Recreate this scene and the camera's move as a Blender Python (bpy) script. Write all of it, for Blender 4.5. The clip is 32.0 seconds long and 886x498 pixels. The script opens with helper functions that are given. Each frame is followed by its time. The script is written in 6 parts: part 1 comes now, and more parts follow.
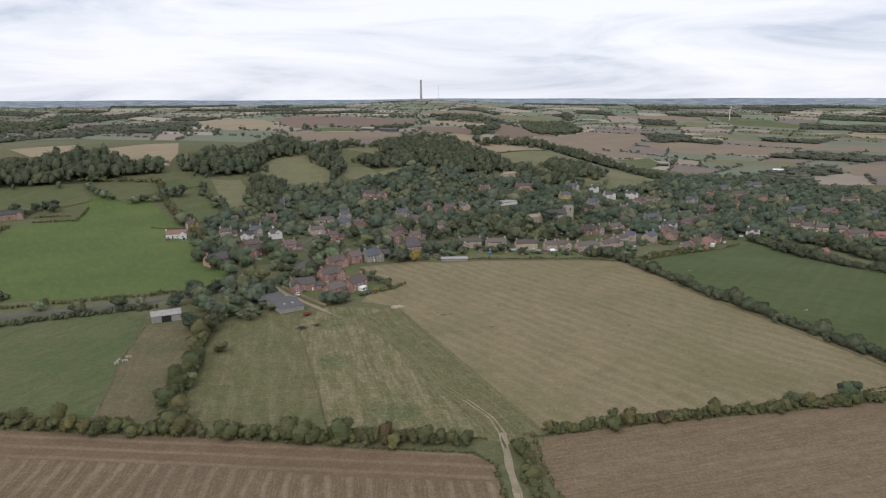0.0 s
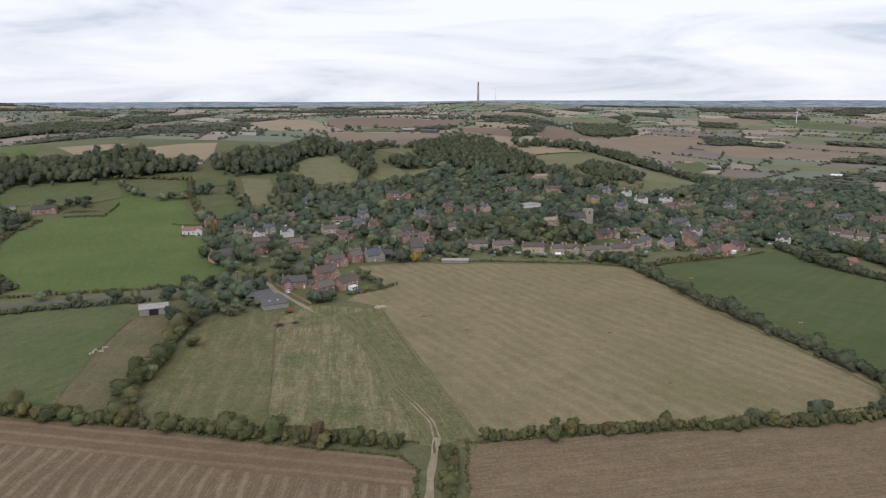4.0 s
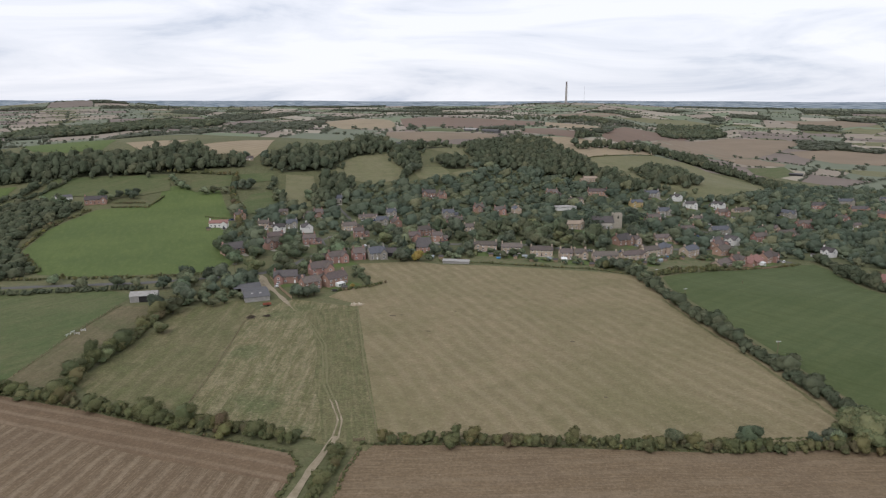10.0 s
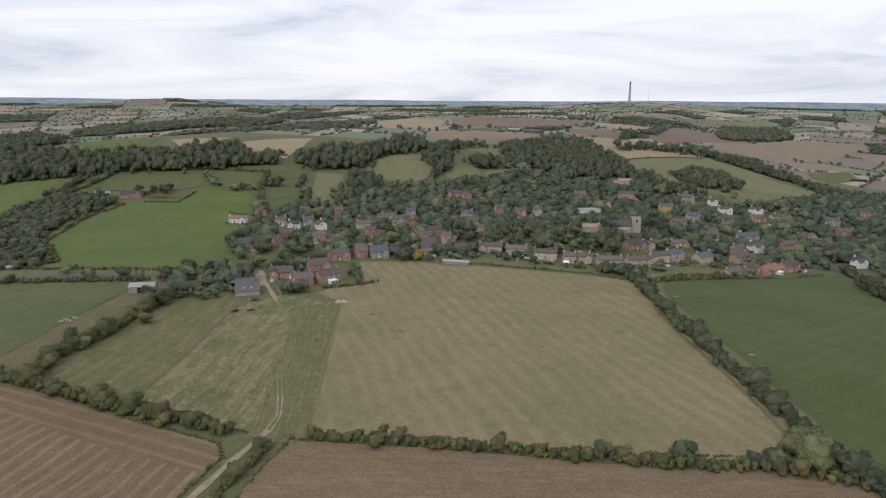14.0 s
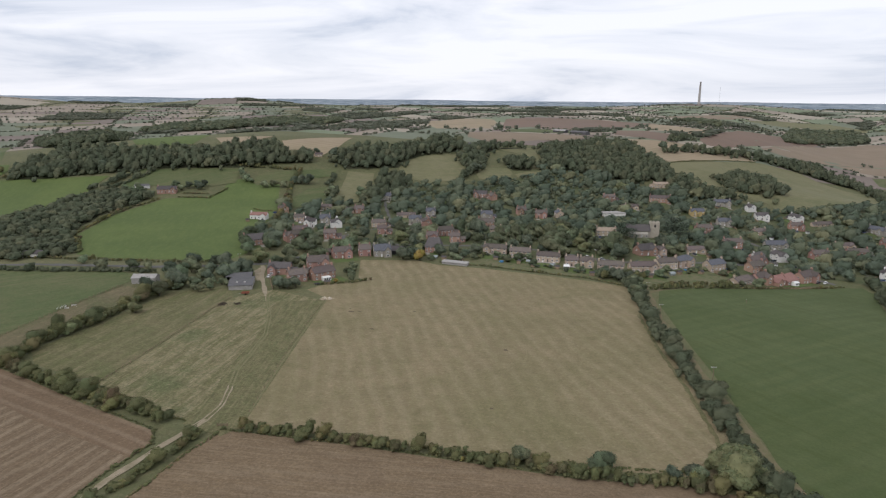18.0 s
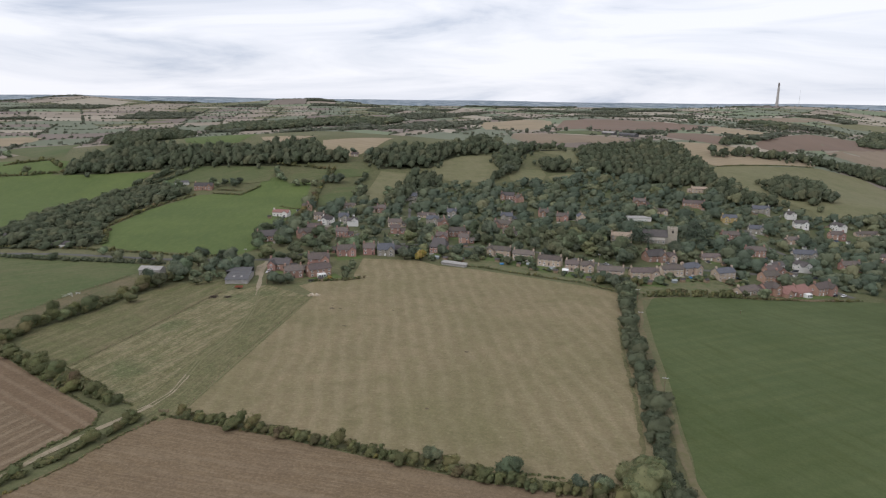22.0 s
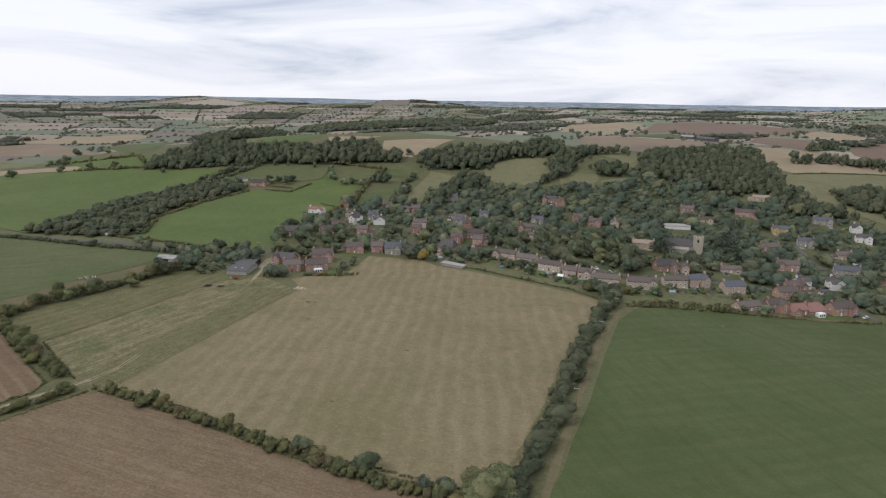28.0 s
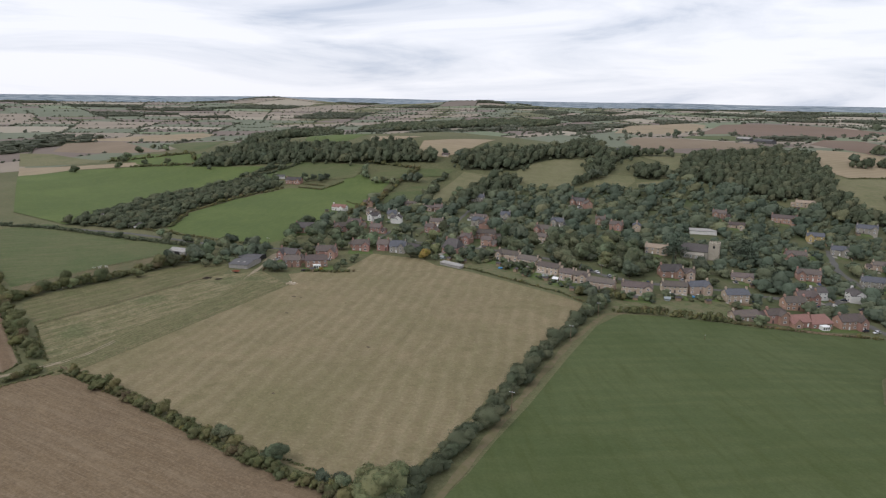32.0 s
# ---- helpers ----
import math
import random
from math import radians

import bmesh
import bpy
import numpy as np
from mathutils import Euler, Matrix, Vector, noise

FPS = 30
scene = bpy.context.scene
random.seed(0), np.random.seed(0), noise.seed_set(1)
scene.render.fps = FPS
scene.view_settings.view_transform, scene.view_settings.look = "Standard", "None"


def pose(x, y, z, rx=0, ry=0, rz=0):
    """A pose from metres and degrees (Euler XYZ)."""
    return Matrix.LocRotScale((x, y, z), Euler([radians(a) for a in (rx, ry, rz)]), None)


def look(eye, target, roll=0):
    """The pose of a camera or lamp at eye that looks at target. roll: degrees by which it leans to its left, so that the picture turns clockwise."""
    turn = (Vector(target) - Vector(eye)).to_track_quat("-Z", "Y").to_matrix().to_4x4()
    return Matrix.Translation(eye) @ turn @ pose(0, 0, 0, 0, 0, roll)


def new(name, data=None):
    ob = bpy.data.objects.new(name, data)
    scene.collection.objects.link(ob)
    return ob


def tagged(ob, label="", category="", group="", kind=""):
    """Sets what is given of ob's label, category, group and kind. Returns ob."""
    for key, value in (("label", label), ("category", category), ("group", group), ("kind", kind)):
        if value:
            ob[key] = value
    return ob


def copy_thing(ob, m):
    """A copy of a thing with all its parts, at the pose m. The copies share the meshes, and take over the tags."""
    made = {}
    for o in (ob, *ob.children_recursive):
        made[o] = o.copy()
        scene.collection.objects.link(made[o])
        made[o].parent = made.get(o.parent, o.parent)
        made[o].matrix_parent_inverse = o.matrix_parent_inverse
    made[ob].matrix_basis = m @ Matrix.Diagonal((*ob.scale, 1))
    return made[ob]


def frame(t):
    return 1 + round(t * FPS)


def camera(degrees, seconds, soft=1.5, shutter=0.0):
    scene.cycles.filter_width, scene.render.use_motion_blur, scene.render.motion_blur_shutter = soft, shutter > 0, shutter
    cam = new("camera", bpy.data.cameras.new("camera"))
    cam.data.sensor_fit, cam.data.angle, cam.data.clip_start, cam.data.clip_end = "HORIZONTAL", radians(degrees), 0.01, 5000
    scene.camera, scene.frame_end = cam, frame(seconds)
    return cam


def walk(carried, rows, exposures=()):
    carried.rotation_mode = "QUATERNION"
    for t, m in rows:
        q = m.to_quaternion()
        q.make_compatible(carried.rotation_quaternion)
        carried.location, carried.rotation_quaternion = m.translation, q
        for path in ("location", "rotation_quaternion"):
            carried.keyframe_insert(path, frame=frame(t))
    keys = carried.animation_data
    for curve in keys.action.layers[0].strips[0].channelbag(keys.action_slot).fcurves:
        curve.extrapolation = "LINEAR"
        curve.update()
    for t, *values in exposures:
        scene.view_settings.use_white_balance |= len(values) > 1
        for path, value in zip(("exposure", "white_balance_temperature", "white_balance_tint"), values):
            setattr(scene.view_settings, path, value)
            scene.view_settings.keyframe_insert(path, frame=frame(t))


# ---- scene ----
cam = camera(66.68, 32.0, soft=1.2)
# seconds, east, north, height, heading, tilt, lean
PATH = [
    (0.0, 0.00, 0.00, 111.99, 0.002, -12.764, -0.160),
    (2.0, 20.74, 2.16, 111.28, 2.653, -12.650, -0.154),
    (4.0, 41.10, 4.90, 110.82, 5.279, -12.592, -0.112),
    (6.0, 61.31, 8.29, 110.57, 7.906, -12.573, -0.044),
    (8.0, 81.56, 12.38, 110.52, 10.553, -12.581, 0.044),
    (10.0, 102.00, 17.23, 110.62, 13.239, -12.604, 0.144),
    (12.0, 122.71, 22.92, 110.86, 15.976, -12.634, 0.249),
    (14.0, 143.74, 29.50, 111.19, 18.776, -12.663, 0.355),
    (16.0, 165.07, 37.05, 111.60, 21.642, -12.687, 0.456),
    (18.0, 186.66, 45.62, 112.06, 24.576, -12.702, 0.550),
    (20.0, 208.40, 55.30, 112.53, 27.577, -12.707, 0.632),
    (22.0, 230.14, 66.16, 112.99, 30.638, -12.703, 0.701),
    (24.0, 251.67, 78.27, 113.42, 33.748, -12.694, 0.755),
    (26.0, 272.76, 91.71, 113.78, 36.893, -12.684, 0.795),
    (28.0, 293.09, 106.57, 114.05, 40.056, -12.681, 0.820),
    (30.0, 312.32, 122.91, 114.20, 43.215, -12.693, 0.833),
    (32.0, 330.06, 140.83, 114.22, 46.342, -12.731, 0.835),
]
walk(cam, [(t, pose(x, y, z, 90 + tilt, 0, turn) @ pose(0, 0, 0, 0, 0, lean)) for t, x, y, z, turn, tilt, lean in PATH],
     exposures=[(0.0, 0.0, 6200, 14), (32.0, 0.0, 6200, 14)])

# ---- sky and sun ----
world = bpy.data.worlds.new("overcast_sky")
scene.world = world
world.use_nodes = True
wn, wl = world.node_tree.nodes, world.node_tree.links
wn.clear()
SUN_ELEV, SUN_TURN = radians(48), radians(200)


def wnode(kind, **values):
    n = wn.new(kind)
    for k, v in values.items():
        n.inputs[k].default_value = v
    return n


sky = wn.new("ShaderNodeTexSky")
sky.sky_type, sky.sun_disc, sky.sun_elevation, sky.sun_rotation = "NISHITA", False, SUN_ELEV, SUN_TURN
way = wn.new("ShaderNodeTexCoord")
stretch = wnode("ShaderNodeMapping", Scale=(1.15, 1.15, 7.4))
wl.new(way.outputs["Generated"], stretch.inputs["Vector"])
big = wnode("ShaderNodeTexNoise", Scale=2.0, Detail=8.0, Roughness=0.56, Distortion=0.7)
wl.new(stretch.outputs[0], big.inputs["Vector"])
ramp = wn.new("ShaderNodeValToRGB")
wl.new(big.outputs["Fac"], ramp.inputs["Fac"])
els = ramp.color_ramp.elements
els[0].position, els[0].color = 0.31, (0.56, 0.62, 0.71, 1)
els[1].position, els[1].color = 0.56, (1.0, 1.005, 1.01, 1)
mid = els.new(0.43)
mid.color = (0.84, 0.865, 0.90, 1)
cloud = wnode("ShaderNodeBackground", Strength=1.02)
wl.new(ramp.outputs["Color"], cloud.inputs["Color"])
clear = wnode("ShaderNodeBackground", Strength=0.10)
wl.new(sky.outputs["Color"], clear.inputs["Color"])
cover = wnode("ShaderNodeMixShader", Fac=0.9)
wl.new(clear.outputs[0], cover.inputs[1])
wl.new(cloud.outputs[0], cover.inputs[2])
sky_out = wn.new("ShaderNodeOutputWorld")
wl.new(cover.outputs[0], sky_out.inputs["Surface"])

sun_lamp = bpy.data.lights.new("sun", "SUN")
sun_lamp.energy, sun_lamp.angle, sun_lamp.color = 1.0, radians(20), (1.0, 0.95, 0.88)
sun = new("sun", sun_lamp)
sun.matrix_basis = look((0, 0, 400), (400 * math.sin(SUN_TURN + math.pi) / math.tan(SUN_ELEV), 400 * math.cos(SUN_TURN + math.pi) / math.tan(SUN_ELEV), 0))

# ---- materials ----
MATS = {}


def material(name, base, other=None, scale=1.0, detail=6.0, rough=0.9, metal=0.0, bump=0.0, bump_scale=None, stripes=None, stains=None, per_object=0.0, per_island=0.0, spec=0.12, stretch_by=(1, 1, 1), turn=0.0, tones=None, streaks=None, thin=0.0, grain=0.0):
    """Two colours mixed by noise at real-world size, with optional rows, stains, grain relief and variation from piece to piece."""
    if name in MATS:
        return MATS[name]
    m = bpy.data.materials.new(name)
    m.use_nodes = True
    nt, ln = m.node_tree.nodes, m.node_tree.links
    bsdf = nt["Principled BSDF"]
    bsdf.inputs["Roughness"].default_value, bsdf.inputs["Metallic"].default_value = rough, metal
    bsdf.inputs["Specular IOR Level"].default_value = spec
    geo = nt.new("ShaderNodeNewGeometry")
    place = nt.new("ShaderNodeMapping")
    place.inputs["Scale"].default_value = stretch_by
    place.inputs["Rotation"].default_value = (0, 0, radians(turn))
    ln.new(geo.outputs["Position"], place.inputs["Vector"])

    def noise_at(s, d=6.0, r=0.6):
        n = nt.new("ShaderNodeTexNoise")
        n.inputs["Scale"].default_value, n.inputs["Detail"].default_value, n.inputs["Roughness"].default_value = s, d, r
        ln.new(place.outputs[0], n.inputs["Vector"])
        return n.outputs["Fac"]

    def mixed(fac, a, b, blend="MIX"):
        x = nt.new("ShaderNodeMix")
        x.data_type, x.blend_type = "RGBA", blend
        for i, v in ((0, fac), (6, a), (7, b)):
            if isinstance(v, bpy.types.NodeSocket):
                ln.new(v, x.inputs[i])
            else:
                x.inputs[i].default_value = v if i == 0 else (*v, 1)
        return x.outputs[2]

    def ranged(v, a, b, lo=0.0, hi=1.0):
        r = nt.new("ShaderNodeMapRange")
        ln.new(v, r.inputs[0])
        for i, val in enumerate((a, b, lo, hi)):
            r.inputs[i + 1].default_value = val
        return r.outputs[0]

    other = other or tuple(c * 0.75 for c in base)
    colour = mixed(ranged(noise_at(scale, detail), 0.32, 0.68), base, other)
    if tones:
        attr = nt.new("ShaderNodeAttribute")
        attr.attribute_name = "tone"
        pick = nt.new("ShaderNodeValToRGB")
        ln.new(attr.outputs["Fac"], pick.inputs["Fac"])
        pick.color_ramp.elements[0].color, pick.color_ramp.elements[1].color = (*tones[0], 1), (*tones[-1], 1)
        for k, tone in enumerate(tones[1:-1]):
            e = pick.color_ramp.elements.new((k + 1) / (len(tones) - 1))
            e.color = (*tone, 1)
        colour = mixed(0.72, colour, pick.outputs["Color"])
    if stripes:
        # rows: (angle, width, colour, strength, wobble, how narrow)
        for angle, width, tint, strength, wobble, *low in stripes:
            rowmap = nt.new("ShaderNodeMapping")
            rowmap.inputs["Rotation"].default_value = (0, 0, radians(-angle))
            ln.new(geo.outputs["Position"], rowmap.inputs["Vector"])
            wave = nt.new("ShaderNodeTexWave")
            wave.bands_direction = "Y"
            wave.inputs["Scale"].default_value = 0.314159 / width
            wave.inputs["Distortion"].default_value, wave.inputs["Detail"].default_value = wobble, 3.0
            wave.inputs["Detail Scale"].default_value = 0.8
            ln.new(rowmap.outputs[0], wave.inputs["Vector"])
            patchy = ranged(noise_at(0.016, 3.0), 0.35, 0.6, 0.35, 1.0)
            mul = nt.new("ShaderNodeMath")
            mul.operation = "MULTIPLY"
            ln.new(ranged(wave.outputs["Fac"], low[0] if low else 0.3, 1.0, 0.0, strength), mul.inputs[0])
            ln.new(patchy, mul.inputs[1])
            colour = mixed(mul.outputs[0], colour, tint)
    for angle, long_, across, tint, strength in streaks or ():
        # broken streaks along one direction, as drilling, mowing and grazing leave them
        smap, smap2 = nt.new("ShaderNodeMapping"), nt.new("ShaderNodeMapping")
        smap.inputs["Rotation"].default_value = (0, 0, radians(-angle))
        smap2.inputs["Scale"].default_value = (1 / long_, 1 / across, 1 / long_)
        ln.new(geo.outputs["Position"], smap.inputs["Vector"])
        ln.new(smap.outputs[0], smap2.inputs["Vector"])
        n = nt.new("ShaderNodeTexNoise")
        n.inputs["Scale"].default_value, n.inputs["Detail"].default_value, n.inputs["Roughness"].default_value = 1.0, 6.0, 0.62
        ln.new(smap2.outputs[0], n.inputs["Vector"])
        colour = mixed(ranged(n.outputs["Fac"], 0.47, 0.68, 0.0, strength), colour, tint)
    if stains:
        for s, lo, hi, tint, strength in stains:
            colour = mixed(ranged(noise_at(s, 5.0, 0.55), lo, hi, 0.0, strength), colour, tint)
    for size_, share in ((0.95, 1.0), (0.22, 0.6)) if grain else ():
        # tufts and bare spots: lightness at two sizes
        tuft = nt.new("ShaderNodeHueSaturation")
        ln.new(ranged(noise_at(size_, 4.0, 0.75), 0.3, 0.7, 1 - grain * share, 1 + grain * share), tuft.inputs["Value"])
        ln.new(colour, tuft.inputs["Color"])
        colour = tuft.outputs["Color"]
    for value, amount in ((nt.new("ShaderNodeObjectInfo").outputs["Random"] if per_object else None, per_object), (geo.outputs["Random Per Island"] if per_island else None, per_island)):
        if not amount:
            continue
        hsv = nt.new("ShaderNodeHueSaturation")
        ln.new(ranged(value, 0, 1, 1 - amount, 1 + amount), hsv.inputs["Value"])
        wh = nt.new("ShaderNodeTexWhiteNoise")
        wh.noise_dimensions = "1D"
        ln.new(value, wh.inputs["W"])
        ln.new(ranged(wh.outputs["Value"], 0, 1, 0.5 - 0.035 * amount / 0.3, 0.5 + 0.02 * amount / 0.3), hsv.inputs["Hue"])
        ln.new(colour, hsv.inputs["Color"])
        colour = hsv.outputs["Color"]
    ln.new(colour, bsdf.inputs["Base Color"])
    if thin:
        # leaves let some light through
        through_leaf, both = nt.new("ShaderNodeBsdfTranslucent"), nt.new("ShaderNodeMixShader")
        ln.new(colour, through_leaf.inputs["Color"])
        both.inputs[0].default_value = thin
        ln.new(bsdf.outputs[0], both.inputs[1])
        ln.new(through_leaf.outputs[0], both.inputs[2])
        ln.new(both.outputs[0], nt["Material Output"].inputs["Surface"])
    if bump:
        b = nt.new("ShaderNodeBump")
        b.inputs["Strength"].default_value, b.inputs["Distance"].default_value = 0.8, bump
        ln.new(noise_at(bump_scale or scale * 4, 5.0), b.inputs["Height"])
        ln.new(b.outputs["Normal"], bsdf.inputs["Normal"])
    MATS[name] = m
    return m


# ---- lie of the land ----
def ease(a, b, x):
    t = np.clip((x - a) / (b - a), 0, 1)
    return t * t * (3 - 2 * t)


def height(x, y):
    """Height of the ground: a flat valley floor, a hill behind the village, a lower vale to the east and rising country far off."""
    x, y = np.asarray(x, float), np.asarray(y, float)
    u = (y - (640 + 0.35 * (x + 370))) / 1.06
    west = ease(-520, -900, x)
    east = ease(-60, 330, x - 0.25 * (y - 1000).clip(0, 600))
    z = ease(-150, 230, u) * (50 - 18 * west) * (1 - 0.8 * east)
    z = z - 26 * ease(60, 420, x) * ease(420, 1000, y) - 9 * ease(100, 260, x) * ease(400, 560, y)
    z = z - 14 * ease(-600, -1100, x)
    r = np.hypot(x - 150, y - 50)
    far = ease(1700, 4500, r)
    z = z * (1 - far) + far * 58
    # two low hills on the western skyline
    z = z + 38 * np.exp(-((x + 2700) ** 2 + (y - 3280) ** 2) / 2 / 230 ** 2) + 40 * np.exp(-((x + 3550) ** 2 + (y - 2380) ** 2) / 2 / 200 ** 2)
    # knolls and hollows of the hillside: east, north, rise, breadth
    for kx, ky, rise, wide in ((-40, 940, -15.8, 140), (280, 940, 19.7, 90), (-400, 660, 7.5, 140), (360, 1300, -7.5, 200), (-240, 1140, 4.3, 140),
                               (80, 1140, -5.4, 90), (-240, 540, 3.9, 90), (-160, 740, -7.4, 90), (80, 900, -6.8, 90), (40, 660, 1.5, 90), (-90, 4150, 27, 380)):
        z = z + rise * np.exp(-((x - kx) ** 2 + (y - ky) ** 2) / 2 / wide ** 2)
    return z + (3 * np.sin(x / 190 + 1) * np.cos(y / 230) + 1.5 * np.sin(x / 83) * np.sin(y / 97)) * ease(500, 1100, r)


def gz(x, y):
    return float(height(x, y))


def mesh_from(name, verts, faces, mat, smooth=False):
    me = bpy.data.meshes.new(name)
    verts = np.asarray(verts, np.float32)
    if isinstance(faces, np.ndarray):
        k = faces.shape[1]
        me.vertices.add(len(verts))
        me.vertices.foreach_set("co", verts.ravel())
        me.loops.add(faces.size)
        me.loops.foreach_set("vertex_index", faces.astype(np.int32).ravel())
        me.polygons.add(len(faces))
        me.polygons.foreach_set("loop_start", np.arange(0, faces.size, k, dtype=np.int32))
        me.polygons.foreach_set("loop_total", np.full(len(faces), k, np.int32))
        me.update(calc_edges=True)
    else:
        me.from_pydata(verts.tolist(), [], faces)
    me.materials.append(mat)
    if smooth:
        me.polygons.foreach_set("use_smooth", np.ones(len(me.polygons), bool))
    me.validate()
    return me


def grid_lines(lo, hi, step, out_lo, out_hi, growth=1.16):
    mid = list(np.arange(lo, hi + step, step))
    a, s, left = lo, step, []
    while a > out_lo:
        s *= growth
        a -= min(s, 160)
        left.append(a)
    b, s, right = mid[-1], step, []
    while b < out_hi:
        s *= growth
        b += min(s, 160)
        right.append(b)
    return np.array(left[::-1] + mid + right)


GX, GY = grid_lines(-760, 480, 12, -4700, 4900), grid_lines(120, 1250, 12, -4700, 4750)

# ---- ground ----
M_GROUND = material("rough_grass", (0.102, 0.110, 0.052), (0.132, 0.128, 0.068), grain=0.2, scale=0.02, bump=0.3, bump_scale=0.3,
                    stains=[(0.004, 0.45, 0.6, (0.085, 0.092, 0.042), 0.7), (0.12, 0.5, 0.7, (0.13, 0.115, 0.06), 0.6), (0.4, 0.5, 0.7, (0.17, 0.155, 0.09), 0.4)])
xx, yy = np.meshgrid(GX, GY)
nx, ny = len(GX), len(GY)
idx = np.arange(nx * ny).reshape(ny, nx)
quads = np.stack([idx[:-1, :-1], idx[:-1, 1:], idx[1:, 1:], idx[1:, :-1]], -1).reshape(-1, 4)
ground = new("ground", mesh_from("ground", np.stack([xx, yy, height(xx, yy)], -1).reshape(-1, 3), quads, M_GROUND, True))
tagged(ground, "rolling farmland ground of rough green and tan grass", "ground", kind="structure")


def inside(poly, x, y):
    """Whether points lie in a polygon (arrays)."""
    x, y = np.asarray(x, float), np.asarray(y, float)
    hit = np.zeros(x.shape, bool)
    for (ax, ay), (bx, by) in zip(poly, poly[1:] + poly[:1]):
        cross = (ay > y) != (by > y)
        hit ^= cross & (x < (bx - ax) * (y - ay) / ((by - ay) or 1e-9) + ax)
    return hit


FIELDS = []


def drape(name, poly, mat, lift, label="", category="field", solid=True):
    """A sheet of ground over a polygon, following the land."""
    bm = bmesh.new()
    bm.faces.new([bm.verts.new((x, y, 0)) for x, y in poly])
    xs, ys = [p[0] for p in poly], [p[1] for p in poly]
    for lines, axis, lo, hi in ((GX, 0, min(xs), max(xs)), (GY, 1, min(ys), max(ys))):
        for v in lines[(lines > lo) & (lines < hi)]:
            co, no = [0, 0, 0], [0, 0, 0]
            co[axis], no[axis] = v, 1
            bmesh.ops.bisect_plane(bm, geom=bm.verts[:] + bm.edges[:] + bm.faces[:], plane_co=co, plane_no=no)
    hs = height([v.co.x for v in bm.verts], [v.co.y for v in bm.verts])
    for v, h in zip(bm.verts, hs):
        v.co.z = h + lift
    bm.normal_update()
    if sum(f.normal.z for f in bm.faces) < 0:
        bmesh.ops.reverse_faces(bm, faces=bm.faces[:])
    me = bpy.data.meshes.new(name)
    for f in bm.faces:
        f.smooth = True
    bm.to_mesh(me)
    bm.free()
    me.materials.append(mat)
    ob = tagged(new(name, me), label, category, kind="structure")
    if solid:
        FIELDS.append(poly)
    return ob


GRASS_DRY = dict(base=(0.207, 0.164, 0.097), other=(0.162, 0.134, 0.076), grain=0.16, scale=0.05, bump=0.12, bump_scale=0.8)
M_PASTURE = material("dry_pasture", **GRASS_DRY, stripes=[(-53, 8.0, (0.284, 0.237, 0.150), 0.45, 4.4)],
                     streaks=[(-53, 18.0, 3.0, (0.166, 0.150, 0.075), 0.55), (-53, 3.0, 0.9, (0.156, 0.141, 0.070), 0.5), (37, 4.0, 1.2, (0.257, 0.222, 0.135), 0.4)],
                     stains=[(0.012, 0.48, 0.70, (0.146, 0.134, 0.066), 0.75), (0.03, 0.58, 0.72, (0.122, 0.116, 0.054), 0.6), (0.1, 0.54, 0.70, (0.158, 0.138, 0.072), 0.6), (0.6, 0.56, 0.72, (0.280, 0.244, 0.146), 0.4)])
M_PADDOCK = material("tussocky_pasture", (0.160, 0.136, 0.074), (0.112, 0.108, 0.050), grain=0.3, scale=0.045, bump=0.2, bump_scale=0.6,
                     stripes=[(104, 9.0, (0.222, 0.190, 0.112), 0.6, 3.0)],
                     streaks=[(104, 20.0, 2.6, (0.095, 0.106, 0.042), 0.7), (104, 14.0, 1.6, (0.27, 0.23, 0.145), 0.7), (104, 2.5, 1.0, (0.12, 0.112, 0.052), 0.6)],
                     stains=[(0.03, 0.54, 0.66, (0.075, 0.095, 0.038), 0.7), (0.5, 0.54, 0.70, (0.25, 0.215, 0.13), 0.5), (0.35, 0.52, 0.7, (0.09, 0.10, 0.045), 0.5)])
M_PADDOCK_W = material("grazed_paddock", (0.138, 0.122, 0.064), (0.092, 0.098, 0.042), grain=0.26, scale=0.03, bump=0.15, bump_scale=0.6,
                       streaks=[(104, 40.0, 7.0, (0.092, 0.104, 0.040), 0.75), (104, 26.0, 4.0, (0.185, 0.156, 0.09), 0.7), (104, 3.0, 1.0, (0.13, 0.12, 0.06), 0.5)],
                       stains=[(0.025, 0.55, 0.72, (0.072, 0.096, 0.034), 0.7), (0.4, 0.55, 0.75, (0.20, 0.17, 0.105), 0.4)])
M_LUSH = material("lush_grass", (0.094, 0.126, 0.040), (0.078, 0.108, 0.036), grain=0.1, scale=0.02, bump=0.08, bump_scale=0.8,
                  streaks=[(122, 40.0, 5.0, (0.078, 0.108, 0.032), 0.6), (122, 9.0, 2.5, (0.122, 0.148, 0.05), 0.5)],
                  stains=[(0.012, 0.5, 0.7, (0.128, 0.158, 0.05), 0.5), (0.4, 0.55, 0.75, (0.09, 0.115, 0.038), 0.4)])
M_GREEN = material("grazed_green", (0.065, 0.087, 0.034), (0.080, 0.100, 0.041), grain=0.1, scale=0.02, bump=0.08, bump_scale=0.8,
                   streaks=[(53, 70.0, 6.0, (0.094, 0.111, 0.046), 0.6), (-37, 30.0, 4.0, (0.061, 0.075, 0.024), 0.6)],
                   stripes=[(53, 9.0, (0.095, 0.113, 0.050), 0.3, 3.5)],
                   stains=[(0.015, 0.5, 0.7, (0.051, 0.070, 0.021), 0.5), (0.3, 0.55, 0.75, (0.083, 0.102, 0.042), 0.35)])
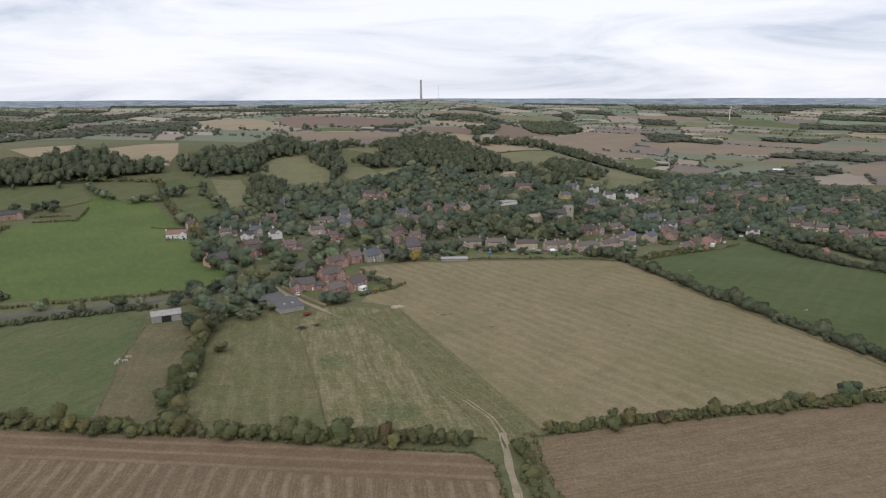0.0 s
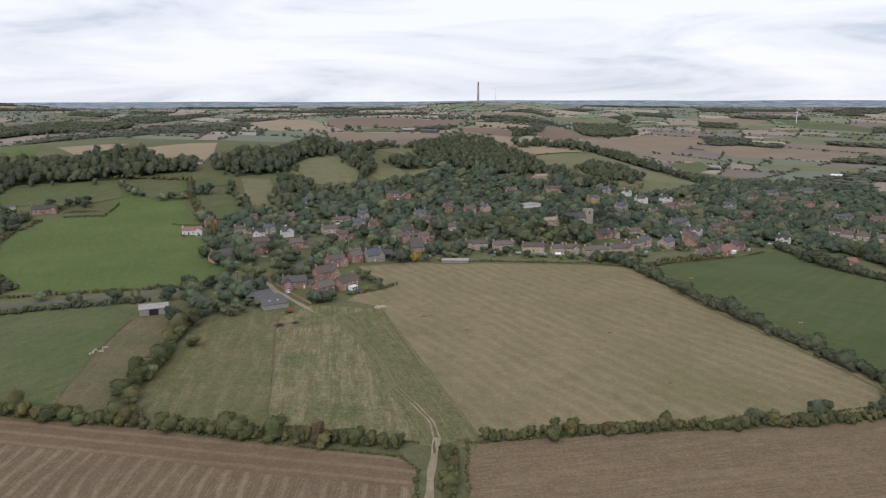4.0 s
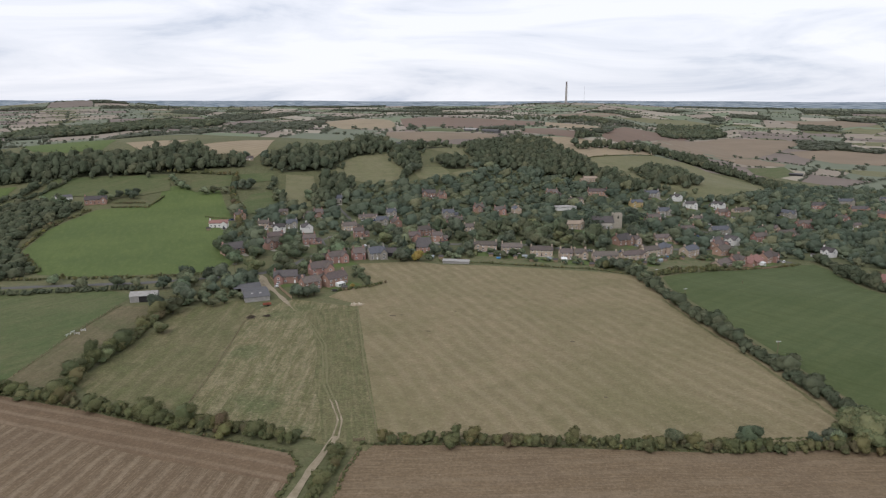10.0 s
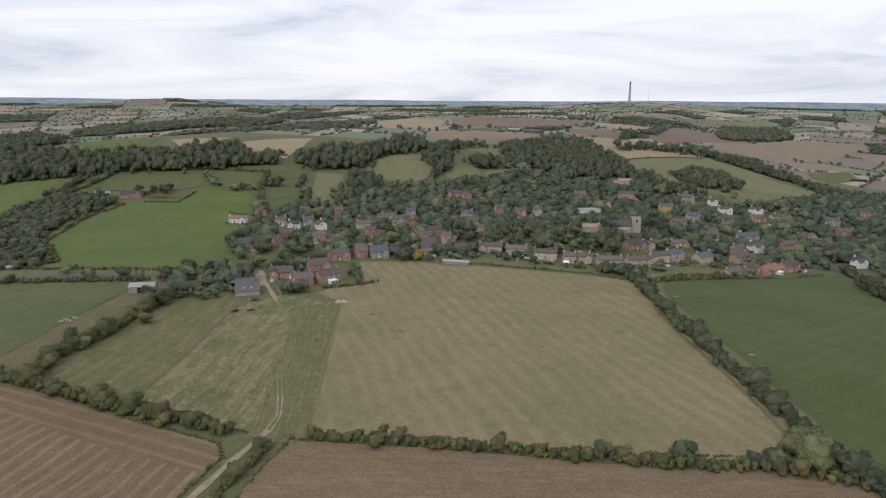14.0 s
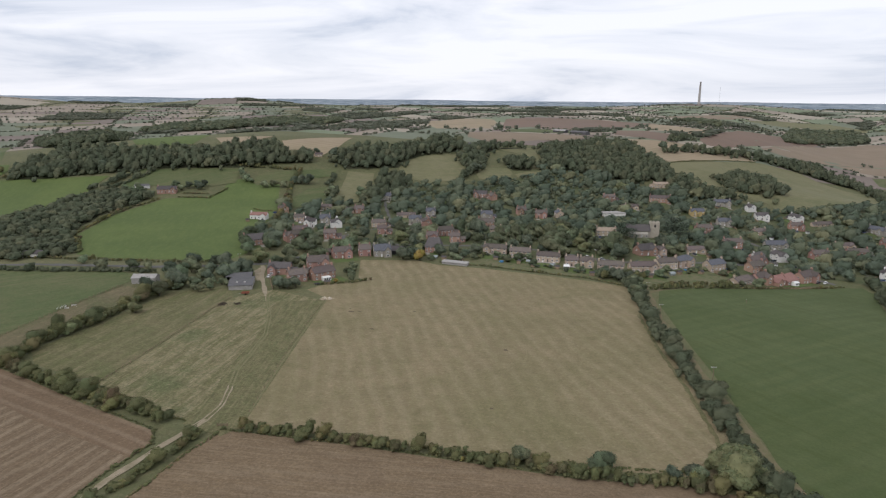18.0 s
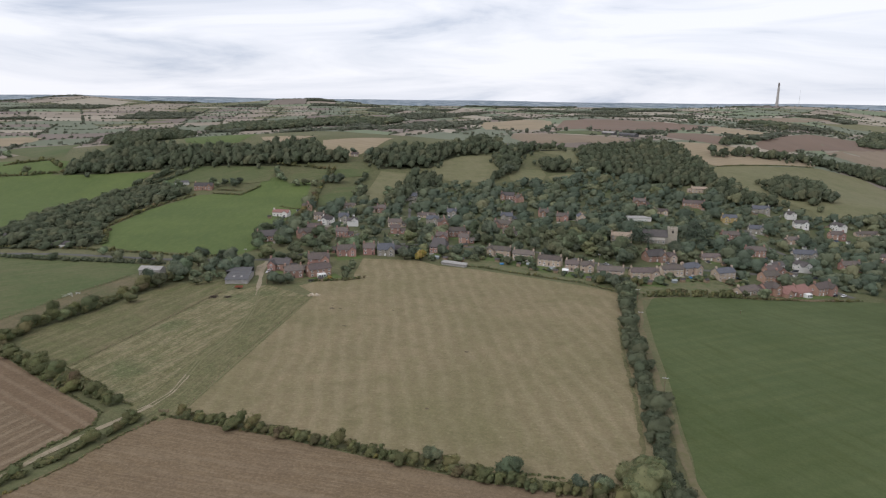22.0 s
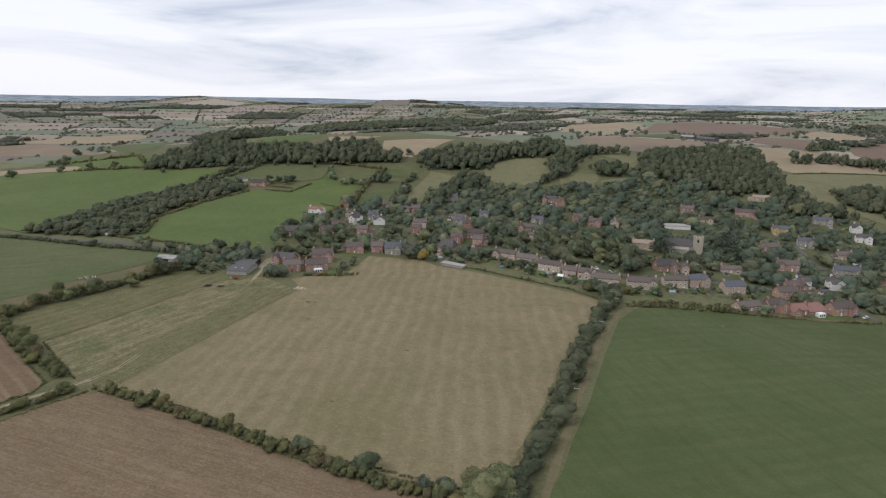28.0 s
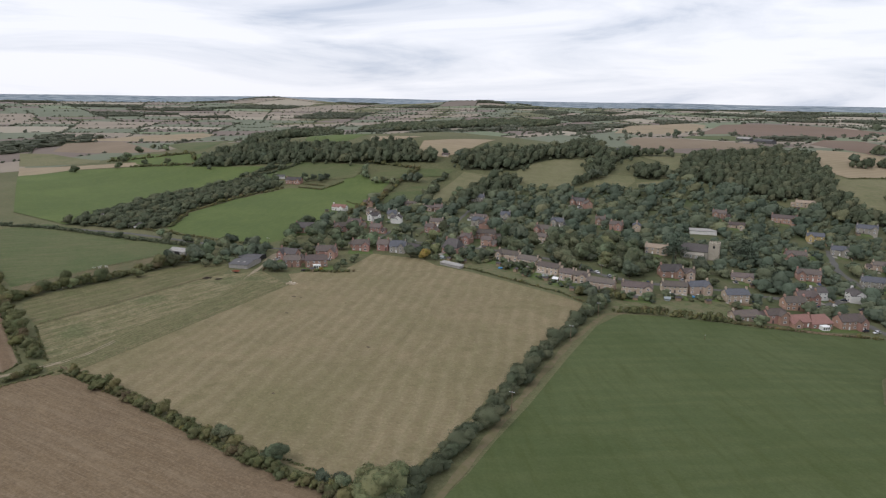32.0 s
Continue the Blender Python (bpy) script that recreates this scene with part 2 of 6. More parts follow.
M_OLIVE = material("olive_grass", (0.083, 0.105, 0.043), (0.104, 0.114, 0.052), grain=0.16, scale=0.02, bump=0.1, bump_scale=0.7,
                   streaks=[(65, 45.0, 9.0, (0.140, 0.125, 0.066), 0.6), (65, 20.0, 4.0, (0.062, 0.086, 0.030), 0.6), (65, 4.0, 1.2, (0.12, 0.115, 0.055), 0.4)],
                   stains=[(0.012, 0.48, 0.68, (0.062, 0.095, 0.033), 0.7), (0.4, 0.55, 0.75, (0.162, 0.147, 0.081), 0.4)])
M_PLOUGH = material("stubble_soil", (0.150, 0.110, 0.068), (0.122, 0.088, 0.054), grain=0.2, scale=0.06, bump=0.12, bump_scale=1.2,
                    stripes=[(96, 6.0, (0.275, 0.22, 0.15), 0.55, 3.0, 0.6)], streaks=[(96, 9.0, 0.6, (0.25, 0.195, 0.132), 0.5), (96, 4.0, 0.4, (0.12, 0.085, 0.055), 0.6)],
                    stains=[(0.02, 0.5, 0.7, (0.125, 0.09, 0.058), 0.5), (0.9, 0.55, 0.72, (0.28, 0.22, 0.15), 0.25)])
M_PLOUGH2 = material("stubble_soil_east", (0.166, 0.121, 0.072), (0.140, 0.101, 0.060), grain=0.2, scale=0.06, bump=0.12, bump_scale=1.2,
                     streaks=[(16, 14.0, 0.9, (0.242, 0.189, 0.127), 0.5), (16, 5.0, 0.5, (0.131, 0.098, 0.064), 0.5), (16, 60.0, 5.0, (0.205, 0.158, 0.104), 0.5)],
                     stains=[(0.02, 0.5, 0.7, (0.142, 0.103, 0.067), 0.5), (0.9, 0.54, 0.72, (0.284, 0.226, 0.159), 0.3)])
M_EARTH = material("bare_paddock", (0.138, 0.114, 0.066), (0.108, 0.102, 0.052), grain=0.2, scale=0.05, bump=0.15, bump_scale=0.8,
                   streaks=[(100, 20.0, 4.0, (0.160, 0.130, 0.080), 0.6), (100, 8.0, 2.0, (0.095, 0.094, 0.045), 0.6)], stains=[(0.05, 0.55, 0.7, (0.085, 0.095, 0.042), 0.6), (0.6, 0.55, 0.72, (0.19, 0.16, 0.10), 0.4)])
M_STUBBLE = material("straw_stubble", (0.285, 0.228, 0.15), (0.245, 0.195, 0.128), scale=0.02, bump=0.1, bump_scale=0.7,
                     stripes=[(70, 10.0, (0.33, 0.275, 0.19), 0.4, 1.5)], stains=[(0.015, 0.5, 0.68, (0.22, 0.185, 0.115), 0.6)])
M_TAN = material("tan_stubble", (0.218, 0.170, 0.118), (0.184, 0.143, 0.100), scale=0.012, stripes=[(30, 14.0, (0.265, 0.213, 0.158), 0.4, 1.5)], stains=[(0.01, 0.5, 0.68, (0.19, 0.155, 0.11), 0.5)])
M_BROWN = material("brown_soil", (0.182, 0.128, 0.095), (0.152, 0.109, 0.081), scale=0.01, stripes=[(10, 16.0, (0.205, 0.15, 0.118), 0.4, 1.5)], stains=[(0.008, 0.5, 0.68, (0.15, 0.118, 0.095), 0.5)])
M_PALE = material("pale_meadow", (0.165, 0.156, 0.085), (0.135, 0.136, 0.068), grain=0.15, scale=0.03, bump=0.1, bump_scale=0.5,
                  streaks=[(30, 22.0, 5.0, (0.185, 0.165, 0.10), 0.6)], stains=[(0.02, 0.5, 0.7, (0.105, 0.118, 0.054), 0.6), (0.12, 0.55, 0.7, (0.12, 0.122, 0.06), 0.5)])
M_TRACK = material("worn_track", (0.30, 0.25, 0.18), (0.24, 0.205, 0.14), scale=0.3, bump=0.05, bump_scale=2.0)
M_TARMAC = material("asphalt", (0.125, 0.12, 0.112), (0.10, 0.097, 0.09), scale=0.3)

NEAR = [
    ("field_pasture", [(32, 208), (-24, 350), (-30, 354), (-46, 361), (-43, 377), (-28, 391), (-35, 401), (-56, 438), (-21, 455), (-1, 450), (26, 455), (67, 456), (100, 456), (128, 452), (145, 400), (161, 352), (177, 314), (190, 277), (192, 253), (184, 246), (133, 232), (68, 220), (40, 213)], M_PASTURE, "dry tan pasture with ridge and furrow stripes"),
    ("field_paddock", [(31, 206), (-25, 347), (-63, 352), (-74, 328), (-69, 308), (-58, 274), (-49, 245), (-40, 214), (-8, 210), (15, 206)], M_PADDOCK, "tussocky green and straw paddock"),
    ("field_paddock_west", [(-74, 330), (-69, 308), (-58, 274), (-49, 245), (-40, 214), (-82, 217), (-97, 226), (-102, 259), (-107, 290), (-112, 318), (-100, 340), (-88, 342)], M_PADDOCK_W, "grazed olive paddock with straw-coloured patches"),
]
NEAR += [
    ("field_west_grass", [(-329, 254), (-330, 290), (-190, 345), (-155, 337), (-138, 266), (-130, 240), (-126, 221), (-154, 222), (-240, 226), (-329, 230)], M_OLIVE, "olive green grazed field"),
    ("field_bare_paddock", [(-148, 318), (-125, 325), (-109, 269), (-102, 219), (-126, 221), (-130, 240), (-138, 266)], M_EARTH, "worn brown bare paddock"),
    ("field_green_west", [(-262, 379), (-299, 404), (-316, 434), (-338, 472), (-347, 501), (-350, 542), (-313, 566), (-320, 594), (-332, 614), (-330, 630), (-300, 645), (-280, 637), (-251, 597), (-222, 558), (-214, 544), (-182, 484), (-138, 420), (-136, 392), (-213, 362), (-243, 360)], M_LUSH, "bright lush green pasture"),
]
NEAR += [
    ("field_plough_west", [(-330, 223), (-190, 215), (-73, 205), (-31, 199), (10, 195), (15, 189), (18, 168), (24, 140), (28, 40), (-330, 40)], M_PLOUGH, "harvested brown stubble field with drill rows"),
    ("field_plough_east", [(35, 208), (77, 217), (147, 229), (179, 239), (205, 242), (280, 40), (36, 40), (34, 150), (33, 173), (30, 189), (30, 202)], M_PLOUGH2, "harvested brown stubble field with fine rows"),
    ("field_green_east", [(143, 454), (160, 472), (198, 501), (252, 556), (262, 562), (267, 545), (265, 508), (264, 470), (273, 436), (300, 405), (450, 340), (430, 60), (292, 45), (215, 240), (203.5, 264), (199.5, 278), (191.5, 299), (181.3, 330), (163.5, 377), (146, 427)], M_GREEN, "green grazed field with faint ridges"),
]
M_HEADLAND = material("headland_soil", (0.158, 0.112, 0.070), (0.128, 0.090, 0.056), grain=0.18, scale=0.06, bump=0.12, bump_scale=1.2,
                      stripes=[(-5, 6.2, (0.25, 0.195, 0.135), 0.42, 0.9, 0.6)], stains=[(0.7, 0.55, 0.75, (0.241, 0.189, 0.129), 0.35)])
for name, poly, mat, label in NEAR:
    drape(name, poly, mat, 0.10, label)

drape("field_headland", [(-330, 224), (-190, 216), (-73, 206), (-31, 200), (10, 196), (16, 189), (17, 180), (-31, 183), (-73, 189), (-190, 198), (-330, 207)], M_HEADLAND, 0.14, "brown stubble headland along the hedge", solid=False)

FAR = [
    ("field_stubble_west", [(-397, 794), (-371, 858), (-347, 895), (-316, 810), (-309, 765), (-309, 750), (-326, 740), (-338, 734), (-365, 757)], M_STUBBLE),
    ("field_stubble_small", [(-496, 775), (-476, 793), (-434, 826), (-428, 778), (-428, 738), (-450, 737)], M_STUBBLE),
    ("field_ridge_green", [(-573, 706), (-650, 765), (-880, 990), (-860, 1060), (-528, 799), (-490, 725), (-525, 704)], M_LUSH),
    ("field_strip_meadow", [(-462, 613), (-353, 659), (-324, 617), (-340, 593), (-400, 573), (-422, 543)], M_OLIVE),
    ("field_small_c", [(-311, 628), (-324, 658), (-298, 693), (-264, 726), (-253, 700), (-274, 669), (-298, 621)], M_OLIVE),
    ("field_small_b", [(-192, 620), (-177, 636), (-196, 690), (-224, 744), (-251, 729), (-228, 680), (-215, 651)], M_PALE),
    ("field_small_a", [(-236, 595), (-247, 642), (-237, 662), (-224, 650), (-201, 614), (-197, 600), (-213, 572)], M_OLIVE),
    ("field_meadow_hill", [(-190, 757), (-211, 781), (-216, 810), (-209, 851), (-178, 894), (-162, 862), (-144, 839), (-134, 816), (-132, 786), (-156, 755)], M_PALE),
    ("field_meadow_low", [(-126, 824), (-126, 848), (-97, 864), (-85, 846), (-80, 822), (-84, 802), (-112, 802)], M_PALE),
]
FAR += [
    ("field_meadow_upper", [(-147, 960), (-114, 1008), (-55, 973), (-55, 947), (-61, 924), (-55, 890), (-72, 879), (-82, 914), (-108, 949)], M_PALE),
    ("field_lone_tree", [(-10, 1210), (35, 1230), (85, 1229), (92, 1175), (125, 1196), (197, 1300), (187, 1247), (130, 1143), (79, 1053), (56, 1064), (23, 1092)], M_STUBBLE),
    ("field_pale_meadow", [(82, 1044), (142, 1149), (198, 1258), (255, 1311), (286, 1258), (325, 1230), (398, 1196), (329, 985), (263, 876), (219, 847), (205, 880), (184, 893), (143, 899), (95, 957), (64, 1042)], M_PALE),
    ("field_brown_a", [(-476, 1926), (-390, 2052), (-237, 2066), (-56, 1921), (-56, 1576), (-125, 1409), (-203, 1437), (-272, 1508), (-295, 1372)], M_BROWN),
    ("field_green_strip", [(-258, 1315), (-235, 1419), (-135, 1346), (-113, 1270), (-160, 1223), (-228, 1218)], M_OLIVE),
    ("field_orange", [(-272, 1150), (-234, 1187), (-135, 1205), (-76, 1199), (-74, 1124), (-126, 1091), (-156, 1047), (-189, 1022), (-235, 1059)], M_TAN),
    ("field_tan_ridge", [(-932, 2371), (-486, 1855), (-432, 1730), (-312, 1358), (-398, 1289), (-520, 1500)], M_STUBBLE),
    ("field_pale_b", [(-76, 1906), (70, 1608), (109, 1524), (96, 1397), (56, 1368), (-20, 1533)], M_STUBBLE),
]
FAR += [
    ("field_brown_mid", [(-69, 1420), (-19, 1427), (54, 1326), (52, 1231), (-3, 1248), (-42, 1278)], M_BROWN),
    ("field_brown_right", [(95, 1306), (112, 1418), (148, 1788), (251, 2155), (368, 2257), (218, 1588), (140, 1272), (112, 1264)], M_BROWN),
    ("field_brown_wide", [(197, 1454), (293, 1990), (482, 2363), (665, 2296), (664, 2178), (548, 1928), (437, 1706), (315, 1538), (246, 1480)], M_TAN),
    ("field_tan_low", [(333, 1556), (434, 1690), (491, 1612), (475, 1568), (388, 1534)], M_TAN),
    ("field_green_r", [(138, 2467), (257, 3022), (445, 3210), (556, 2912), (512, 2789), (353, 2847), (224, 2601)], M_PALE),
    ("field_mast_tan", [(-127, 2591), (104, 2892), (172, 2912), (111, 2463), (-29, 2356)], M_TAN),
    ("field_paddock_e", [(387, 1490), (473, 1558), (471, 1436), (419, 1375), (387, 1402)], M_OLIVE),
]
FAR += [
    ("field_olive_far_a", [(850, 2248), (1041, 2217), (1176, 2079), (1104, 1979), (977, 2096), (815, 2130)], M_PALE),
    ("field_tan_far", [(741, 2068), (937, 2027), (1163, 1781), (1083, 1656), (955, 1721), (888, 1955)], M_TAN),
    ("field_brown_e", [(569, 1921), (682, 1971), (838, 1843), (909, 1662), (827, 1609), (718, 1636), (602, 1672), (563, 1798)], M_TAN),
    ("field_pale_r", [(555, 1558), (609, 1531), (762, 1450), (700, 1344), (583, 1432)], M_PALE),
    ("field_tan_e", [(815, 1389), (913, 1392), (782, 1188), (736, 1207), (771, 1298)], M_TAN),
    ("field_olive_r", [(1180, 3038), (1318, 2821), (1348, 2571), (1269, 2448), (1112, 2604)], M_OLIVE),
    ("field_olive_far_b", [(845, 3191), (1057, 3155), (1121, 2966), (969, 2818), (844, 2952)], M_TAN),
    ("field_olive_far_c", [(926, 2705), (1128, 2964), (1060, 2681), (972, 2563)], M_PALE),
]
FAR += [
    ("field_small_green", [(342, 656), (369, 673), (355, 578), (344, 522), (336, 571), (336, 616)], M_OLIVE),
    ("field_tan_skyline", [(1209, 2221), (1258, 2313), (1352, 2215), (1404, 2161), (1343, 2065)], M_STUBBLE),
    ("field_west_green", [(-767, 359), (-754, 425), (-658, 496), (-540, 552), (-478, 584), (-462, 547), (-444, 526), (-432, 473), (-405, 416), (-378, 375), (-340, 332), (-316, 301), (-416, 282)], M_LUSH),
    ("field_west_strip", [(-914, 392), (-719, 503), (-673, 494), (-762, 428), (-756, 357)], M_STUBBLE),
    ("field_olive_c", [(-1095, 432), (-1037, 470), (-850, 494), (-813, 482), (-931, 395)], M_PALE),
    ("field_tan_b", [(-1062, 478), (-1153, 525), (-1120, 623), (-801, 583), (-932, 539)], M_TAN),
    ("field_tan_a", [(-1200, 543), (-1284, 729), (-1312, 875), (-1245, 883), (-1105, 743), (-1140, 619)], M_STUBBLE),
    ("field_green_c", [(-873, 514), (-804, 557), (-650, 582), (-618, 557), (-596, 522), (-695, 498)], M_LUSH),
]
FAR += [
    ("field_green_d", [(-937, 639), (-1011, 714), (-1025, 830), (-689, 598), (-754, 591)], M_OLIVE),
    ("field_meadow_mid", [(-81, 842), (-70, 862), (-50, 885), (-58, 850), (-72, 830)], M_PALE),
]
FAR_LABEL = {M_PALE: "pale green hillside meadow", M_STUBBLE: "straw-coloured stubble field", M_LUSH: "bright green pasture field", M_OLIVE: "olive green grass field",
             M_TAN: "tan harvested field", M_BROWN: "reddish brown ploughed field"}
for name, poly, mat in FAR:
    drape(name, poly, mat, 0.45, FAR_LABEL[mat])

# ---- far quilt of fields ----
rng = np.random.default_rng(7)
WOODS = {
    "wood_west": [(-564, 579), (-500, 603), (-419, 634), (-356, 664), (-330, 698), (-332, 724), (-342, 728), (-368, 749), (-386, 745), (-416, 709), (-459, 680), (-495, 665), (-526, 653), (-598, 666), (-644, 646)],
    "wood_back": [(-1100, 924), (-1230, 1175), (-1049, 1112), (-640, 720), (-738, 705)],
    "wood_plantation_far": [(-1154, 1466), (-1126, 1696), (-1140, 2082), (-1239, 2242), (-1412, 2075), (-1385, 1737)],
    "wood_hill": [(-295, 752), (-255, 736), (-237, 758), (-213, 784), (-219, 816), (-211, 854), (-183, 905), (-195, 954), (-239, 984), (-242, 946), (-242, 869), (-261, 838), (-287, 825), (-285, 778), (-281, 743)],
    "wood_house": [(-163, 861), (-143, 839), (-127, 832), (-127, 860), (-149, 907), (-149, 965), (-161, 963), (-173, 924), (-175, 893)],
}
WOODS.update({
    "wood_fold": [(-108, 879), (-89, 859), (-69, 871), (-77, 913), (-86, 908), (-106, 893)],
    "wood_crest": [(-148, 979), (-73, 1039), (-76, 1051), (-145, 967)],
    "wood_east": [(-53, 894), (-23, 898), (20, 901), (58, 886), (71, 927), (106, 878), (152, 860), (184, 879), (179, 876), (141, 897), (92, 955), (58, 1040), (10, 1130), (-38, 1126), (-67, 1067), (-87, 1020), (-80, 948)],
    "wood_clump": [(155, 940), (173, 920), (209, 908), (220, 950), (211, 999), (202, 1032), (161, 1022), (146, 971)],
    "wood_belt": [(72, 1149), (150, 1208), (202, 1287), (245, 1308), (291, 1303), (343, 1291), (390, 1190), (362, 1128), (342, 1354), (295, 1355), (294, 1441), (238, 1354), (187, 1292), (140, 1225), (88, 1166), (66, 1117)],
})
WOODS.update({
    "wood_knot": [(56, 1234), (97, 1300), (95, 1305), (59, 1248)],
    "wood_far_east": [(255, 1910), (350, 2190), (430, 2310), (500, 2400), (500, 2850), (300, 2627), (262, 2250)],
    "wood_far_tower": [(-161, 2012), (32, 2216), (108, 1805), (108, 1763), (-13, 2132), (-169, 2060)],
    "wood_plantation": [(-316, 301), (-286, 322), (-262, 338), (-247, 354), (-262, 372), (-308, 399), (-328, 433), (-350, 470), (-360, 501), (-366, 536), (-385, 548), (-422, 543), (-438, 520), (-430, 470), (-403, 414), (-375, 374), (-335, 330)],
    "wood_scrub_end": [(-574, 536), (-546, 547), (-512, 578), (-468, 603), (-455, 612), (-492, 636), (-594, 624), (-616, 591), (-604, 559)],
})
WOODS.update({
    "wood_far_west": [(-1258, 1306), (-1420, 1626), (-1387, 1756), (-1213, 1946), (-1112, 1458), (-1142, 1256)],
    "wood_strip": [(-173, 636), (-160, 642), (-160, 700), (-174, 738), (-194, 755), (-212, 748), (-190, 694)],
    "wood_lane": [(-332, 700), (-350, 728), (-318, 742), (-300, 726)],
})
VILLAGE = [(-158, 437), (-209, 517), (-235, 572), (-231, 585), (-201, 618), (-172, 632), (-180, 690), (-165, 746), (-150, 750), (-126, 776), (-114, 797), (-82, 797), (-72, 820), (-60, 885), (20, 893), (58, 878), (105, 870), (180, 868),
           (215, 846), (265, 878), (330, 990), (398, 1190), (560, 1180), (680, 950), (520, 640), (400, 540), (330, 555), (252, 580), (216, 555), (165, 511), (91, 506), (15, 483), (-64, 451)]
QUILT, HEDGE_LINES = [], []


def split(poly, depth):
    """Cuts a field in two across its longer side until the pieces are field-sized."""
    c = [sum(p[i] for p in poly) / len(poly) for i in (0, 1)]
    size = max(math.dist(p, q) for p in poly for q in poly)
    limit = 165 + 0.035 * math.hypot(c[0] - 150, c[1] - 50)
    if size < limit * rng.uniform(0.9, 1.9) or depth > 11:
        QUILT.append(poly)
        return
    a, b = max(((p, q) for p, q in zip(poly, poly[1:] + poly[:1])), key=lambda e: math.dist(*e))
    i = poly.index(a)
    ring = poly[i:] + poly[:i]
    f = rng.uniform(0.38, 0.62)
    g = min(max(f + rng.uniform(-0.08, 0.08), 0.3), 0.7)
    cut_a = (a[0] + (b[0] - a[0]) * f, a[1] + (b[1] - a[1]) * f)
    j = len(ring) // 2
    p, q = ring[j], ring[(j + 1) % len(ring)]
    cut_b = (p[0] + (q[0] - p[0]) * (1 - g), p[1] + (q[1] - p[1]) * (1 - g))
    HEDGE_LINES.append((cut_a, cut_b))
    split([cut_a] + ring[1:j + 1] + [cut_b], depth + 1)
    split([ring[0], cut_a, cut_b] + ring[j + 1:], depth + 1)


for block in ([(-4300, 300), (-900, 120), (-760, 1050), (-2500, 3900), (-4300, 2600)], [(-760, 1050), (-300, 960), (-250, 1500), (-600, 4400), (-2500, 3900)],
              [(-300, 960), (160, 1150), (420, 1400), (800, 4500), (-600, 4400), (-250, 1500)], [(420, 1400), (560, 1100), (900, 1080), (3600, 2200), (2400, 3900), (800, 4500)]):
    split(block, 0)
# far crop colours, desaturated and paled so the base colour carries distance haze
M_Q_STRAW = material("hazed_cereal_stubble", (0.325, 0.290, 0.228), (0.288, 0.256, 0.200), scale=0.01)
M_Q_TAN = material("hazed_tan_stubble", (0.270, 0.230, 0.180), (0.236, 0.200, 0.158), scale=0.01)
M_Q_SOIL = material("hazed_cultivated_soil", (0.185, 0.152, 0.128), (0.160, 0.132, 0.112), scale=0.01)
M_Q_GRASS = material("hazed_grass", (0.158, 0.174, 0.122), (0.136, 0.154, 0.106), scale=0.01)
M_Q_LEY = material("hazed_grass_ley", (0.170, 0.202, 0.126), (0.150, 0.178, 0.112), scale=0.01)
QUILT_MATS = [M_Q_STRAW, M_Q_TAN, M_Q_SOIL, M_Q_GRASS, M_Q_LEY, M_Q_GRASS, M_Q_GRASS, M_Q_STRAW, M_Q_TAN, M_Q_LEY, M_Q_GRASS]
FAR_LABEL.update({M_Q_STRAW: "cereal stubble field far off, paled for haze", M_Q_TAN: "tan stubble field far off, greyed for haze", M_Q_SOIL: "brown cultivated field far off, greyed for haze", M_Q_GRASS: "green grass field far off, muted for haze", M_Q_LEY: "light green grass field far off, muted for haze"})
# very dark green-brown sheet laid over the ground of each wood
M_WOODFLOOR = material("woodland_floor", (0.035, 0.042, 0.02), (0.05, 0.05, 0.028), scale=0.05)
FAR_WOODS = []


def outside_all(polys, p):
    """Which of the points lie in none of the polygons."""
    p = np.asarray(p, float).reshape(-1, 2)
    free = np.ones(len(p), bool)
    for k in polys:
        free &= ~inside(k, p[:, 0], p[:, 1])
    return free


KNOWN = list(FIELDS)
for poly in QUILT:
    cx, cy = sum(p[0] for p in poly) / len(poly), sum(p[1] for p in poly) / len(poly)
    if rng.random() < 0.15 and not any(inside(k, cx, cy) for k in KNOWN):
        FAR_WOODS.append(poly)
        drape("woodland_floor", poly, M_WOODFLOOR, 0.2, "very dark green-brown floor of a distant wood", "woodland", solid=False)
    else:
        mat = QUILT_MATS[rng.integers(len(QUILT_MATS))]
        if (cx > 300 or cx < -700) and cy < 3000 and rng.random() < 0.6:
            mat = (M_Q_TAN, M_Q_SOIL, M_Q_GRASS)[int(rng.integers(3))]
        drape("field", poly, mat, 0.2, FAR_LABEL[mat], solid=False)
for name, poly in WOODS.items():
    drape("woodland_floor", poly, M_WOODFLOOR, 0.3, "very dark green-brown floor of a wood", "woodland", solid=False)

# ---- foliage ----
LEAF = dict(scale=0.35, detail=6.0, rough=0.8, spec=0.12, thin=0.25, bump=0.35, bump_scale=1.6, per_island=0.28)
M_LEAF = material("broad_leaves", (0.161, 0.187, 0.107), (0.121, 0.148, 0.087), per_object=0.34, **LEAF)
M_LEAF_DARK = material("dark_leaves", (0.113, 0.137, 0.090), (0.086, 0.113, 0.078), per_object=0.28, **LEAF)
M_LEAF_PALE = material("pale_willow_leaves", (0.183, 0.204, 0.100), (0.148, 0.170, 0.087), per_object=0.2, **LEAF)
M_LEAF_GOLD = material("golden_leaves", (0.354, 0.283, 0.078), (0.266, 0.230, 0.068), per_object=0.15, **LEAF)
M_LEAF_CEDAR = material("cedar_needles", (0.102, 0.131, 0.090), (0.074, 0.100, 0.070), per_object=0.2, **LEAF)
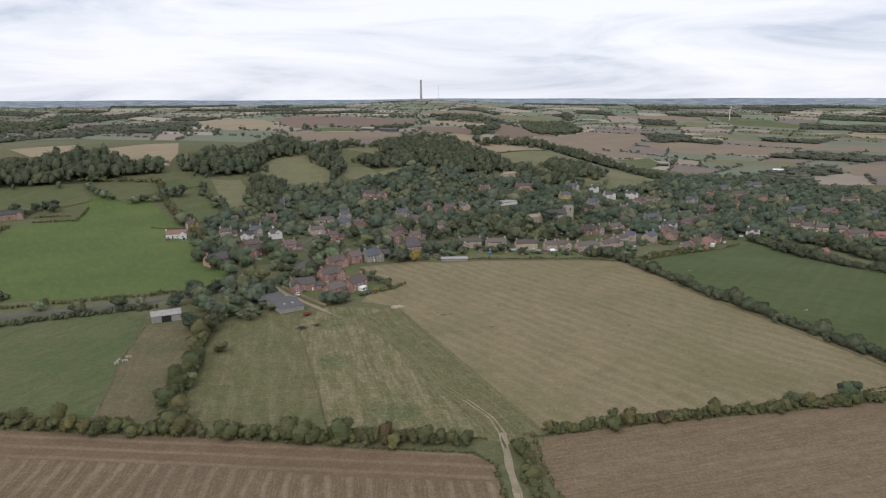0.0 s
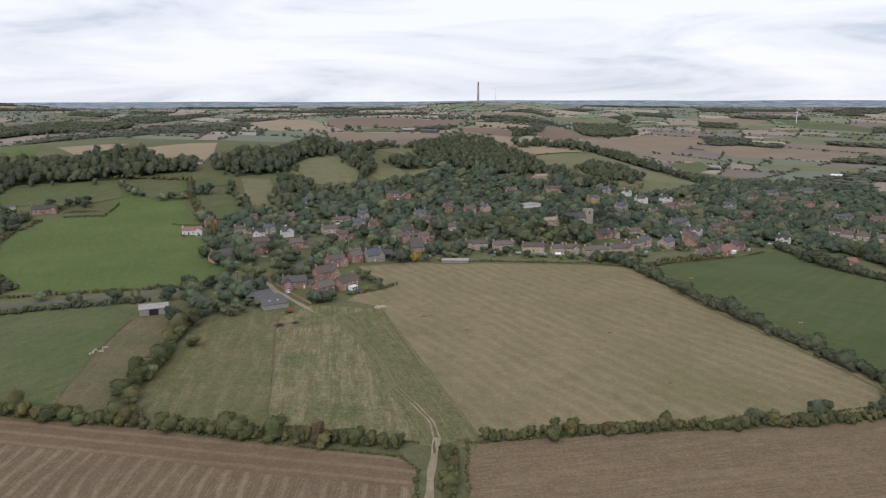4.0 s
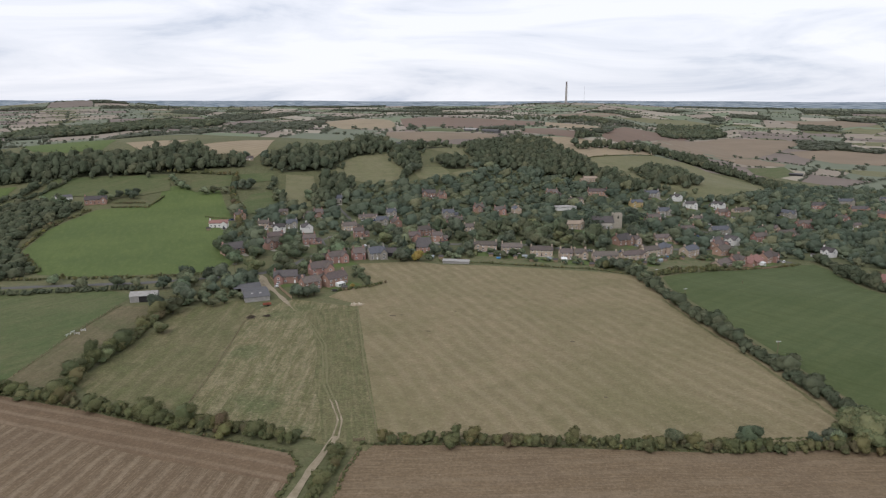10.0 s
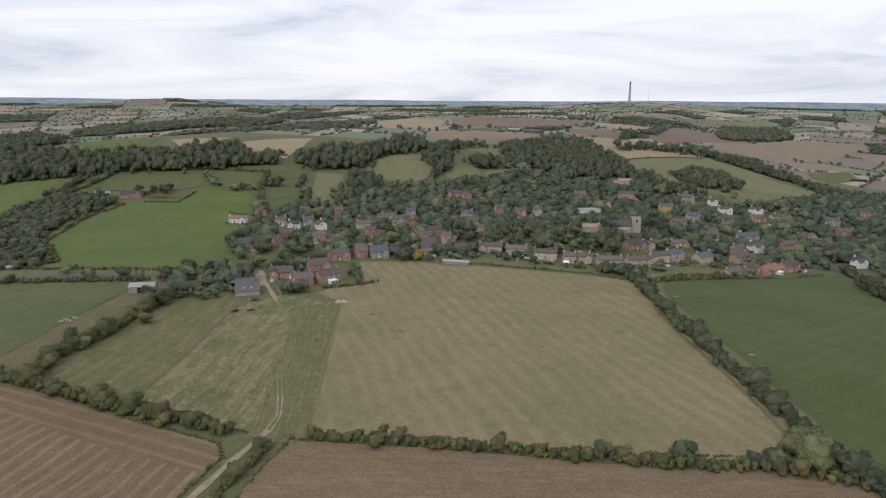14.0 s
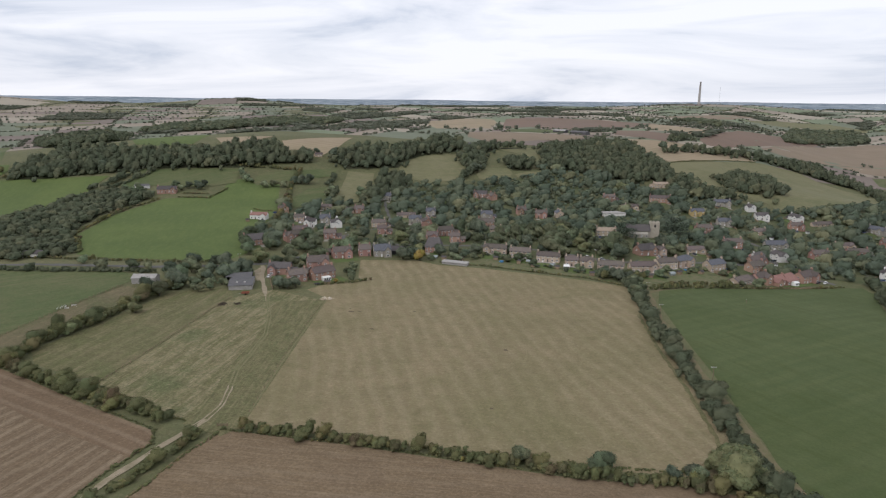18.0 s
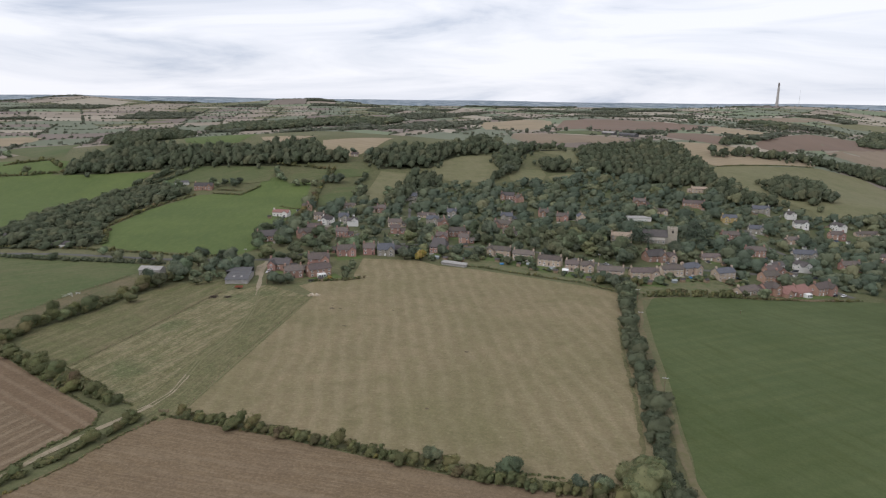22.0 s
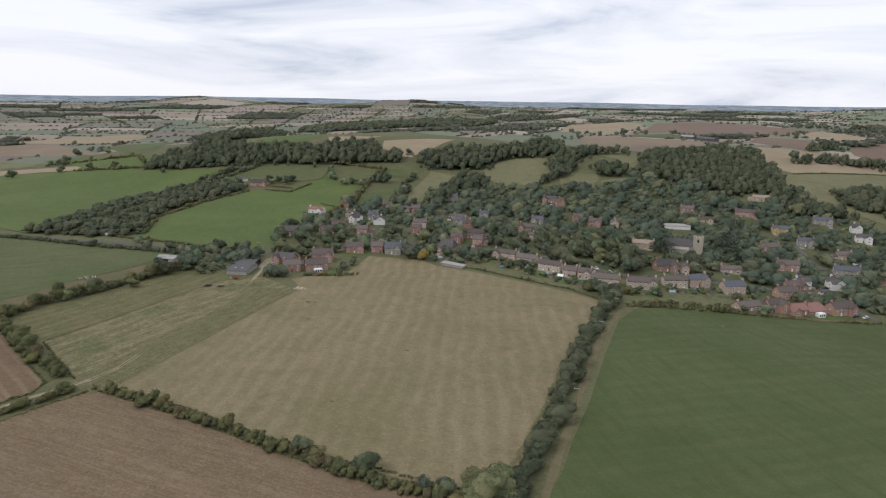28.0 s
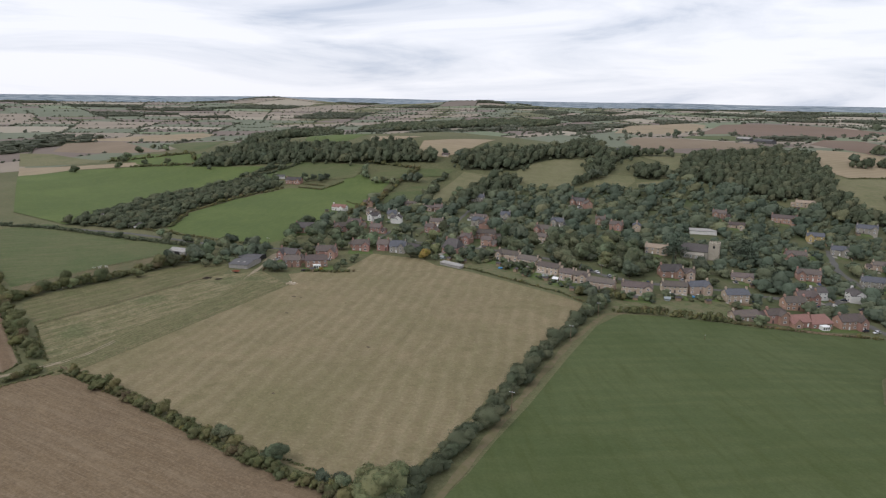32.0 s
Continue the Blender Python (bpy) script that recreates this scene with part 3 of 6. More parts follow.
M_WOOD_LEAF = material("woodland_leaves", (0.120, 0.131, 0.079), (0.090, 0.100, 0.062), scale=0.3, detail=6.0, rough=0.8, spec=0.12, thin=0.25, bump=0.4, bump_scale=1.3, per_island=0.16,
                       tones=[(0.065, 0.081, 0.048), (0.113, 0.135, 0.082), (0.078, 0.099, 0.060), (0.136, 0.149, 0.088), (0.095, 0.114, 0.071), (0.170, 0.172, 0.098)])
M_HEDGE_LEAF = material("hedge_leaves", (0.150, 0.152, 0.073), (0.112, 0.120, 0.060), scale=0.3, detail=6.0, rough=0.8, spec=0.12, thin=0.25, bump=0.4, bump_scale=1.3, per_island=0.28,
                        tones=[(0.084, 0.101, 0.051), (0.145, 0.155, 0.064), (0.099, 0.115, 0.055), (0.198, 0.184, 0.072), (0.109, 0.122, 0.060), (0.145, 0.112, 0.063), (0.282, 0.247, 0.076)])
M_VILLAGE_LEAF = material("garden_tree_leaves", (0.118, 0.144, 0.099), (0.095, 0.119, 0.082), scale=0.3, detail=6.0, rough=0.8, spec=0.12, thin=0.25, bump=0.4, bump_scale=1.3, per_island=0.2,
                          tones=[(0.072, 0.098, 0.068), (0.132, 0.162, 0.112), (0.086, 0.117, 0.082), (0.176, 0.199, 0.119), (0.103, 0.135, 0.092), (0.245, 0.243, 0.129)])
# leaves for far hedges and woods, lightened and greyed to imitate haze
M_FAR_LEAF = material("hazed_hedgerow_leaves", (0.136, 0.148, 0.103), (0.108, 0.122, 0.085), scale=0.02, detail=3.0, rough=0.75, spec=0.2, thin=0.3,
                      tones=[(0.103, 0.119, 0.083), (0.149, 0.157, 0.111), (0.118, 0.132, 0.091), (0.177, 0.176, 0.123)])
M_BARK = material("bark", (0.11, 0.095, 0.075), (0.075, 0.062, 0.048), scale=2.0, bump=0.03, bump_scale=6.0)


def leaf_quads(centres, normals, sizes, rnd):
    """One small leaf spray (a quad) at each place, facing about its normal."""
    n = len(centres)
    nor = normals + rnd.normal(0, 0.45, (n, 3))
    nor /= np.linalg.norm(nor, axis=1, keepdims=True) + 1e-9
    t = np.cross(nor, rnd.normal(0, 1, (n, 3)))
    t /= np.linalg.norm(t, axis=1, keepdims=True) + 1e-9
    b = np.cross(nor, t)
    s = (sizes / 2)[:, None]
    k = rnd.uniform(0.6, 1.25, (4, n, 1))
    v = np.stack([centres - s * t * k[0], centres - s * b * k[1] * 0.8, centres + s * t * k[2], centres + s * b * k[3] * 0.8], 1)
    return v.reshape(-1, 3), np.arange(4 * n).reshape(n, 4), np.repeat(0.6 * normals + 0.55 * nor, 4, 0)


def cube_ball(n):
    """A small closed clump of 6 n n quads on a unit sphere."""
    pts, faces, seen = [], [], {}
    for axis in range(3):
        for sgn in (-1, 1):
            for i in range(n):
                for j in range(n):
                    q = []
                    for a, b in ((i, j), (i + 1, j), (i + 1, j + 1), (i, j + 1)):
                        v = [0, 0, 0]
                        v[axis], v[(axis + 1) % 3], v[(axis + 2) % 3] = sgn, 2 * a / n - 1, (2 * b / n - 1) * sgn
                        key = tuple(round(c, 4) for c in v)
                        if key not in seen:
                            seen[key] = len(pts)
                            pts.append(Vector(v).normalized())
                        q.append(seen[key])
                    faces.append(q)
    return np.array(pts), np.array(faces)


BALLS = {1: cube_ball(1), 2: cube_ball(2), 3: cube_ball(3), 4: cube_ball(4)}


def clumps(lobes, rnd, fine=2):
    """Closed leafy clumps, one for each lobe of a crown, uneven all over."""
    ball_v, ball_f = BALLS[fine]
    vs, fs, ns = [], [], []
    for k, (c, r) in enumerate(lobes):
        bulge = rnd.uniform(0.66, 1.0, (len(ball_v), 1))
        vs.append(c + ball_v * r * bulge)
        fs.append(ball_f + k * len(ball_v))
        ns.append(ball_v + (0, 0, 0.25) + rnd.normal(0, 0.3, ball_v.shape))
    v = np.concatenate(vs)
    v[:, 2] = np.maximum(v[:, 2], -0.3)
    f = np.concatenate(fs)
    return v, f[(v[f][:, :, 2] > -0.29).any(1)], np.concatenate(ns)


def soften(me, normals):
    """Rounded shading: each leaf spray is lit as a part of its crown."""
    normals = normals / (np.linalg.norm(normals, axis=1, keepdims=True) + 1e-9)
    me.attributes.new("custom_normal", "FLOAT_VECTOR", "POINT").data.foreach_set("vector", normals.astype(np.float32).ravel())
    return me


def crown_cloud(rnd, w, h, n, size, lobes=9, form="round"):
    """Leaf places of a crown of width w and height h with its foot at z = 0: many lobes, gaps between them."""
    cs, ns, shapes = [], [], []
    for i in range(lobes):
        if form == "cone":
            f = (i + 0.5) / lobes
            c = np.array([*rnd.normal(0, 0.10 * w * (1 - f), 2), h * f])
            r = np.array([w / 2 * (1.05 - f), w / 2 * (1.05 - f), h / lobes * 0.9])
        elif form == "tier":
            f = rnd.uniform(0.05, 1)
            a = rnd.uniform(0, 6.283)
            c = np.array([math.cos(a) * w * 0.33 * (1.1 - 0.6 * f), math.sin(a) * w * 0.33 * (1.1 - 0.6 * f), h * f])
            r = np.array([w * 0.26, w * 0.26, h * 0.07])
        elif i == 0:
            c, r = np.array([0, 0, h * 0.46]), np.array([w * 0.38, w * 0.38, h * 0.42])
        else:
            up = 0.06 + 0.86 * ((i * 0.618) % 1.0)
            a = i * 2.4 + rnd.uniform(-0.5, 0.5)
            ring = math.sqrt(max(0.03, 1 - (1.45 * up - 0.42) ** 2)) * w * 0.34 * rnd.uniform(0.8, 1.1)
            c = np.array([math.cos(a) * ring, math.sin(a) * ring, h * (0.12 + 0.68 * up)])
            r = np.array([w, w, min(w, h) * 0.9]) * rnd.uniform(0.17, 0.26)
        c[2] = max(c[2], r[2] * 0.8)
        shapes.append((c, r))
        m = n // lobes
        d = rnd.normal(0, 1, (m, 3))
        d /= np.linalg.norm(d, axis=1, keepdims=True)
        d[:, 2] = np.where(d[:, 2] < -0.5, -d[:, 2], d[:, 2])
        cs.append(c + d * r * rnd.uniform(0.82, 1.18, (m, 1)))
        ns.append(d / r)
    cs, ns = np.concatenate(cs), np.concatenate(ns)
    cs[:, 2] = np.maximum(cs[:, 2], 0.1)
    ns = ns / np.linalg.norm(ns, axis=1, keepdims=True)
    if form == "round":
        out = (cs - (0, 0, h * 0.36)) / (w / 2, w / 2, h * 0.62)
        ns = 0.55 * ns + 0.75 * out / (np.linalg.norm(out, axis=1, keepdims=True) + 1e-6)
        ns /= np.linalg.norm(ns, axis=1, keepdims=True)
    return cs, ns, size * rnd.uniform(0.7, 1.3, len(cs)), shapes


def tube(bm, path, r0, r1, sides=6):
    """A tapered limb along points."""
    rings = []
    for i, p in enumerate(path):
        f = i / (len(path) - 1)
        way_ = (Vector(path[min(i + 1, len(path) - 1)]) - Vector(path[max(i - 1, 0)])).normalized()
        a = way_.orthogonal().normalized()
        b = way_.cross(a)
        r = r0 + (r1 - r0) * f
        rings.append([bm.verts.new(Vector(p) + a * r * math.cos(k * 6.2832 / sides) + b * r * math.sin(k * 6.2832 / sides)) for k in range(sides)])
    for u, v in zip(rings, rings[1:]):
        for k in range(sides):
            bm.faces.new((u[k], u[(k + 1) % sides], v[(k + 1) % sides], v[k]))
    bm.faces.new(rings[-1])


def part(name, bm, mat, parent, label=""):
    """Links a bmesh as one mesh object under a thing or a part."""
    me = bpy.data.meshes.new(name)
    bmesh.ops.recalc_face_normals(bm, faces=bm.faces[:])
    bm.to_mesh(me)
    bm.free()
    me.materials.append(mat)
    ob = new(name, me)
    ob.parent = parent
    return tagged(ob, label)


def make_tree(seed, w, h, stem, mat, label, n=420, size=0.95, form="round", category="tree", lobes=10):
    rnd = np.random.default_rng(seed)
    tree = tagged(new("tree"), label, category)
    bm = bmesh.new()
    lean = rnd.uniform(-0.3, 0.3, 2)
    tube(bm, [(0, 0, -0.4), (0, 0, 0.3), (lean[0] * 0.5, lean[1] * 0.5, stem), (lean[0], lean[1], stem + 0.55 * (h - stem))], 0.035 * h + 0.08, 0.06, 7)
    if form == "round":
        for k in range(5):
            a = k * 1.257 + rnd.uniform(-0.4, 0.4)
            reach = w * rnd.uniform(0.25, 0.36)
            z0 = stem * rnd.uniform(0.75, 1.1)
            tube(bm, [(lean[0] * 0.4, lean[1] * 0.4, z0), (math.cos(a) * reach * 0.5, math.sin(a) * reach * 0.5, z0 + 0.15 * h), (math.cos(a) * reach, math.sin(a) * reach, z0 + 0.36 * h)], 0.016 * h, 0.04, 5)
    part("trunk", bm, M_BARK, tree, "grey-brown bark trunk with limbs")
    c, nrm, s, shapes = crown_cloud(rnd, w, h - stem * 0.75, n, size, lobes, form)
    v, f, nv = leaf_quads(c, nrm, s, rnd)
    if form != "tier":
        v2, f2, n2 = clumps(shapes, rnd, 4 if w > 7 else 3)
        v, f, nv = np.concatenate([v, v2]), np.concatenate([f, f2 + len(v)]), np.concatenate([nv, n2])
    v[:, 2] += stem * 0.75
    crown = new("crown", soften(mesh_from("crown", v, f, mat), nv))
    crown.parent = tree
    return tree


TREE_KINDS = {
    "oak": [make_tree(11 + k, 10.5 + k, 9.5 + 0.8 * k, 1.3, M_LEAF, "broad green deciduous tree with a rounded leafy crown", n=950, size=0.72) for k in range(4)],
    "dark": [make_tree(21 + k, 9 + k, 9.5 + k, 1.2, M_LEAF_DARK, "dark green dense deciduous tree", n=900, size=0.7) for k in range(4)],
    "tall": [make_tree(31 + k, 8.5 + k, 14 + k, 2.0, M_LEAF, "tall green deciduous tree", n=950, size=0.75, lobes=14) for k in range(2)],
    "small": [make_tree(41 + k, 5.0 + k, 4.6 + k * 0.7, 0.8, M_LEAF, "small green garden tree", n=400, size=0.55) for k in range(4)],
    "willow": [make_tree(51 + k, 11 + k, 9.5 + k, 1.2, M_LEAF_PALE, "pale grey-green willow tree with a loose crown", n=1700, size=0.55, lobes=17) for k in range(2)],
    "gold": [make_tree(61, 8, 8.5, 1.0, M_LEAF_GOLD, "golden yellow-leaved tree beside the houses", n=620, size=0.65)],
    "cedar": [make_tree(71 + k, 15, 14 + k, 2.0, M_LEAF_CEDAR, "dark cedar tree with flat tiered branches", n=900, size=1.2, form="tier", lobes=26) for k in range(2)],
    "conifer": [make_tree(81 + k, 5, 11 + k, 0.6, M_LEAF_CEDAR, "dark pointed conifer tree", n=480, size=0.9, form="cone", lobes=9) for k in range(2)],
    "shrub": [make_tree(91 + k, 3.4 + 0.6 * k, 2.2 + 0.4 * k, 0.3, (M_LEAF, M_LEAF_DARK, M_LEAF_PALE)[k], "rounded leafy green garden shrub", n=190, size=0.45, category="shrub") for k in range(3)],
}
USED = {}


def plant(kind, x, y, scale=1.0, group="", k=None, label=""):
    kinds = TREE_KINDS[kind]
    k = int(rng.integers(len(kinds))) if k is None else k
    m = pose(x, y, gz(x, y) - 0.05, 0, 0, float(rng.uniform(0, 360)))
    if (kind, k) not in USED:
        ob = kinds[k]
        ob.matrix_basis = m
        USED[(kind, k)] = ob
    else:
        ob = copy_thing(kinds[k], m)
    ob.scale = (scale * float(rng.uniform(0.9, 1.1)), scale * float(rng.uniform(0.9, 1.1)), scale)
    if kind == "shrub":
        ob.name = "shrub"
    if label:
        tagged(ob, label)
    return tagged(ob, group=group)


def leafy_stuff(name, spots, mat, label, category, seed, leaf, per=1.0, lobes=6, fine=2, drift=False):
    """Woods and hedges that nobody could count: crowns or bushes (x, y, width, height) in one mesh."""
    rnd = np.random.default_rng(seed)
    vs, fs, ns, tone, base = [], [], [], [], 0
    for x, y, w, h in spots:
        n = max(lobes, int(per * (w * h * 3.2) / (leaf * leaf)))
        c, nr, s, shapes = crown_cloud(rnd, w, h, n, leaf, lobes)
        v, f, nv = leaf_quads(c, nr, s, rnd)
        v2, f2, n2 = clumps(shapes, rnd, fine)
        v, f, nv = np.concatenate([v, v2]), np.concatenate([f, f2 + len(v)]), np.concatenate([nv, n2])
        ns.append(nv)
        v += (x, y, gz(x, y))
        vs.append(v)
        fs.append(f + base)
        shade = rnd.random() if not drift else 0.42 + 0.24 * math.sin(0.11 * x + 0.06 * y + seed) + 0.14 * math.sin(0.23 * y - 0.17 * x + 2 * seed) + rnd.normal(0, 0.13)
        tone.append(np.full(len(v), min(max(shade, 0), 1), np.float32))
        base += len(v)
    if not vs:
        return None
    me = mesh_from(name, np.concatenate(vs), np.concatenate(fs), mat)
    soften(me, np.concatenate(ns))
    me.attributes.new("tone", "FLOAT", "POINT").data.foreach_set("value", np.concatenate(tone))
    return tagged(new(name, me), label, category, kind="stuff")


def scatter(poly, gap, rnd):
    xs, ys = [p[0] for p in poly], [p[1] for p in poly]
    gx, gy = np.meshgrid(np.arange(min(xs), max(xs), gap), np.arange(min(ys), max(ys), gap * 0.87))
    gx = gx + (np.arange(gx.shape[0]) % 2)[:, None] * gap / 2
    p = np.stack([gx.ravel(), gy.ravel()], 1) + rnd.uniform(-0.38, 0.38, (gx.size, 2)) * gap
    return p[inside(poly, p[:, 0], p[:, 1])]


def along(points, gap):
    out = []
    for a, b in zip(points, points[1:]):
        n = max(1, int(math.dist(a, b) / gap))
        out += [(a[0] + (b[0] - a[0]) * k / n, a[1] + (b[1] - a[1]) * k / n) for k in range(n)]
    return out + [points[-1]]


for i, (name, poly) in enumerate(WOODS.items()):
    rnd = np.random.default_rng(100 + i)
    far_off = "far" in name
    gap, leaf = (20.0, 4.0) if far_off else (14.0, 1.9) if name == "wood_back" else (10.5, 1.35)
    if name == "wood_plantation":
        gap = 8.6
    tall = 8.2 if name == "wood_plantation" else 18.5 if name == "wood_west" else 14.5
    spots = [(x, y, gap * rnd.uniform(1.0, 1.5), tall * rnd.uniform(0.7, 1.3)) for x, y in scatter(poly, gap, rnd)]
    if not far_off and name != "wood_back":
        # ragged edge of smaller trees and scrub
        for x, y in along(poly + poly[:1], 6.0):
            if rnd.random() < 0.7:
                k = rnd.uniform(0.5, 1.1)
                spots.append((x + rnd.normal(0, 5), y + rnd.normal(0, 5), 9.5 * k, tall * 0.75 * k))
    leafy_stuff("woodland", spots, M_WOOD_LEAF, "dense dark green deciduous wood on the hillside" if not far_off else "distant dark green wood", "wood", 200 + i, leaf, 0.15 if far_off else 0.48, 4 if far_off else 5)
spots = []
for poly in FAR_WOODS:
    p = scatter(poly, 24, rng)
    if len(p):
        spots += [(x, y, 30 * rng.uniform(1.0, 1.5), 11 * rng.uniform(0.7, 1.2)) for x, y in p[outside_all(KNOWN, p)]]
leafy_stuff("distant_woods", spots, M_FAR_LEAF, "scattered distant dark green woods on the horizon", "wood", 301, 6.0, 0.05, 3, 1)
cand = []
for a, b in HEDGE_LINES:
    n = int(math.dist(a, b) / 10)
    dense = rng.uniform(0.6, 1.0)
    for k in range(n):
        f = (k + rng.random()) / n
        if rng.random() < dense:
            cand.append((a[0] + (b[0] - a[0]) * f + rng.normal(0, 1.5), a[1] + (b[1] - a[1]) * f + rng.normal(0, 1.5)))
cand = np.array(cand)
spots = []
for x, y in cand[outside_all(KNOWN, cand)]:
    if math.hypot(x - 150, y - 50) > 2000:
        if rng.random() < 0.62:
            spots.append((x, y, rng.uniform(9, 14), rng.uniform(6, 9)) if rng.random() < 0.07 else (x, y, rng.uniform(8, 11), rng.uniform(2.0, 3.8)))
        continue
    spots.append((x, y, rng.uniform(9, 16), rng.uniform(8, 13)) if rng.random() < 0.17 else (x, y, rng.uniform(8, 12), rng.uniform(2.5, 5.0)))
for seed, leaf, part_of in ((302, 4.0, [q for q in spots if math.dist(q[:2], (150, 50)) < 2000]), (305, 9.0, [q for q in spots if math.dist(q[:2], (150, 50)) >= 2000])):
    leafy_stuff("distant_hedgerows", part_of, M_FAR_LEAF, "distant dark hedgerows with trees between the fields", "hedgerow", seed, leaf, 0.05, 3 if seed == 302 else 2, 1)


def hedge(points, w, h, seed, label, leaf=0.7, vary=0.35, bushes=0.0, gap=1.6):
    rnd = np.random.default_rng(seed)
    gap = min(gap, 0.55 * w)
    spots = []
    for x, y in along(points, gap):
        big_one = rnd.random() < bushes
        k = rnd.uniform(1.25, 1.9) if big_one else 1.0
        swell = 1 + vary * (0.45 * math.sin(0.19 * x + 0.13 * y + seed) + 0.35 * math.sin(0.47 * x - 0.31 * y))
        spots.append((x + rnd.normal(0, w * 0.2), y + rnd.normal(0, w * 0.2), w * rnd.uniform(0.55, 1.05) * k, h * swell * rnd.uniform(1 - 0.5 * vary, 1 + 0.4 * vary) * k))
    return leafy_stuff("hedge", spots, M_WOOD_LEAF if "dense dark" in label else M_HEDGE_LEAF, label, "hedge", seed, leaf, 0.7 if leaf < 0.8 else 0.6, 4, 2, True)


HEDGES = [
    ([(-330, 226), (-240, 222), (-154, 218), (-120, 213), (-83, 210), (-34, 205), (8, 204)], 5.8, 4.1, "overgrown mixed field hedge with bushes", 0.22),
    ([(36, 210), (68, 217), (96, 223), (133, 229), (161, 234.5), (184, 240), (197, 241), (208, 236)], 4.6, 3.5, "field hedge with bushes along the stubble", 0.12),
    ([(123, 460), (130, 444), (144, 399.5), (160.8, 352), (176.6, 313), (189, 277.3), (195, 258), (203, 245), (211, 234), (222, 216)], 7.2, 4.6, "dense dark hedge between two fields", 0.16),
    ([(-94, 214), (-103, 236), (-104, 262), (-112, 290), (-120, 322), (-118, 335)], 6.6, 5.0, "overgrown hedge beside the paddock", 0.22),
    ([(-348, 258), (-305, 288), (-239, 313), (-190, 336), (-156, 349)], 4.6, 3.0, "dense dark lane hedge", 0.02),
    ([(-330, 302), (-262, 340), (-213, 356), (-166, 372), (-136, 388)], 2.8, 2.2, "clipped hedge along the lane", 0.05),
]
HEDGES += [
    ([(-246, 366), (-302, 404), (-319, 434), (-341, 472), (-351, 501), (-354, 538)], 4.2, 2.6, "scrubby hedge beside the green pasture", 0.2),
    ([(-292, 692), (-270, 645), (-243, 600), (-214, 564), (-202, 537), (-172, 487)], 5.5, 5.0, "tree-lined hedge behind the green pasture", 0.4),
    ([(-363, 668), (-330, 680), (-292, 692)], 4.0, 3.5, "hedge at the head of the green pasture", 0.3),
    ([(-196, 612), (-220, 653), (-240, 672), (-250, 700)], 7.0, 6.0, "dense dark line of trees beside the mown strip", 0.3),
    ([(-130, 786), (-129, 815), (-139, 838)], 8.0, 9.0, "dense dark line of trees between two meadows", 0.3),
    ([(81, 1049), (134, 1143), (190, 1246)], 2.2, 1.6, "thin field hedge below the stubble", 0.05),
    ([(-341, 551), (-309, 560), (-317, 596)], 2.6, 2.2, "clipped hedge round the farm garden", 0.0),
    ([(-348, 563), (-322, 572)], 2.2, 2.0, "clipped hedge across the farm garden", 0.0),
    ([(-240, 546), (-226, 544), (-214, 552)], 1.8, 1.4, "low hedge round the cottage garden", 0.0),
]
HEDGES += [
    ([(-456, 540), (-454, 567), (-458, 606)], 8.0, 5.0, "dense dark belt of bushes", 0.2),
    ([(-438, 546), (-436, 573), (-441, 614)], 7.0, 4.5, "dense dark belt of bushes", 0.2),
    ([(-540, 558), (-506, 583), (-458, 612)], 6.0, 4.0, "dense dark hedge below the wood", 0.2),
    ([(-675, 483), (-560, 560)], 5.0, 4.0, "hedge with trees between fields", 0.3),
    ([(-790, 486), (-690, 580), (-620, 552)], 5.0, 4.0, "hedge with trees between fields", 0.3),
    ([(139, 456), (160, 474), (186, 494)], 3.4, 2.8, "dense garden hedge along the green field", 0.1),
    ([(186, 494), (198, 503), (250, 556)], 2.0, 1.4, "low garden hedge along the green field", 0.08),
]
HEDGES += [
    ([(268, 578), (272, 548), (270, 509), (270, 470), (277, 440), (293, 416), (340, 388)], 7.0, 5.5, "dense dark overgrown hedge beside the green field", 0.3),
    ([(312, 592), (321, 544), (312, 476), (306, 400)], 8.0, 6.0, "dense dark tree belt behind the green field", 0.4),
    ([(25.5, 200), (26.5, 186), (27, 165), (28, 140), (28, 110)], 5.0, 2.2, "scrubby dark bank of bushes beside the farm track", 0.15),
]
for i, (pts, w, h, label, bushes) in enumerate(HEDGES):
    near = min(math.dist(p, (150, 60)) for p in pts) < 480
    hedge(pts, w, h, 400 + i, label, 0.5 if near else 0.9, 0.4, bushes, 1.5 if near else 3.2)

# ---- buildings ----
M_BRICK = material("red_brick", (0.385, 0.245, 0.190), (0.315, 0.198, 0.152), per_object=0.16, scale=1.2, bump=0.01, bump_scale=8, stains=[(0.35, 0.5, 0.7, (0.43, 0.29, 0.22), 0.5)])
M_STONE = material("buff_stone", (0.50, 0.405, 0.315), (0.41, 0.33, 0.25), per_object=0.1, scale=1.0, bump=0.02, bump_scale=5, stains=[(0.3, 0.5, 0.7, (0.30, 0.24, 0.18), 0.5)])
M_RENDER = material("white_render", (0.74, 0.72, 0.68), (0.64, 0.62, 0.58), scale=0.6)
M_OCHRE = material("ochre_render", (0.47, 0.36, 0.17), (0.42, 0.32, 0.15), scale=0.6)
M_GREYSTONE = material("grey_stone", (0.36, 0.33, 0.28), (0.28, 0.26, 0.22), scale=0.8, bump=0.03, bump_scale=4)
M_TILE_BROWN = material("brown_tiles", (0.142, 0.119, 0.107), (0.110, 0.093, 0.085), per_object=0.22, scale=0.9, bump=0.03, bump_scale=7, stains=[(0.4, 0.5, 0.7, (0.15, 0.13, 0.09), 0.5)])
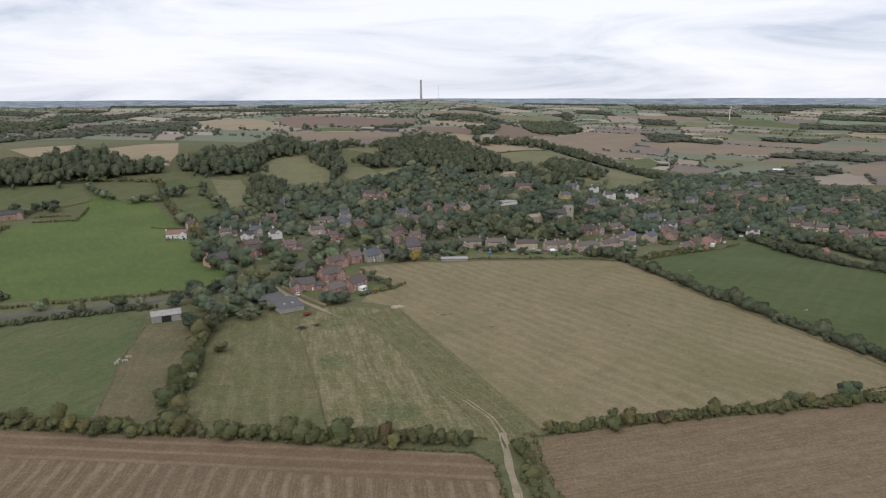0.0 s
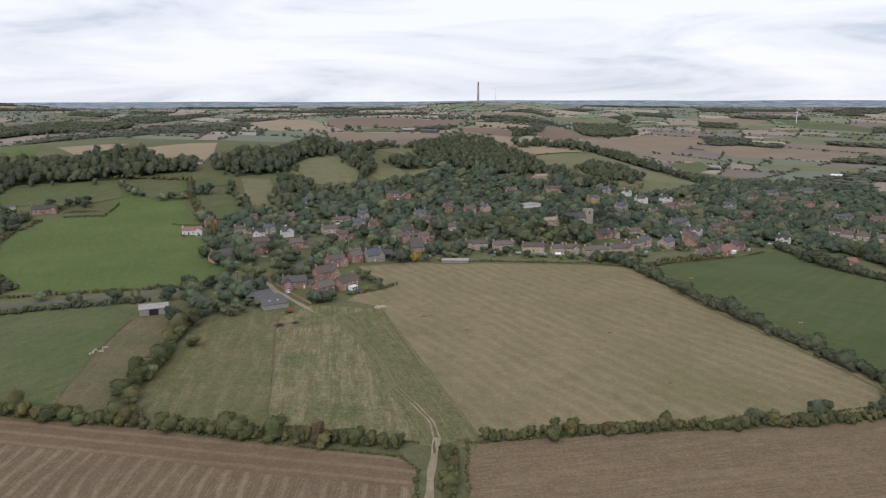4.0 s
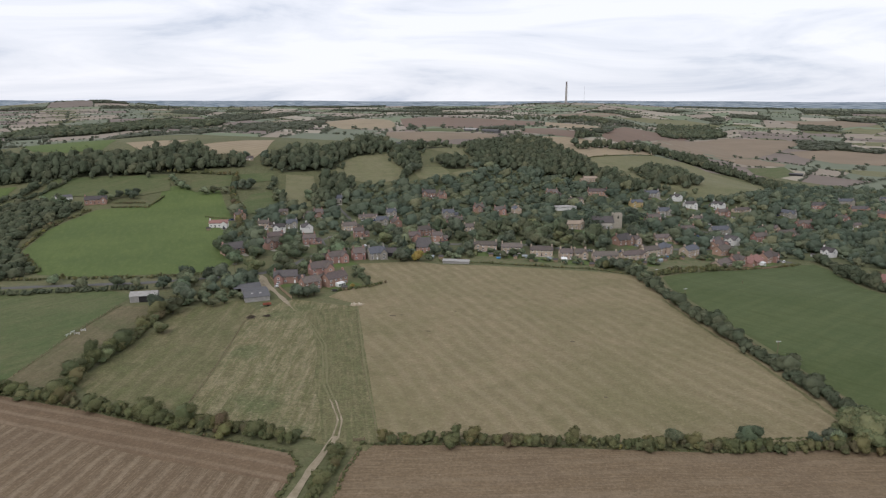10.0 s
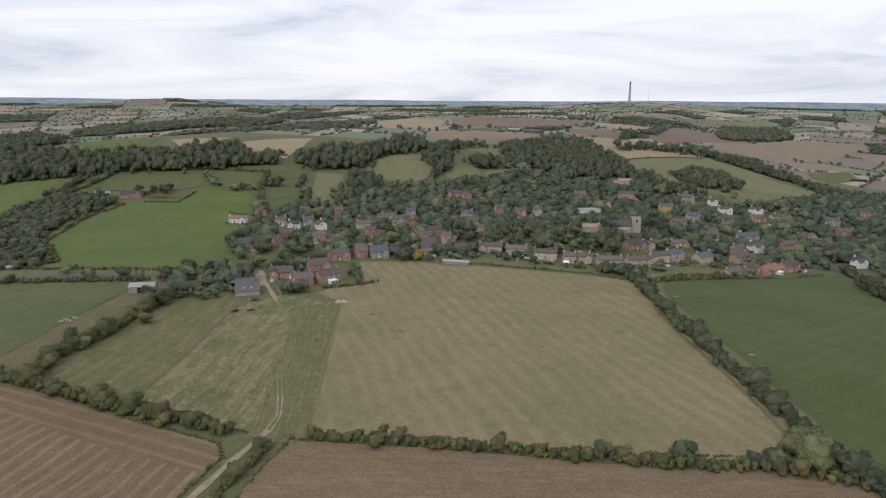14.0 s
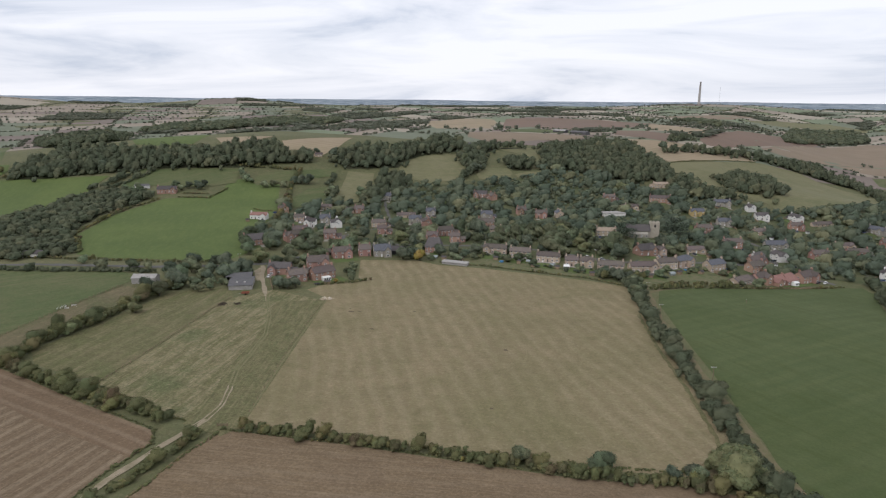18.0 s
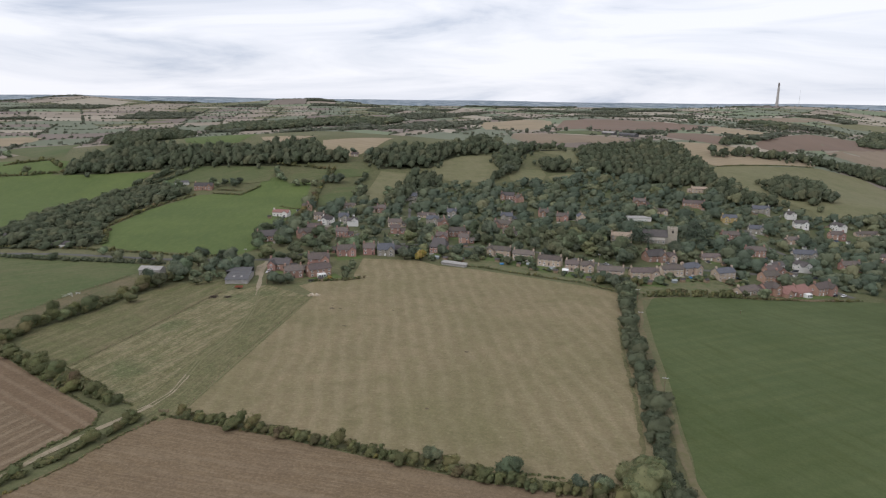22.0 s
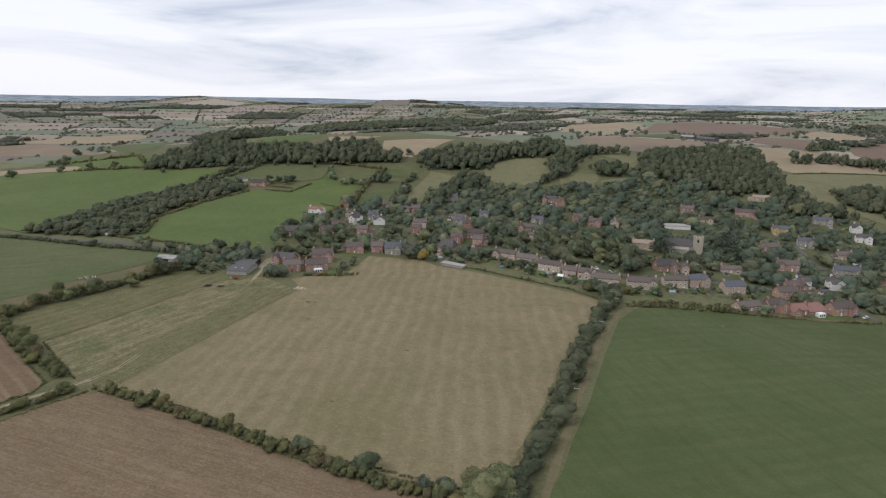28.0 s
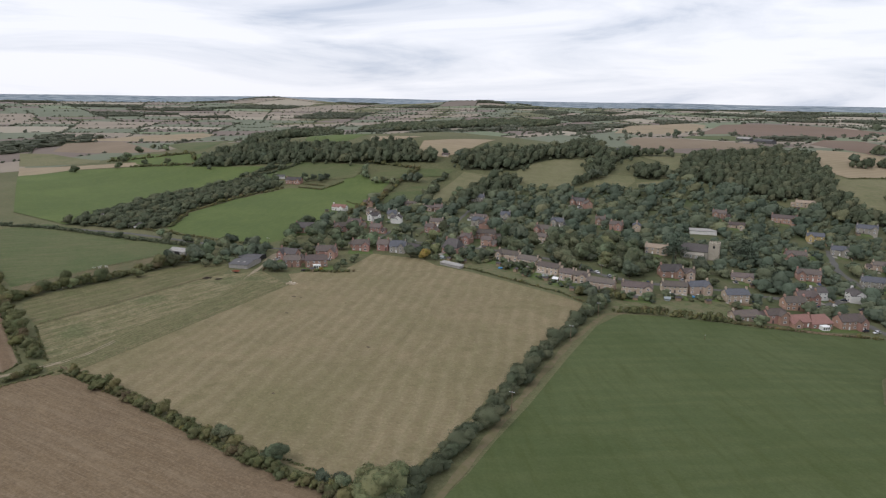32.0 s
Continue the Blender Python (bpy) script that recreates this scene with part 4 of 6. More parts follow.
M_TILE_DARK = material("dark_tiles", (0.105, 0.095, 0.092), (0.085, 0.077, 0.075), per_object=0.2, scale=0.9, bump=0.03, bump_scale=7, stains=[(0.4, 0.5, 0.7, (0.12, 0.115, 0.10), 0.4)])
M_TILE_RED = material("red_tiles", (0.29, 0.165, 0.14), (0.235, 0.135, 0.115), scale=0.9, bump=0.03, bump_scale=7)
M_SLATE = material("blue_slate", (0.125, 0.130, 0.145), (0.10, 0.103, 0.115), scale=0.9, bump=0.02, bump_scale=6, rough=0.75)
M_PANTILE = material("buff_stone_slates", (0.36, 0.29, 0.22), (0.28, 0.225, 0.175), scale=0.8, bump=0.04, bump_scale=4)
M_TIN = material("weathered_sheeting", (0.125, 0.122, 0.124), (0.10, 0.098, 0.10), scale=0.5, rough=0.85, stains=[(0.2, 0.5, 0.7, (0.13, 0.125, 0.115), 0.5)])
M_PALE_SHEET = material("pale_sheeting", (0.36, 0.345, 0.32), (0.29, 0.28, 0.26), scale=0.4, rough=0.8, stains=[(0.5, 0.5, 0.7, (0.22, 0.20, 0.175), 0.5)])
M_WHITE = material("white_paint", (0.8, 0.8, 0.78), (0.74, 0.74, 0.72), scale=2.0, rough=0.5)
M_GLASS = material("window_glass", (0.035, 0.04, 0.045), (0.05, 0.055, 0.06), scale=0.8, rough=0.08, spec=0.6)
M_DOOR = material("painted_door", (0.09, 0.08, 0.075), (0.12, 0.10, 0.09), scale=1.0, rough=0.5)
M_TIMBER = material("weathered_timber", (0.22, 0.165, 0.11), (0.17, 0.13, 0.09), scale=1.5)
M_BLACKWOOD = material("black_boarding", (0.045, 0.042, 0.04), (0.03, 0.03, 0.03), scale=1.5)


def box(bm, x0, y0, z0, x1, y1, z1):
    v = [bm.verts.new((x, y, z)) for x in (x0, x1) for y in (y0, y1) for z in (z0, z1)]
    for f in ((0, 1, 3, 2), (4, 6, 7, 5), (0, 4, 5, 1), (2, 3, 7, 6), (0, 2, 6, 4), (1, 5, 7, 3)):
        bm.faces.new([v[i] for i in f])


def prism(bm, outline, a, b, axis="x"):
    """A solid with the outline (across, z) from a to b along an axis."""
    put = (lambda s, c, z: (s, c, z)) if axis == "x" else (lambda s, c, z: (c, s, z))
    r0 = [bm.verts.new(put(a, c, z)) for c, z in outline]
    r1 = [bm.verts.new(put(b, c, z)) for c, z in outline]
    n = len(outline)
    bm.faces.new(r0)
    bm.faces.new(r1[::-1])
    for i in range(n):
        bm.faces.new((r0[i], r1[i], r1[(i + 1) % n], r0[(i + 1) % n]))


SHARED = {}


def shared_mesh(key, mat, build):
    if key not in SHARED:
        bm = bmesh.new()
        build(bm)
        bmesh.ops.recalc_face_normals(bm, faces=bm.faces[:])
        me = bpy.data.meshes.new(key[0])
        bm.to_mesh(me)
        bm.free()
        me.materials.append(mat)
        SHARED[key] = me
    return SHARED[key]


def window_part(parent, x, y, z, w, h, facing):
    """A white frame, proud of the wall, with a dark pane behind it. facing: degrees about z; 0 looks to local -y."""
    def frame_build(bm):
        t = 0.19
        rings = [[bm.verts.new((sx * (w / 2 - i), yy_, h / 2 + sz * (h / 2 - i))) for sx, sz in ((-1, -1), (1, -1), (1, 1), (-1, 1))] for i, yy_ in ((0, 0.05), (0, -0.07), (t, -0.07), (t, 0.05))]
        for p, q in zip(rings, rings[1:] + rings[:1]):
            for k in range(4):
                bm.faces.new((p[k], p[(k + 1) % 4], q[(k + 1) % 4], q[k]))
    fr = new("window", shared_mesh(("window_frame", w, h), M_WHITE, frame_build))
    fr.parent = parent
    fr.matrix_basis = pose(x, y, z, 0, 0, facing)
    pane = new("pane", shared_mesh(("pane", w, h), M_GLASS, lambda bm: box(bm, -w / 2 + 0.1, -0.02, 0.1, w / 2 - 0.1, 0.05, h - 0.1)))
    pane.parent = fr
    return fr


def roof_mesh(bm, x0, x1, y0, y1, eave, rise, over=0.35, thick=0.22, hip=0.0):
    """A pitched roof of two thick slopes with the ridge along x; hip shortens the ridge at both ends."""
    my = (y0 + y1) / 2
    k = rise / (my - y0)
    ze = eave - over * k
    for sgn in (-1, 1):
        ye = y0 - over if sgn < 0 else y1 + over
        xs = ((x0 - over, x1 + over), (x0 - over + hip, x1 + over - hip))
        low = [(xs[0][0], ye, ze), (xs[0][1], ye, ze), (xs[1][1], my, eave + rise), (xs[1][0], my, eave + rise)]
        a = [bm.verts.new(p) for p in low]
        b = [bm.verts.new((p[0], p[1], p[2] + thick)) for p in low]
        bm.faces.new(a)
        bm.faces.new(b)
        for i in range(4):
            bm.faces.new((a[i], a[(i + 1) % 4], b[(i + 1) % 4], b[i]))
    if hip:
        for xe, xr in ((x0 - over, x0 - over + hip), (x1 + over, x1 + over - hip)):
            low = [(xe, y0 - over, ze), (xe, y1 + over, ze), (xr, my, eave + rise)]
            a = [bm.verts.new(p) for p in low]
            b = [bm.verts.new((p[0], p[1], p[2] + thick)) for p in low]
            bm.faces.new(a)
            bm.faces.new(b)
            for i in range(3):
                bm.faces.new((a[i], a[(i + 1) % 3], b[(i + 1) % 3], b[i]))
    else:
        box(bm, x0 - over, my - 0.14, eave + rise + thick - 0.10, x1 + over, my + 0.14, eave + rise + thick + 0.08)


STYLES = {
    # wall, roof, eave height, rise, chimneys, words
    "brick": (M_BRICK, M_TILE_BROWN, 5.0, 3.0, 2, "red brick house with a brown tiled roof"),
    "stone": (M_STONE, M_TILE_BROWN, 4.4, 2.6, 2, "buff stone house with a brown tiled roof"),
    "bung": (M_STONE, M_TILE_BROWN, 2.7, 2.4, 1, "low stone bungalow with a brown tiled roof"),
    "red": (M_BRICK, M_TILE_RED, 3.0, 3.0, 1, "brick house with a bright red tiled roof"),
    "white": (M_RENDER, M_TILE_DARK, 5.0, 2.8, 1, "white rendered house with a dark tiled roof"),
    "grey": (M_GREYSTONE, M_SLATE, 4.8, 3.2, 2, "grey stone house with a slate roof"),
    "dark": (M_BRICK, M_TILE_DARK, 4.4, 3.2, 1, "brick house with a dark tiled roof"),
    "yellow": (M_OCHRE, M_SLATE, 5.0, 2.8, 1, "ochre rendered house with a slate roof"),
    "cottage": (M_RENDER, M_TILE_RED, 3.8, 2.6, 1, "long white cottage with a red tiled roof"),
    "slate": (M_STONE, M_SLATE, 5.0, 2.6, 2, "buff stone house with a blue slate roof"),
}
FOOTPRINTS = []


def house(style, x, y, turn, w, d=8.0, wing=0, hip=0.0, porch=False, label="", windows=True, eave=None, roof=None, wall=None, chimneys=None, drop=0.0, annexe=False):
    """A house whose front runs along its local x at local y = 0 and whose back lies behind."""
    wall_m, roof_m, ev, rise, nch, words = STYLES[style]
    ev, roof_m, wall_m = eave or ev, roof or roof_m, wall or wall_m
    nch = nch if chimneys is None else chimneys
    rise *= d / 8.0
    cx, cy = x - math.sin(radians(turn)) * d / 2, y + math.cos(radians(turn)) * d / 2
    FOOTPRINTS.append((cx, cy, max(w, d) * 0.5 + 1.5))
    ob = tagged(new("house"), label or words, "house")
    ob.matrix_basis = pose(x, y, gz(cx, cy) - drop, 0, 0, turn)
    bm = bmesh.new()
    prism(bm, [(0, -1.2), (d, -1.2), (d, ev), (d / 2, ev + rise - 0.02), (0, ev)] if not hip else [(0, -1.2), (d, -1.2), (d, ev), (0, ev)], -w / 2, w / 2, "x")
    part("wall", bm, wall_m, ob)
    bm = bmesh.new()
    roof_mesh(bm, -w / 2, w / 2, 0, d, ev, rise, hip=hip)
    part("roof", bm, roof_m, ob)
    if wing:
        ww, out, side = 5.2, 2.6, -1 if wing < 0 else 1
        bx = side * (w / 2 - ww / 2 - 0.2)
        bm = bmesh.new()
        prism(bm, [(bx - ww / 2, -1.2), (bx + ww / 2, -1.2), (bx + ww / 2, ev - 0.15), (bx, ev + rise * 0.78), (bx - ww / 2, ev - 0.15)], -out, d / 2, "y")
        part("gable_wing", bm, wall_m, ob)
        bm = bmesh.new()
        over, th = 0.3, 0.2
        zr, ze = ev + rise * 0.80, ev - 0.15
        for sgn in (-1, 1):
            low = [(bx + sgn * (ww / 2 + over), -out - over, ze - over * 0.7), (bx + sgn * (ww / 2 + over), d / 2, ze - over * 0.7), (bx, d / 2, zr), (bx, -out - over, zr)]
            a = [bm.verts.new(p) for p in low]
            b = [bm.verts.new((p[0], p[1], p[2] + th)) for p in low]
            bm.faces.new(a)
            bm.faces.new(b)
            for i in range(4):
                bm.faces.new((a[i], a[(i + 1) % 4], b[(i + 1) % 4], b[i]))
        part("wing_roof", bm, roof_m, ob)
        if windows:
            window_part(ob, bx, -out, 0.9, 1.8, 1.3, 0)
            if ev > 4:
                window_part(ob, bx, -out, 3.3, 1.4, 1.2, 0)
    for k in range(nch):
        xe = (-1 if k == 0 else 1) * (w / 2 - 0.6)
        bm = bmesh.new()
        zt = ev + rise + 1.3
        box(bm, xe - 0.45, d / 2 - 0.7, ev + rise - 1.3, xe + 0.45, d / 2 + 0.7, zt)
        ch = part("chimney", bm, wall_m, ob)
        bm = bmesh.new()
        tube(bm, [(xe, d / 2, zt + 0.1), (xe, d / 2, zt + 0.6)], 0.18, 0.14, 6)
        part("chimney_pot", bm, M_TILE_RED, ch)
    if windows:
        lo, hi = -w / 2 + 1.6, w / 2 - 1.6
        if wing < 0:
            lo += 5.2
        if wing > 0:
            hi -= 5.2
        n = max(1, int((hi - lo) / 2.9) + 1)
        for k in range(n):
            wx = lo + (hi - lo) * (k / (n - 1) if n > 1 else 0.5)
            if k == n // 2:
                bm = bmesh.new()
                box(bm, wx - 0.5, -0.07, 0, wx + 0.5, 0.05, 2.05)
                part("door", bm, M_DOOR if rng.random() < 0.6 else M_WHITE, ob)
            else:
                window_part(ob, wx, 0, 0.9, 1.4, 1.25, 0)
            if ev > 4:
                window_part(ob, wx, 0, 3.3, 1.3, 1.15, 0)
        for side in (-1, 1):
            if not hip and d > 6:
                window_part(ob, side * w / 2, d / 2, 3.3 if ev > 4 else 0.95, 1.2, 1.15, 90 * side)
    if annexe:
        # a lower single-storey addition at the end of the house
        side, aw, ad = (-1 if wing > 0 else 1), 4.2, d * 0.72
        a, b = sorted((side * (w / 2 - 0.05), side * (w / 2 + aw)))
        bm = bmesh.new()
        prism(bm, [(0.5, -1.2), (0.5 + ad, -1.2), (0.5 + ad, 2.5), (0.5 + ad / 2, 4.2), (0.5, 2.5)], a, b, "x")
        part("annexe", bm, wall_m, ob)
        bm = bmesh.new()
        roof_mesh(bm, a + 0.3, b, 0.5, 0.5 + ad, 2.5, 1.72, hip=0.0)
        part("annexe_roof", bm, roof_m, ob)
        if windows:
            window_part(ob, (a + b) / 2, 0.5, 0.9, 1.6, 1.2, 0)
    if porch:
        bm = bmesh.new()
        prism(bm, [(-3, -0.4), (0.02, -0.4), (0.02, 2.5), (-3, 2.2)], -w * 0.18, w * 0.18, "x")
        cons = part("conservatory", bm, M_WHITE, ob, "white framed conservatory")
        for k in (-1, 0, 1):
            window_part(cons, k * w * 0.11, -3.0, 0.3, w * 0.1, 1.7, 0)
    return ob


HOUSES = [
    ("brick", -60, 372, 52, 11, 7.5, 0, 0), ("brick", -49, 384.5, 62, 14.5, 8, 0, 0), ("brick", -67.5, 404, 42, 14, 9, 1, 0), ("brick", -69.5, 436.5, 48, 13, 7.5, 1, 0),
    ("brick", -59, 449, 37, 8.5, 8, 0, 0), ("grey", -47, 453.5, 40, 12, 9, 1, 0),
]
HOUSES += [
    ("stone", 21, 499, 12, 17, 7, -1, 0), ("stone", 41, 497, 12, 15, 7, 0, 0), ("stone", 63, 492, 8, 16, 7, 0, 0), ("stone", 81, 488, 15, 9, 7, 0, 0), ("stone", 91, 490, 20, 9, 7, 1, 0),
    ("stone", 108, 486, 16, 17, 7, 0, 0), ("stone", 128, 496, 32, 18, 7, 1, 0), ("stone", 141, 518, 40, 15, 7, 0, 0), ("slate", 151, 531, 58, 14, 7.5, 1, 0), ("slate", 172, 537, 50, 14, 8, 0, 0),
]
HOUSES += [
    ("bung", 190, 508, 56, 15, 8, 0, 0), ("brick", 201, 521, 54, 11, 7, 1, 0), ("brick", 198, 558, 50, 13, 7.5, 0, 0), ("white", 199, 595, 55, 10.5, 7, 0, 0),
    ("red", 211, 528, 55, 12, 8, -1, 0), ("red", 219, 538, 57, 13, 10, 0, 2.5), ("brick", 230, 554, 55, 15, 8, 1, 0), ("dark", 123, 548, 48, 14, 9, 1, 0),
]
HOUSES += [
    ("cottage", -207, 512, 22, 15, 6.5, 1, 0), ("brick", -139, 481, 35, 12, 7, 0, 0), ("brick", -131, 465, 60, 16, 7, -1, 0), ("dark", -149, 438, 51, 15, 9, 0, 0), ("dark", -21, 482, 20, 12, 14, 0, 2),
    ("brick", -39, 540, 42, 18, 7, 0, 0), ("dark", -82, 381, 24, 14, 7.5, -1, 0), ("dark", -363, 557, 34, 19.0, 7, 1, 0), ("grey", -170, 936, 35, 21, 10, 1, 0), ("bung", -309, 752, 30, 9, 6, 0, 0), ("stone", 361, 680, -30, 11, 9, 0, 3),
]
HOUSES += [
    ("stone", 361, 655, -35, 11, 9, 0, 3), ("stone", 370, 645, -35, 11, 9, 0, 3), ("stone", 380, 630, -35, 12, 9, 0, 3), ("brick", 198, 578, 50, 13, 7.5, 0, 0), ("stone", -103, 545, 35, 12, 7, 0, 0),
    ("white", -152, 512, 20, 9.5, 6.5, 0, 0), ("grey", -150, 532, 30, 9.0, 7, 0, 0), ("white", -136, 524, -50, 9.0, 7, 0, 0), ("bung", -163, 589, 25, 12.0, 7, 1, 0), ("brick", -152, 593, 40, 8.5, 6.5, 0, 0),
]
HOUSES += [
    ("bung", -186, 586, 20, 10.0, 7, 1, 0), ("brick", -210, 548, -40, 7.5, 6.5, 0, 0), ("stone", -172, 524, 25, 9.0, 6.5, 0, 0), ("grey", -163, 661, 25, 13.0, 7, -1, 0), ("brick", -86, 521, 30, 8.0, 6.5, 0, 0),
    ("grey", -86, 580, 20, 11.0, 7, 0, 0), ("brick", -75, 576, -55, 10.0, 7, 0, 0), ("grey", -91, 624, 30, 9.0, 7, 0, 0), ("bung", -106, 604, 15, 13.5, 7, 1, 0), ("brick", -38, 516, 20, 9.0, 7, 0, 0),
]
HOUSES += [
    ("brick", -21, 522, 25, 8.0, 6.5, 0, 0), ("dark", -81, 727, 15, 14.5, 7, -1, 0), ("brick", -68, 723, -40, 9.5, 6.5, 0, 0), ("grey", -38, 636, 25, 11.0, 7, -1, 0), ("brick", -24, 597, 15, 14.5, 7, -1, 0),
    ("brick", -14, 670, 35, 9.0, 7, 0, 0), ("slate", 19, 671, -60, 10.0, 7, 0, 0), ("brick", 8, 661, 20, 11.0, 7, 1, 0), ("brick", 50, 775, 25, 12.5, 7, -1, 0), ("slate", 82, 600, 22, 16.5, 7, 1, 0),
]
HOUSES += [
    ("stone", 90, 887, 25, 19.5, 7, 1, 0), ("brick", 99, 804, 15, 22.0, 7, 1, 0), ("bung", 78, 750, 20, 13.5, 7, 1, 0), ("yellow", 141, 762, 25, 13.5, 7, -1, 0), ("grey", 161, 833, 20, 17.0, 7, 1, 0),
    ("white", 186, 834, -55, 10.0, 7, 1, 0), ("brick", 154, 682, 35, 15.0, 7, -1, 0), ("grey", 168, 738, 25, 13.0, 7, 1, 0), ("white", 201, 803, 20, 13.0, 7, 1, 0), ("white", 230, 822, -50, 14.5, 7, 1, 0),
]
HOUSES += [
    ("bung", 259, 818, 30, 17.0, 7, 1, 0), ("grey", 303, 820, -40, 17.0, 7, 1, 0), ("grey", 212, 668, 25, 18.0, 7, 1, 0), ("white", 210, 617, -45, 12.0, 7, 1, 0), ("brick", 179, 635, 30, 15.5, 7, -1, 0),
    ("brick", 245, 657, 35, 15.0, 7, 1, 0), ("brick", 275, 694, 20, 17.0, 7, 0, 0), ("bung", 270, 736, 25, 17.0, 7, 1, 0), ("bung", 154, 585, 30, 13.5, 7, 1, 0), ("stone", 131, 555, 35, 8.0, 6.5, 0, 0),
]
HOUSES += [
    ("brick", 233, 786, 30, 13.0, 7, 1, 0), ("stone", -4, 568, 20, 9.5, 6.5, 0, 0), ("brick", -112, 483, 30, 9.5, 7, 0, 0), ("stone", 200, 727, 30, 11.0, 7, 1, 0), ("brick", 311, 772, 20, 16.0, 7, -1, 0),
    ("grey", 418, 994, 10, 19.5, 7, 1, 0), ("grey", 491, 1056, 0, 22.0, 7, -1, 0), ("dark", 413, 928, 15, 22.0, 7, 1, 0), ("brick", 430, 905, -40, 15.5, 7, 1, 0), ("grey", 429, 803, 10, 19.5, 7, 1, 0),
]
HOUSES += [
    ("brick", 378, 599, 10, 20.0, 7, 0, 0), ("red", 399, 599, 0, 12.0, 7, 0, 0), ("stone", 561, 916, 10, 22.0, 7, 1, 0), ("white", 281, 602, -50, 10.0, 7, 0, 0), ("red", 289, 498, 10, 11.0, 7, 0, 0), ("bung", 368, 809, 10, 17.5, 7, 0, 0),
    ("brick", 364, 831, 30, 14.5, 7, 1, 0), ("stone", 468, 920, 20, 17.5, 7, 1, 0), ("dark", 356, 893, 15, 17.5, 7, 1, 0), ("brick", 464, 795, 20, 18.0, 7, 1, 0), ("grey", 495, 764, 10, 17.0, 7, -1, 0),
]
house_r = np.random.default_rng(19)
for i, (style, x, y, turn, w, d, wing, hip) in enumerate(HOUSES):
    if i > 34 and not wing and not hip and house_r.random() < 0.55:
        wing = int(house_r.choice([-1, 1]))
    far_house = math.dist((x, y), (150, 80)) > 850
    tan_roof = dict(roof=M_PANTILE, label="buff stone house with a pale stone-slated roof") if (x, y) in ((82, 600), (90, 887)) else {}
    house(style, x, y, turn, w, d, wing, hip, **tan_roof, porch=(x, y) in ((-49, 384.5), (219, 538)), windows=not far_house, annexe=i > 15 and not hip and house_r.random() < 0.5)

# ---- roads, tracks and paths ----
def ribbon(name, pts, width, mat, lift, label, category="road", wiggle=0.0):
    out = along(pts, 6.0 if not wiggle else 3.0)
    out = [(x + wiggle * math.sin(i * 1.3 + x), y + wiggle * math.cos(i * 0.9 + y)) for i, (x, y) in enumerate(out)]
    left, right = [], []
    for i, p in enumerate(out):
        a, b = Vector(out[max(i - 1, 0)]), Vector(out[min(i + 1, len(out) - 1)])
        nrm = (b - a).normalized().orthogonal()
        wob = width / 2 * (1 + 0.25 * math.sin(i * 1.7))
        left.append((p[0] + nrm.x * wob, p[1] + nrm.y * wob))
        right.append((p[0] - nrm.x * wob, p[1] - nrm.y * wob))
    pts3 = np.array(left + right)
    v = np.column_stack([pts3, height(pts3[:, 0], pts3[:, 1]) + lift])
    n = len(out)
    f = np.array([(i, i + 1, n + i + 1, n + i) for i in range(n - 1)])
    if (out[1][0] - out[0][0]) * (left[0][1] - out[0][1]) - (out[1][1] - out[0][1]) * (left[0][0] - out[0][0]) > 0:
        f = f[:, ::-1]
    return tagged(new(name, mesh_from(name, v, f, mat)), label, category, kind="structure")


ROADS = [
    ("road_village", [(-330, 278), (-240, 330), (-166, 360), (-125, 385), (-106, 400), (-98, 425), (-92, 470), (-60, 492), (4, 520), (41, 525), (59, 526), (76, 520), (94, 516), (112, 517), (131, 530), (152, 549), (174, 564), (205, 590), (215, 650), (181, 690), (157, 745)], 5.0),
    ("road_east", [(205, 590), (222, 578), (246, 562)], 5.5),
    ("road_hill", [(-92, 470), (-110, 500), (-98, 560), (-150, 640), (-180, 690)], 2.8),
]
for name, pts, wd in ROADS:
    ribbon(name, pts, wd, M_TARMAC, 0.16, "grey asphalt village road")
road_pts = [p for _, pts, _ in ROADS for p in along(pts, 4.0)]
M_RUT = material("rutted_grass", (0.175, 0.158, 0.088), (0.13, 0.128, 0.062), scale=0.4, bump=0.05)
M_DARKGRASS = material("rank_grass", (0.142, 0.126, 0.066), (0.108, 0.106, 0.049), grain=0.3, scale=0.09, bump=0.15, bump_scale=0.8, streaks=[(113, 24.0, 1.6, (0.185, 0.162, 0.09), 0.7), (113, 12.0, 2.2, (0.075, 0.09, 0.038), 0.7)], stains=[(0.3, 0.5, 0.7, (0.15, 0.145, 0.07), 0.5)])
M_GARDEN = material("garden_ground", (0.105, 0.118, 0.052), (0.145, 0.128, 0.075), scale=0.12, bump=0.1, stains=[(0.25, 0.5, 0.62, (0.075, 0.098, 0.038), 0.8), (0.5, 0.6, 0.7, (0.24, 0.21, 0.16), 0.6)])
M_TRAIL = material("trodden_grass", (0.158, 0.138, 0.076), (0.195, 0.165, 0.095), scale=0.12)
M_WORN = material("worn_earth", (0.315, 0.262, 0.188), (0.20, 0.172, 0.108), scale=0.25, bump=0.05, bump_scale=2.0)
ribbon("track_drive", [(-106, 394), (-100, 388), (-87, 370.5), (-70, 352), (-62, 343)], 2.5, M_TRACK, 0.2, "pale dirt drive beside the barn", "track")
ribbon("track_drive", [(-62, 343), (-58, 338.5), (-53, 333)], 1.1, M_WORN, 0.2, "trodden end of the barn drive", "track", 0.2)
drape("farmyard", [(-104, 390), (-97, 386), (-88, 373), (-82, 366), (-85, 363), (-93, 371), (-102, 381)], M_WORN, 0.15, "bare earth yard beside the barn", "yard", solid=False)
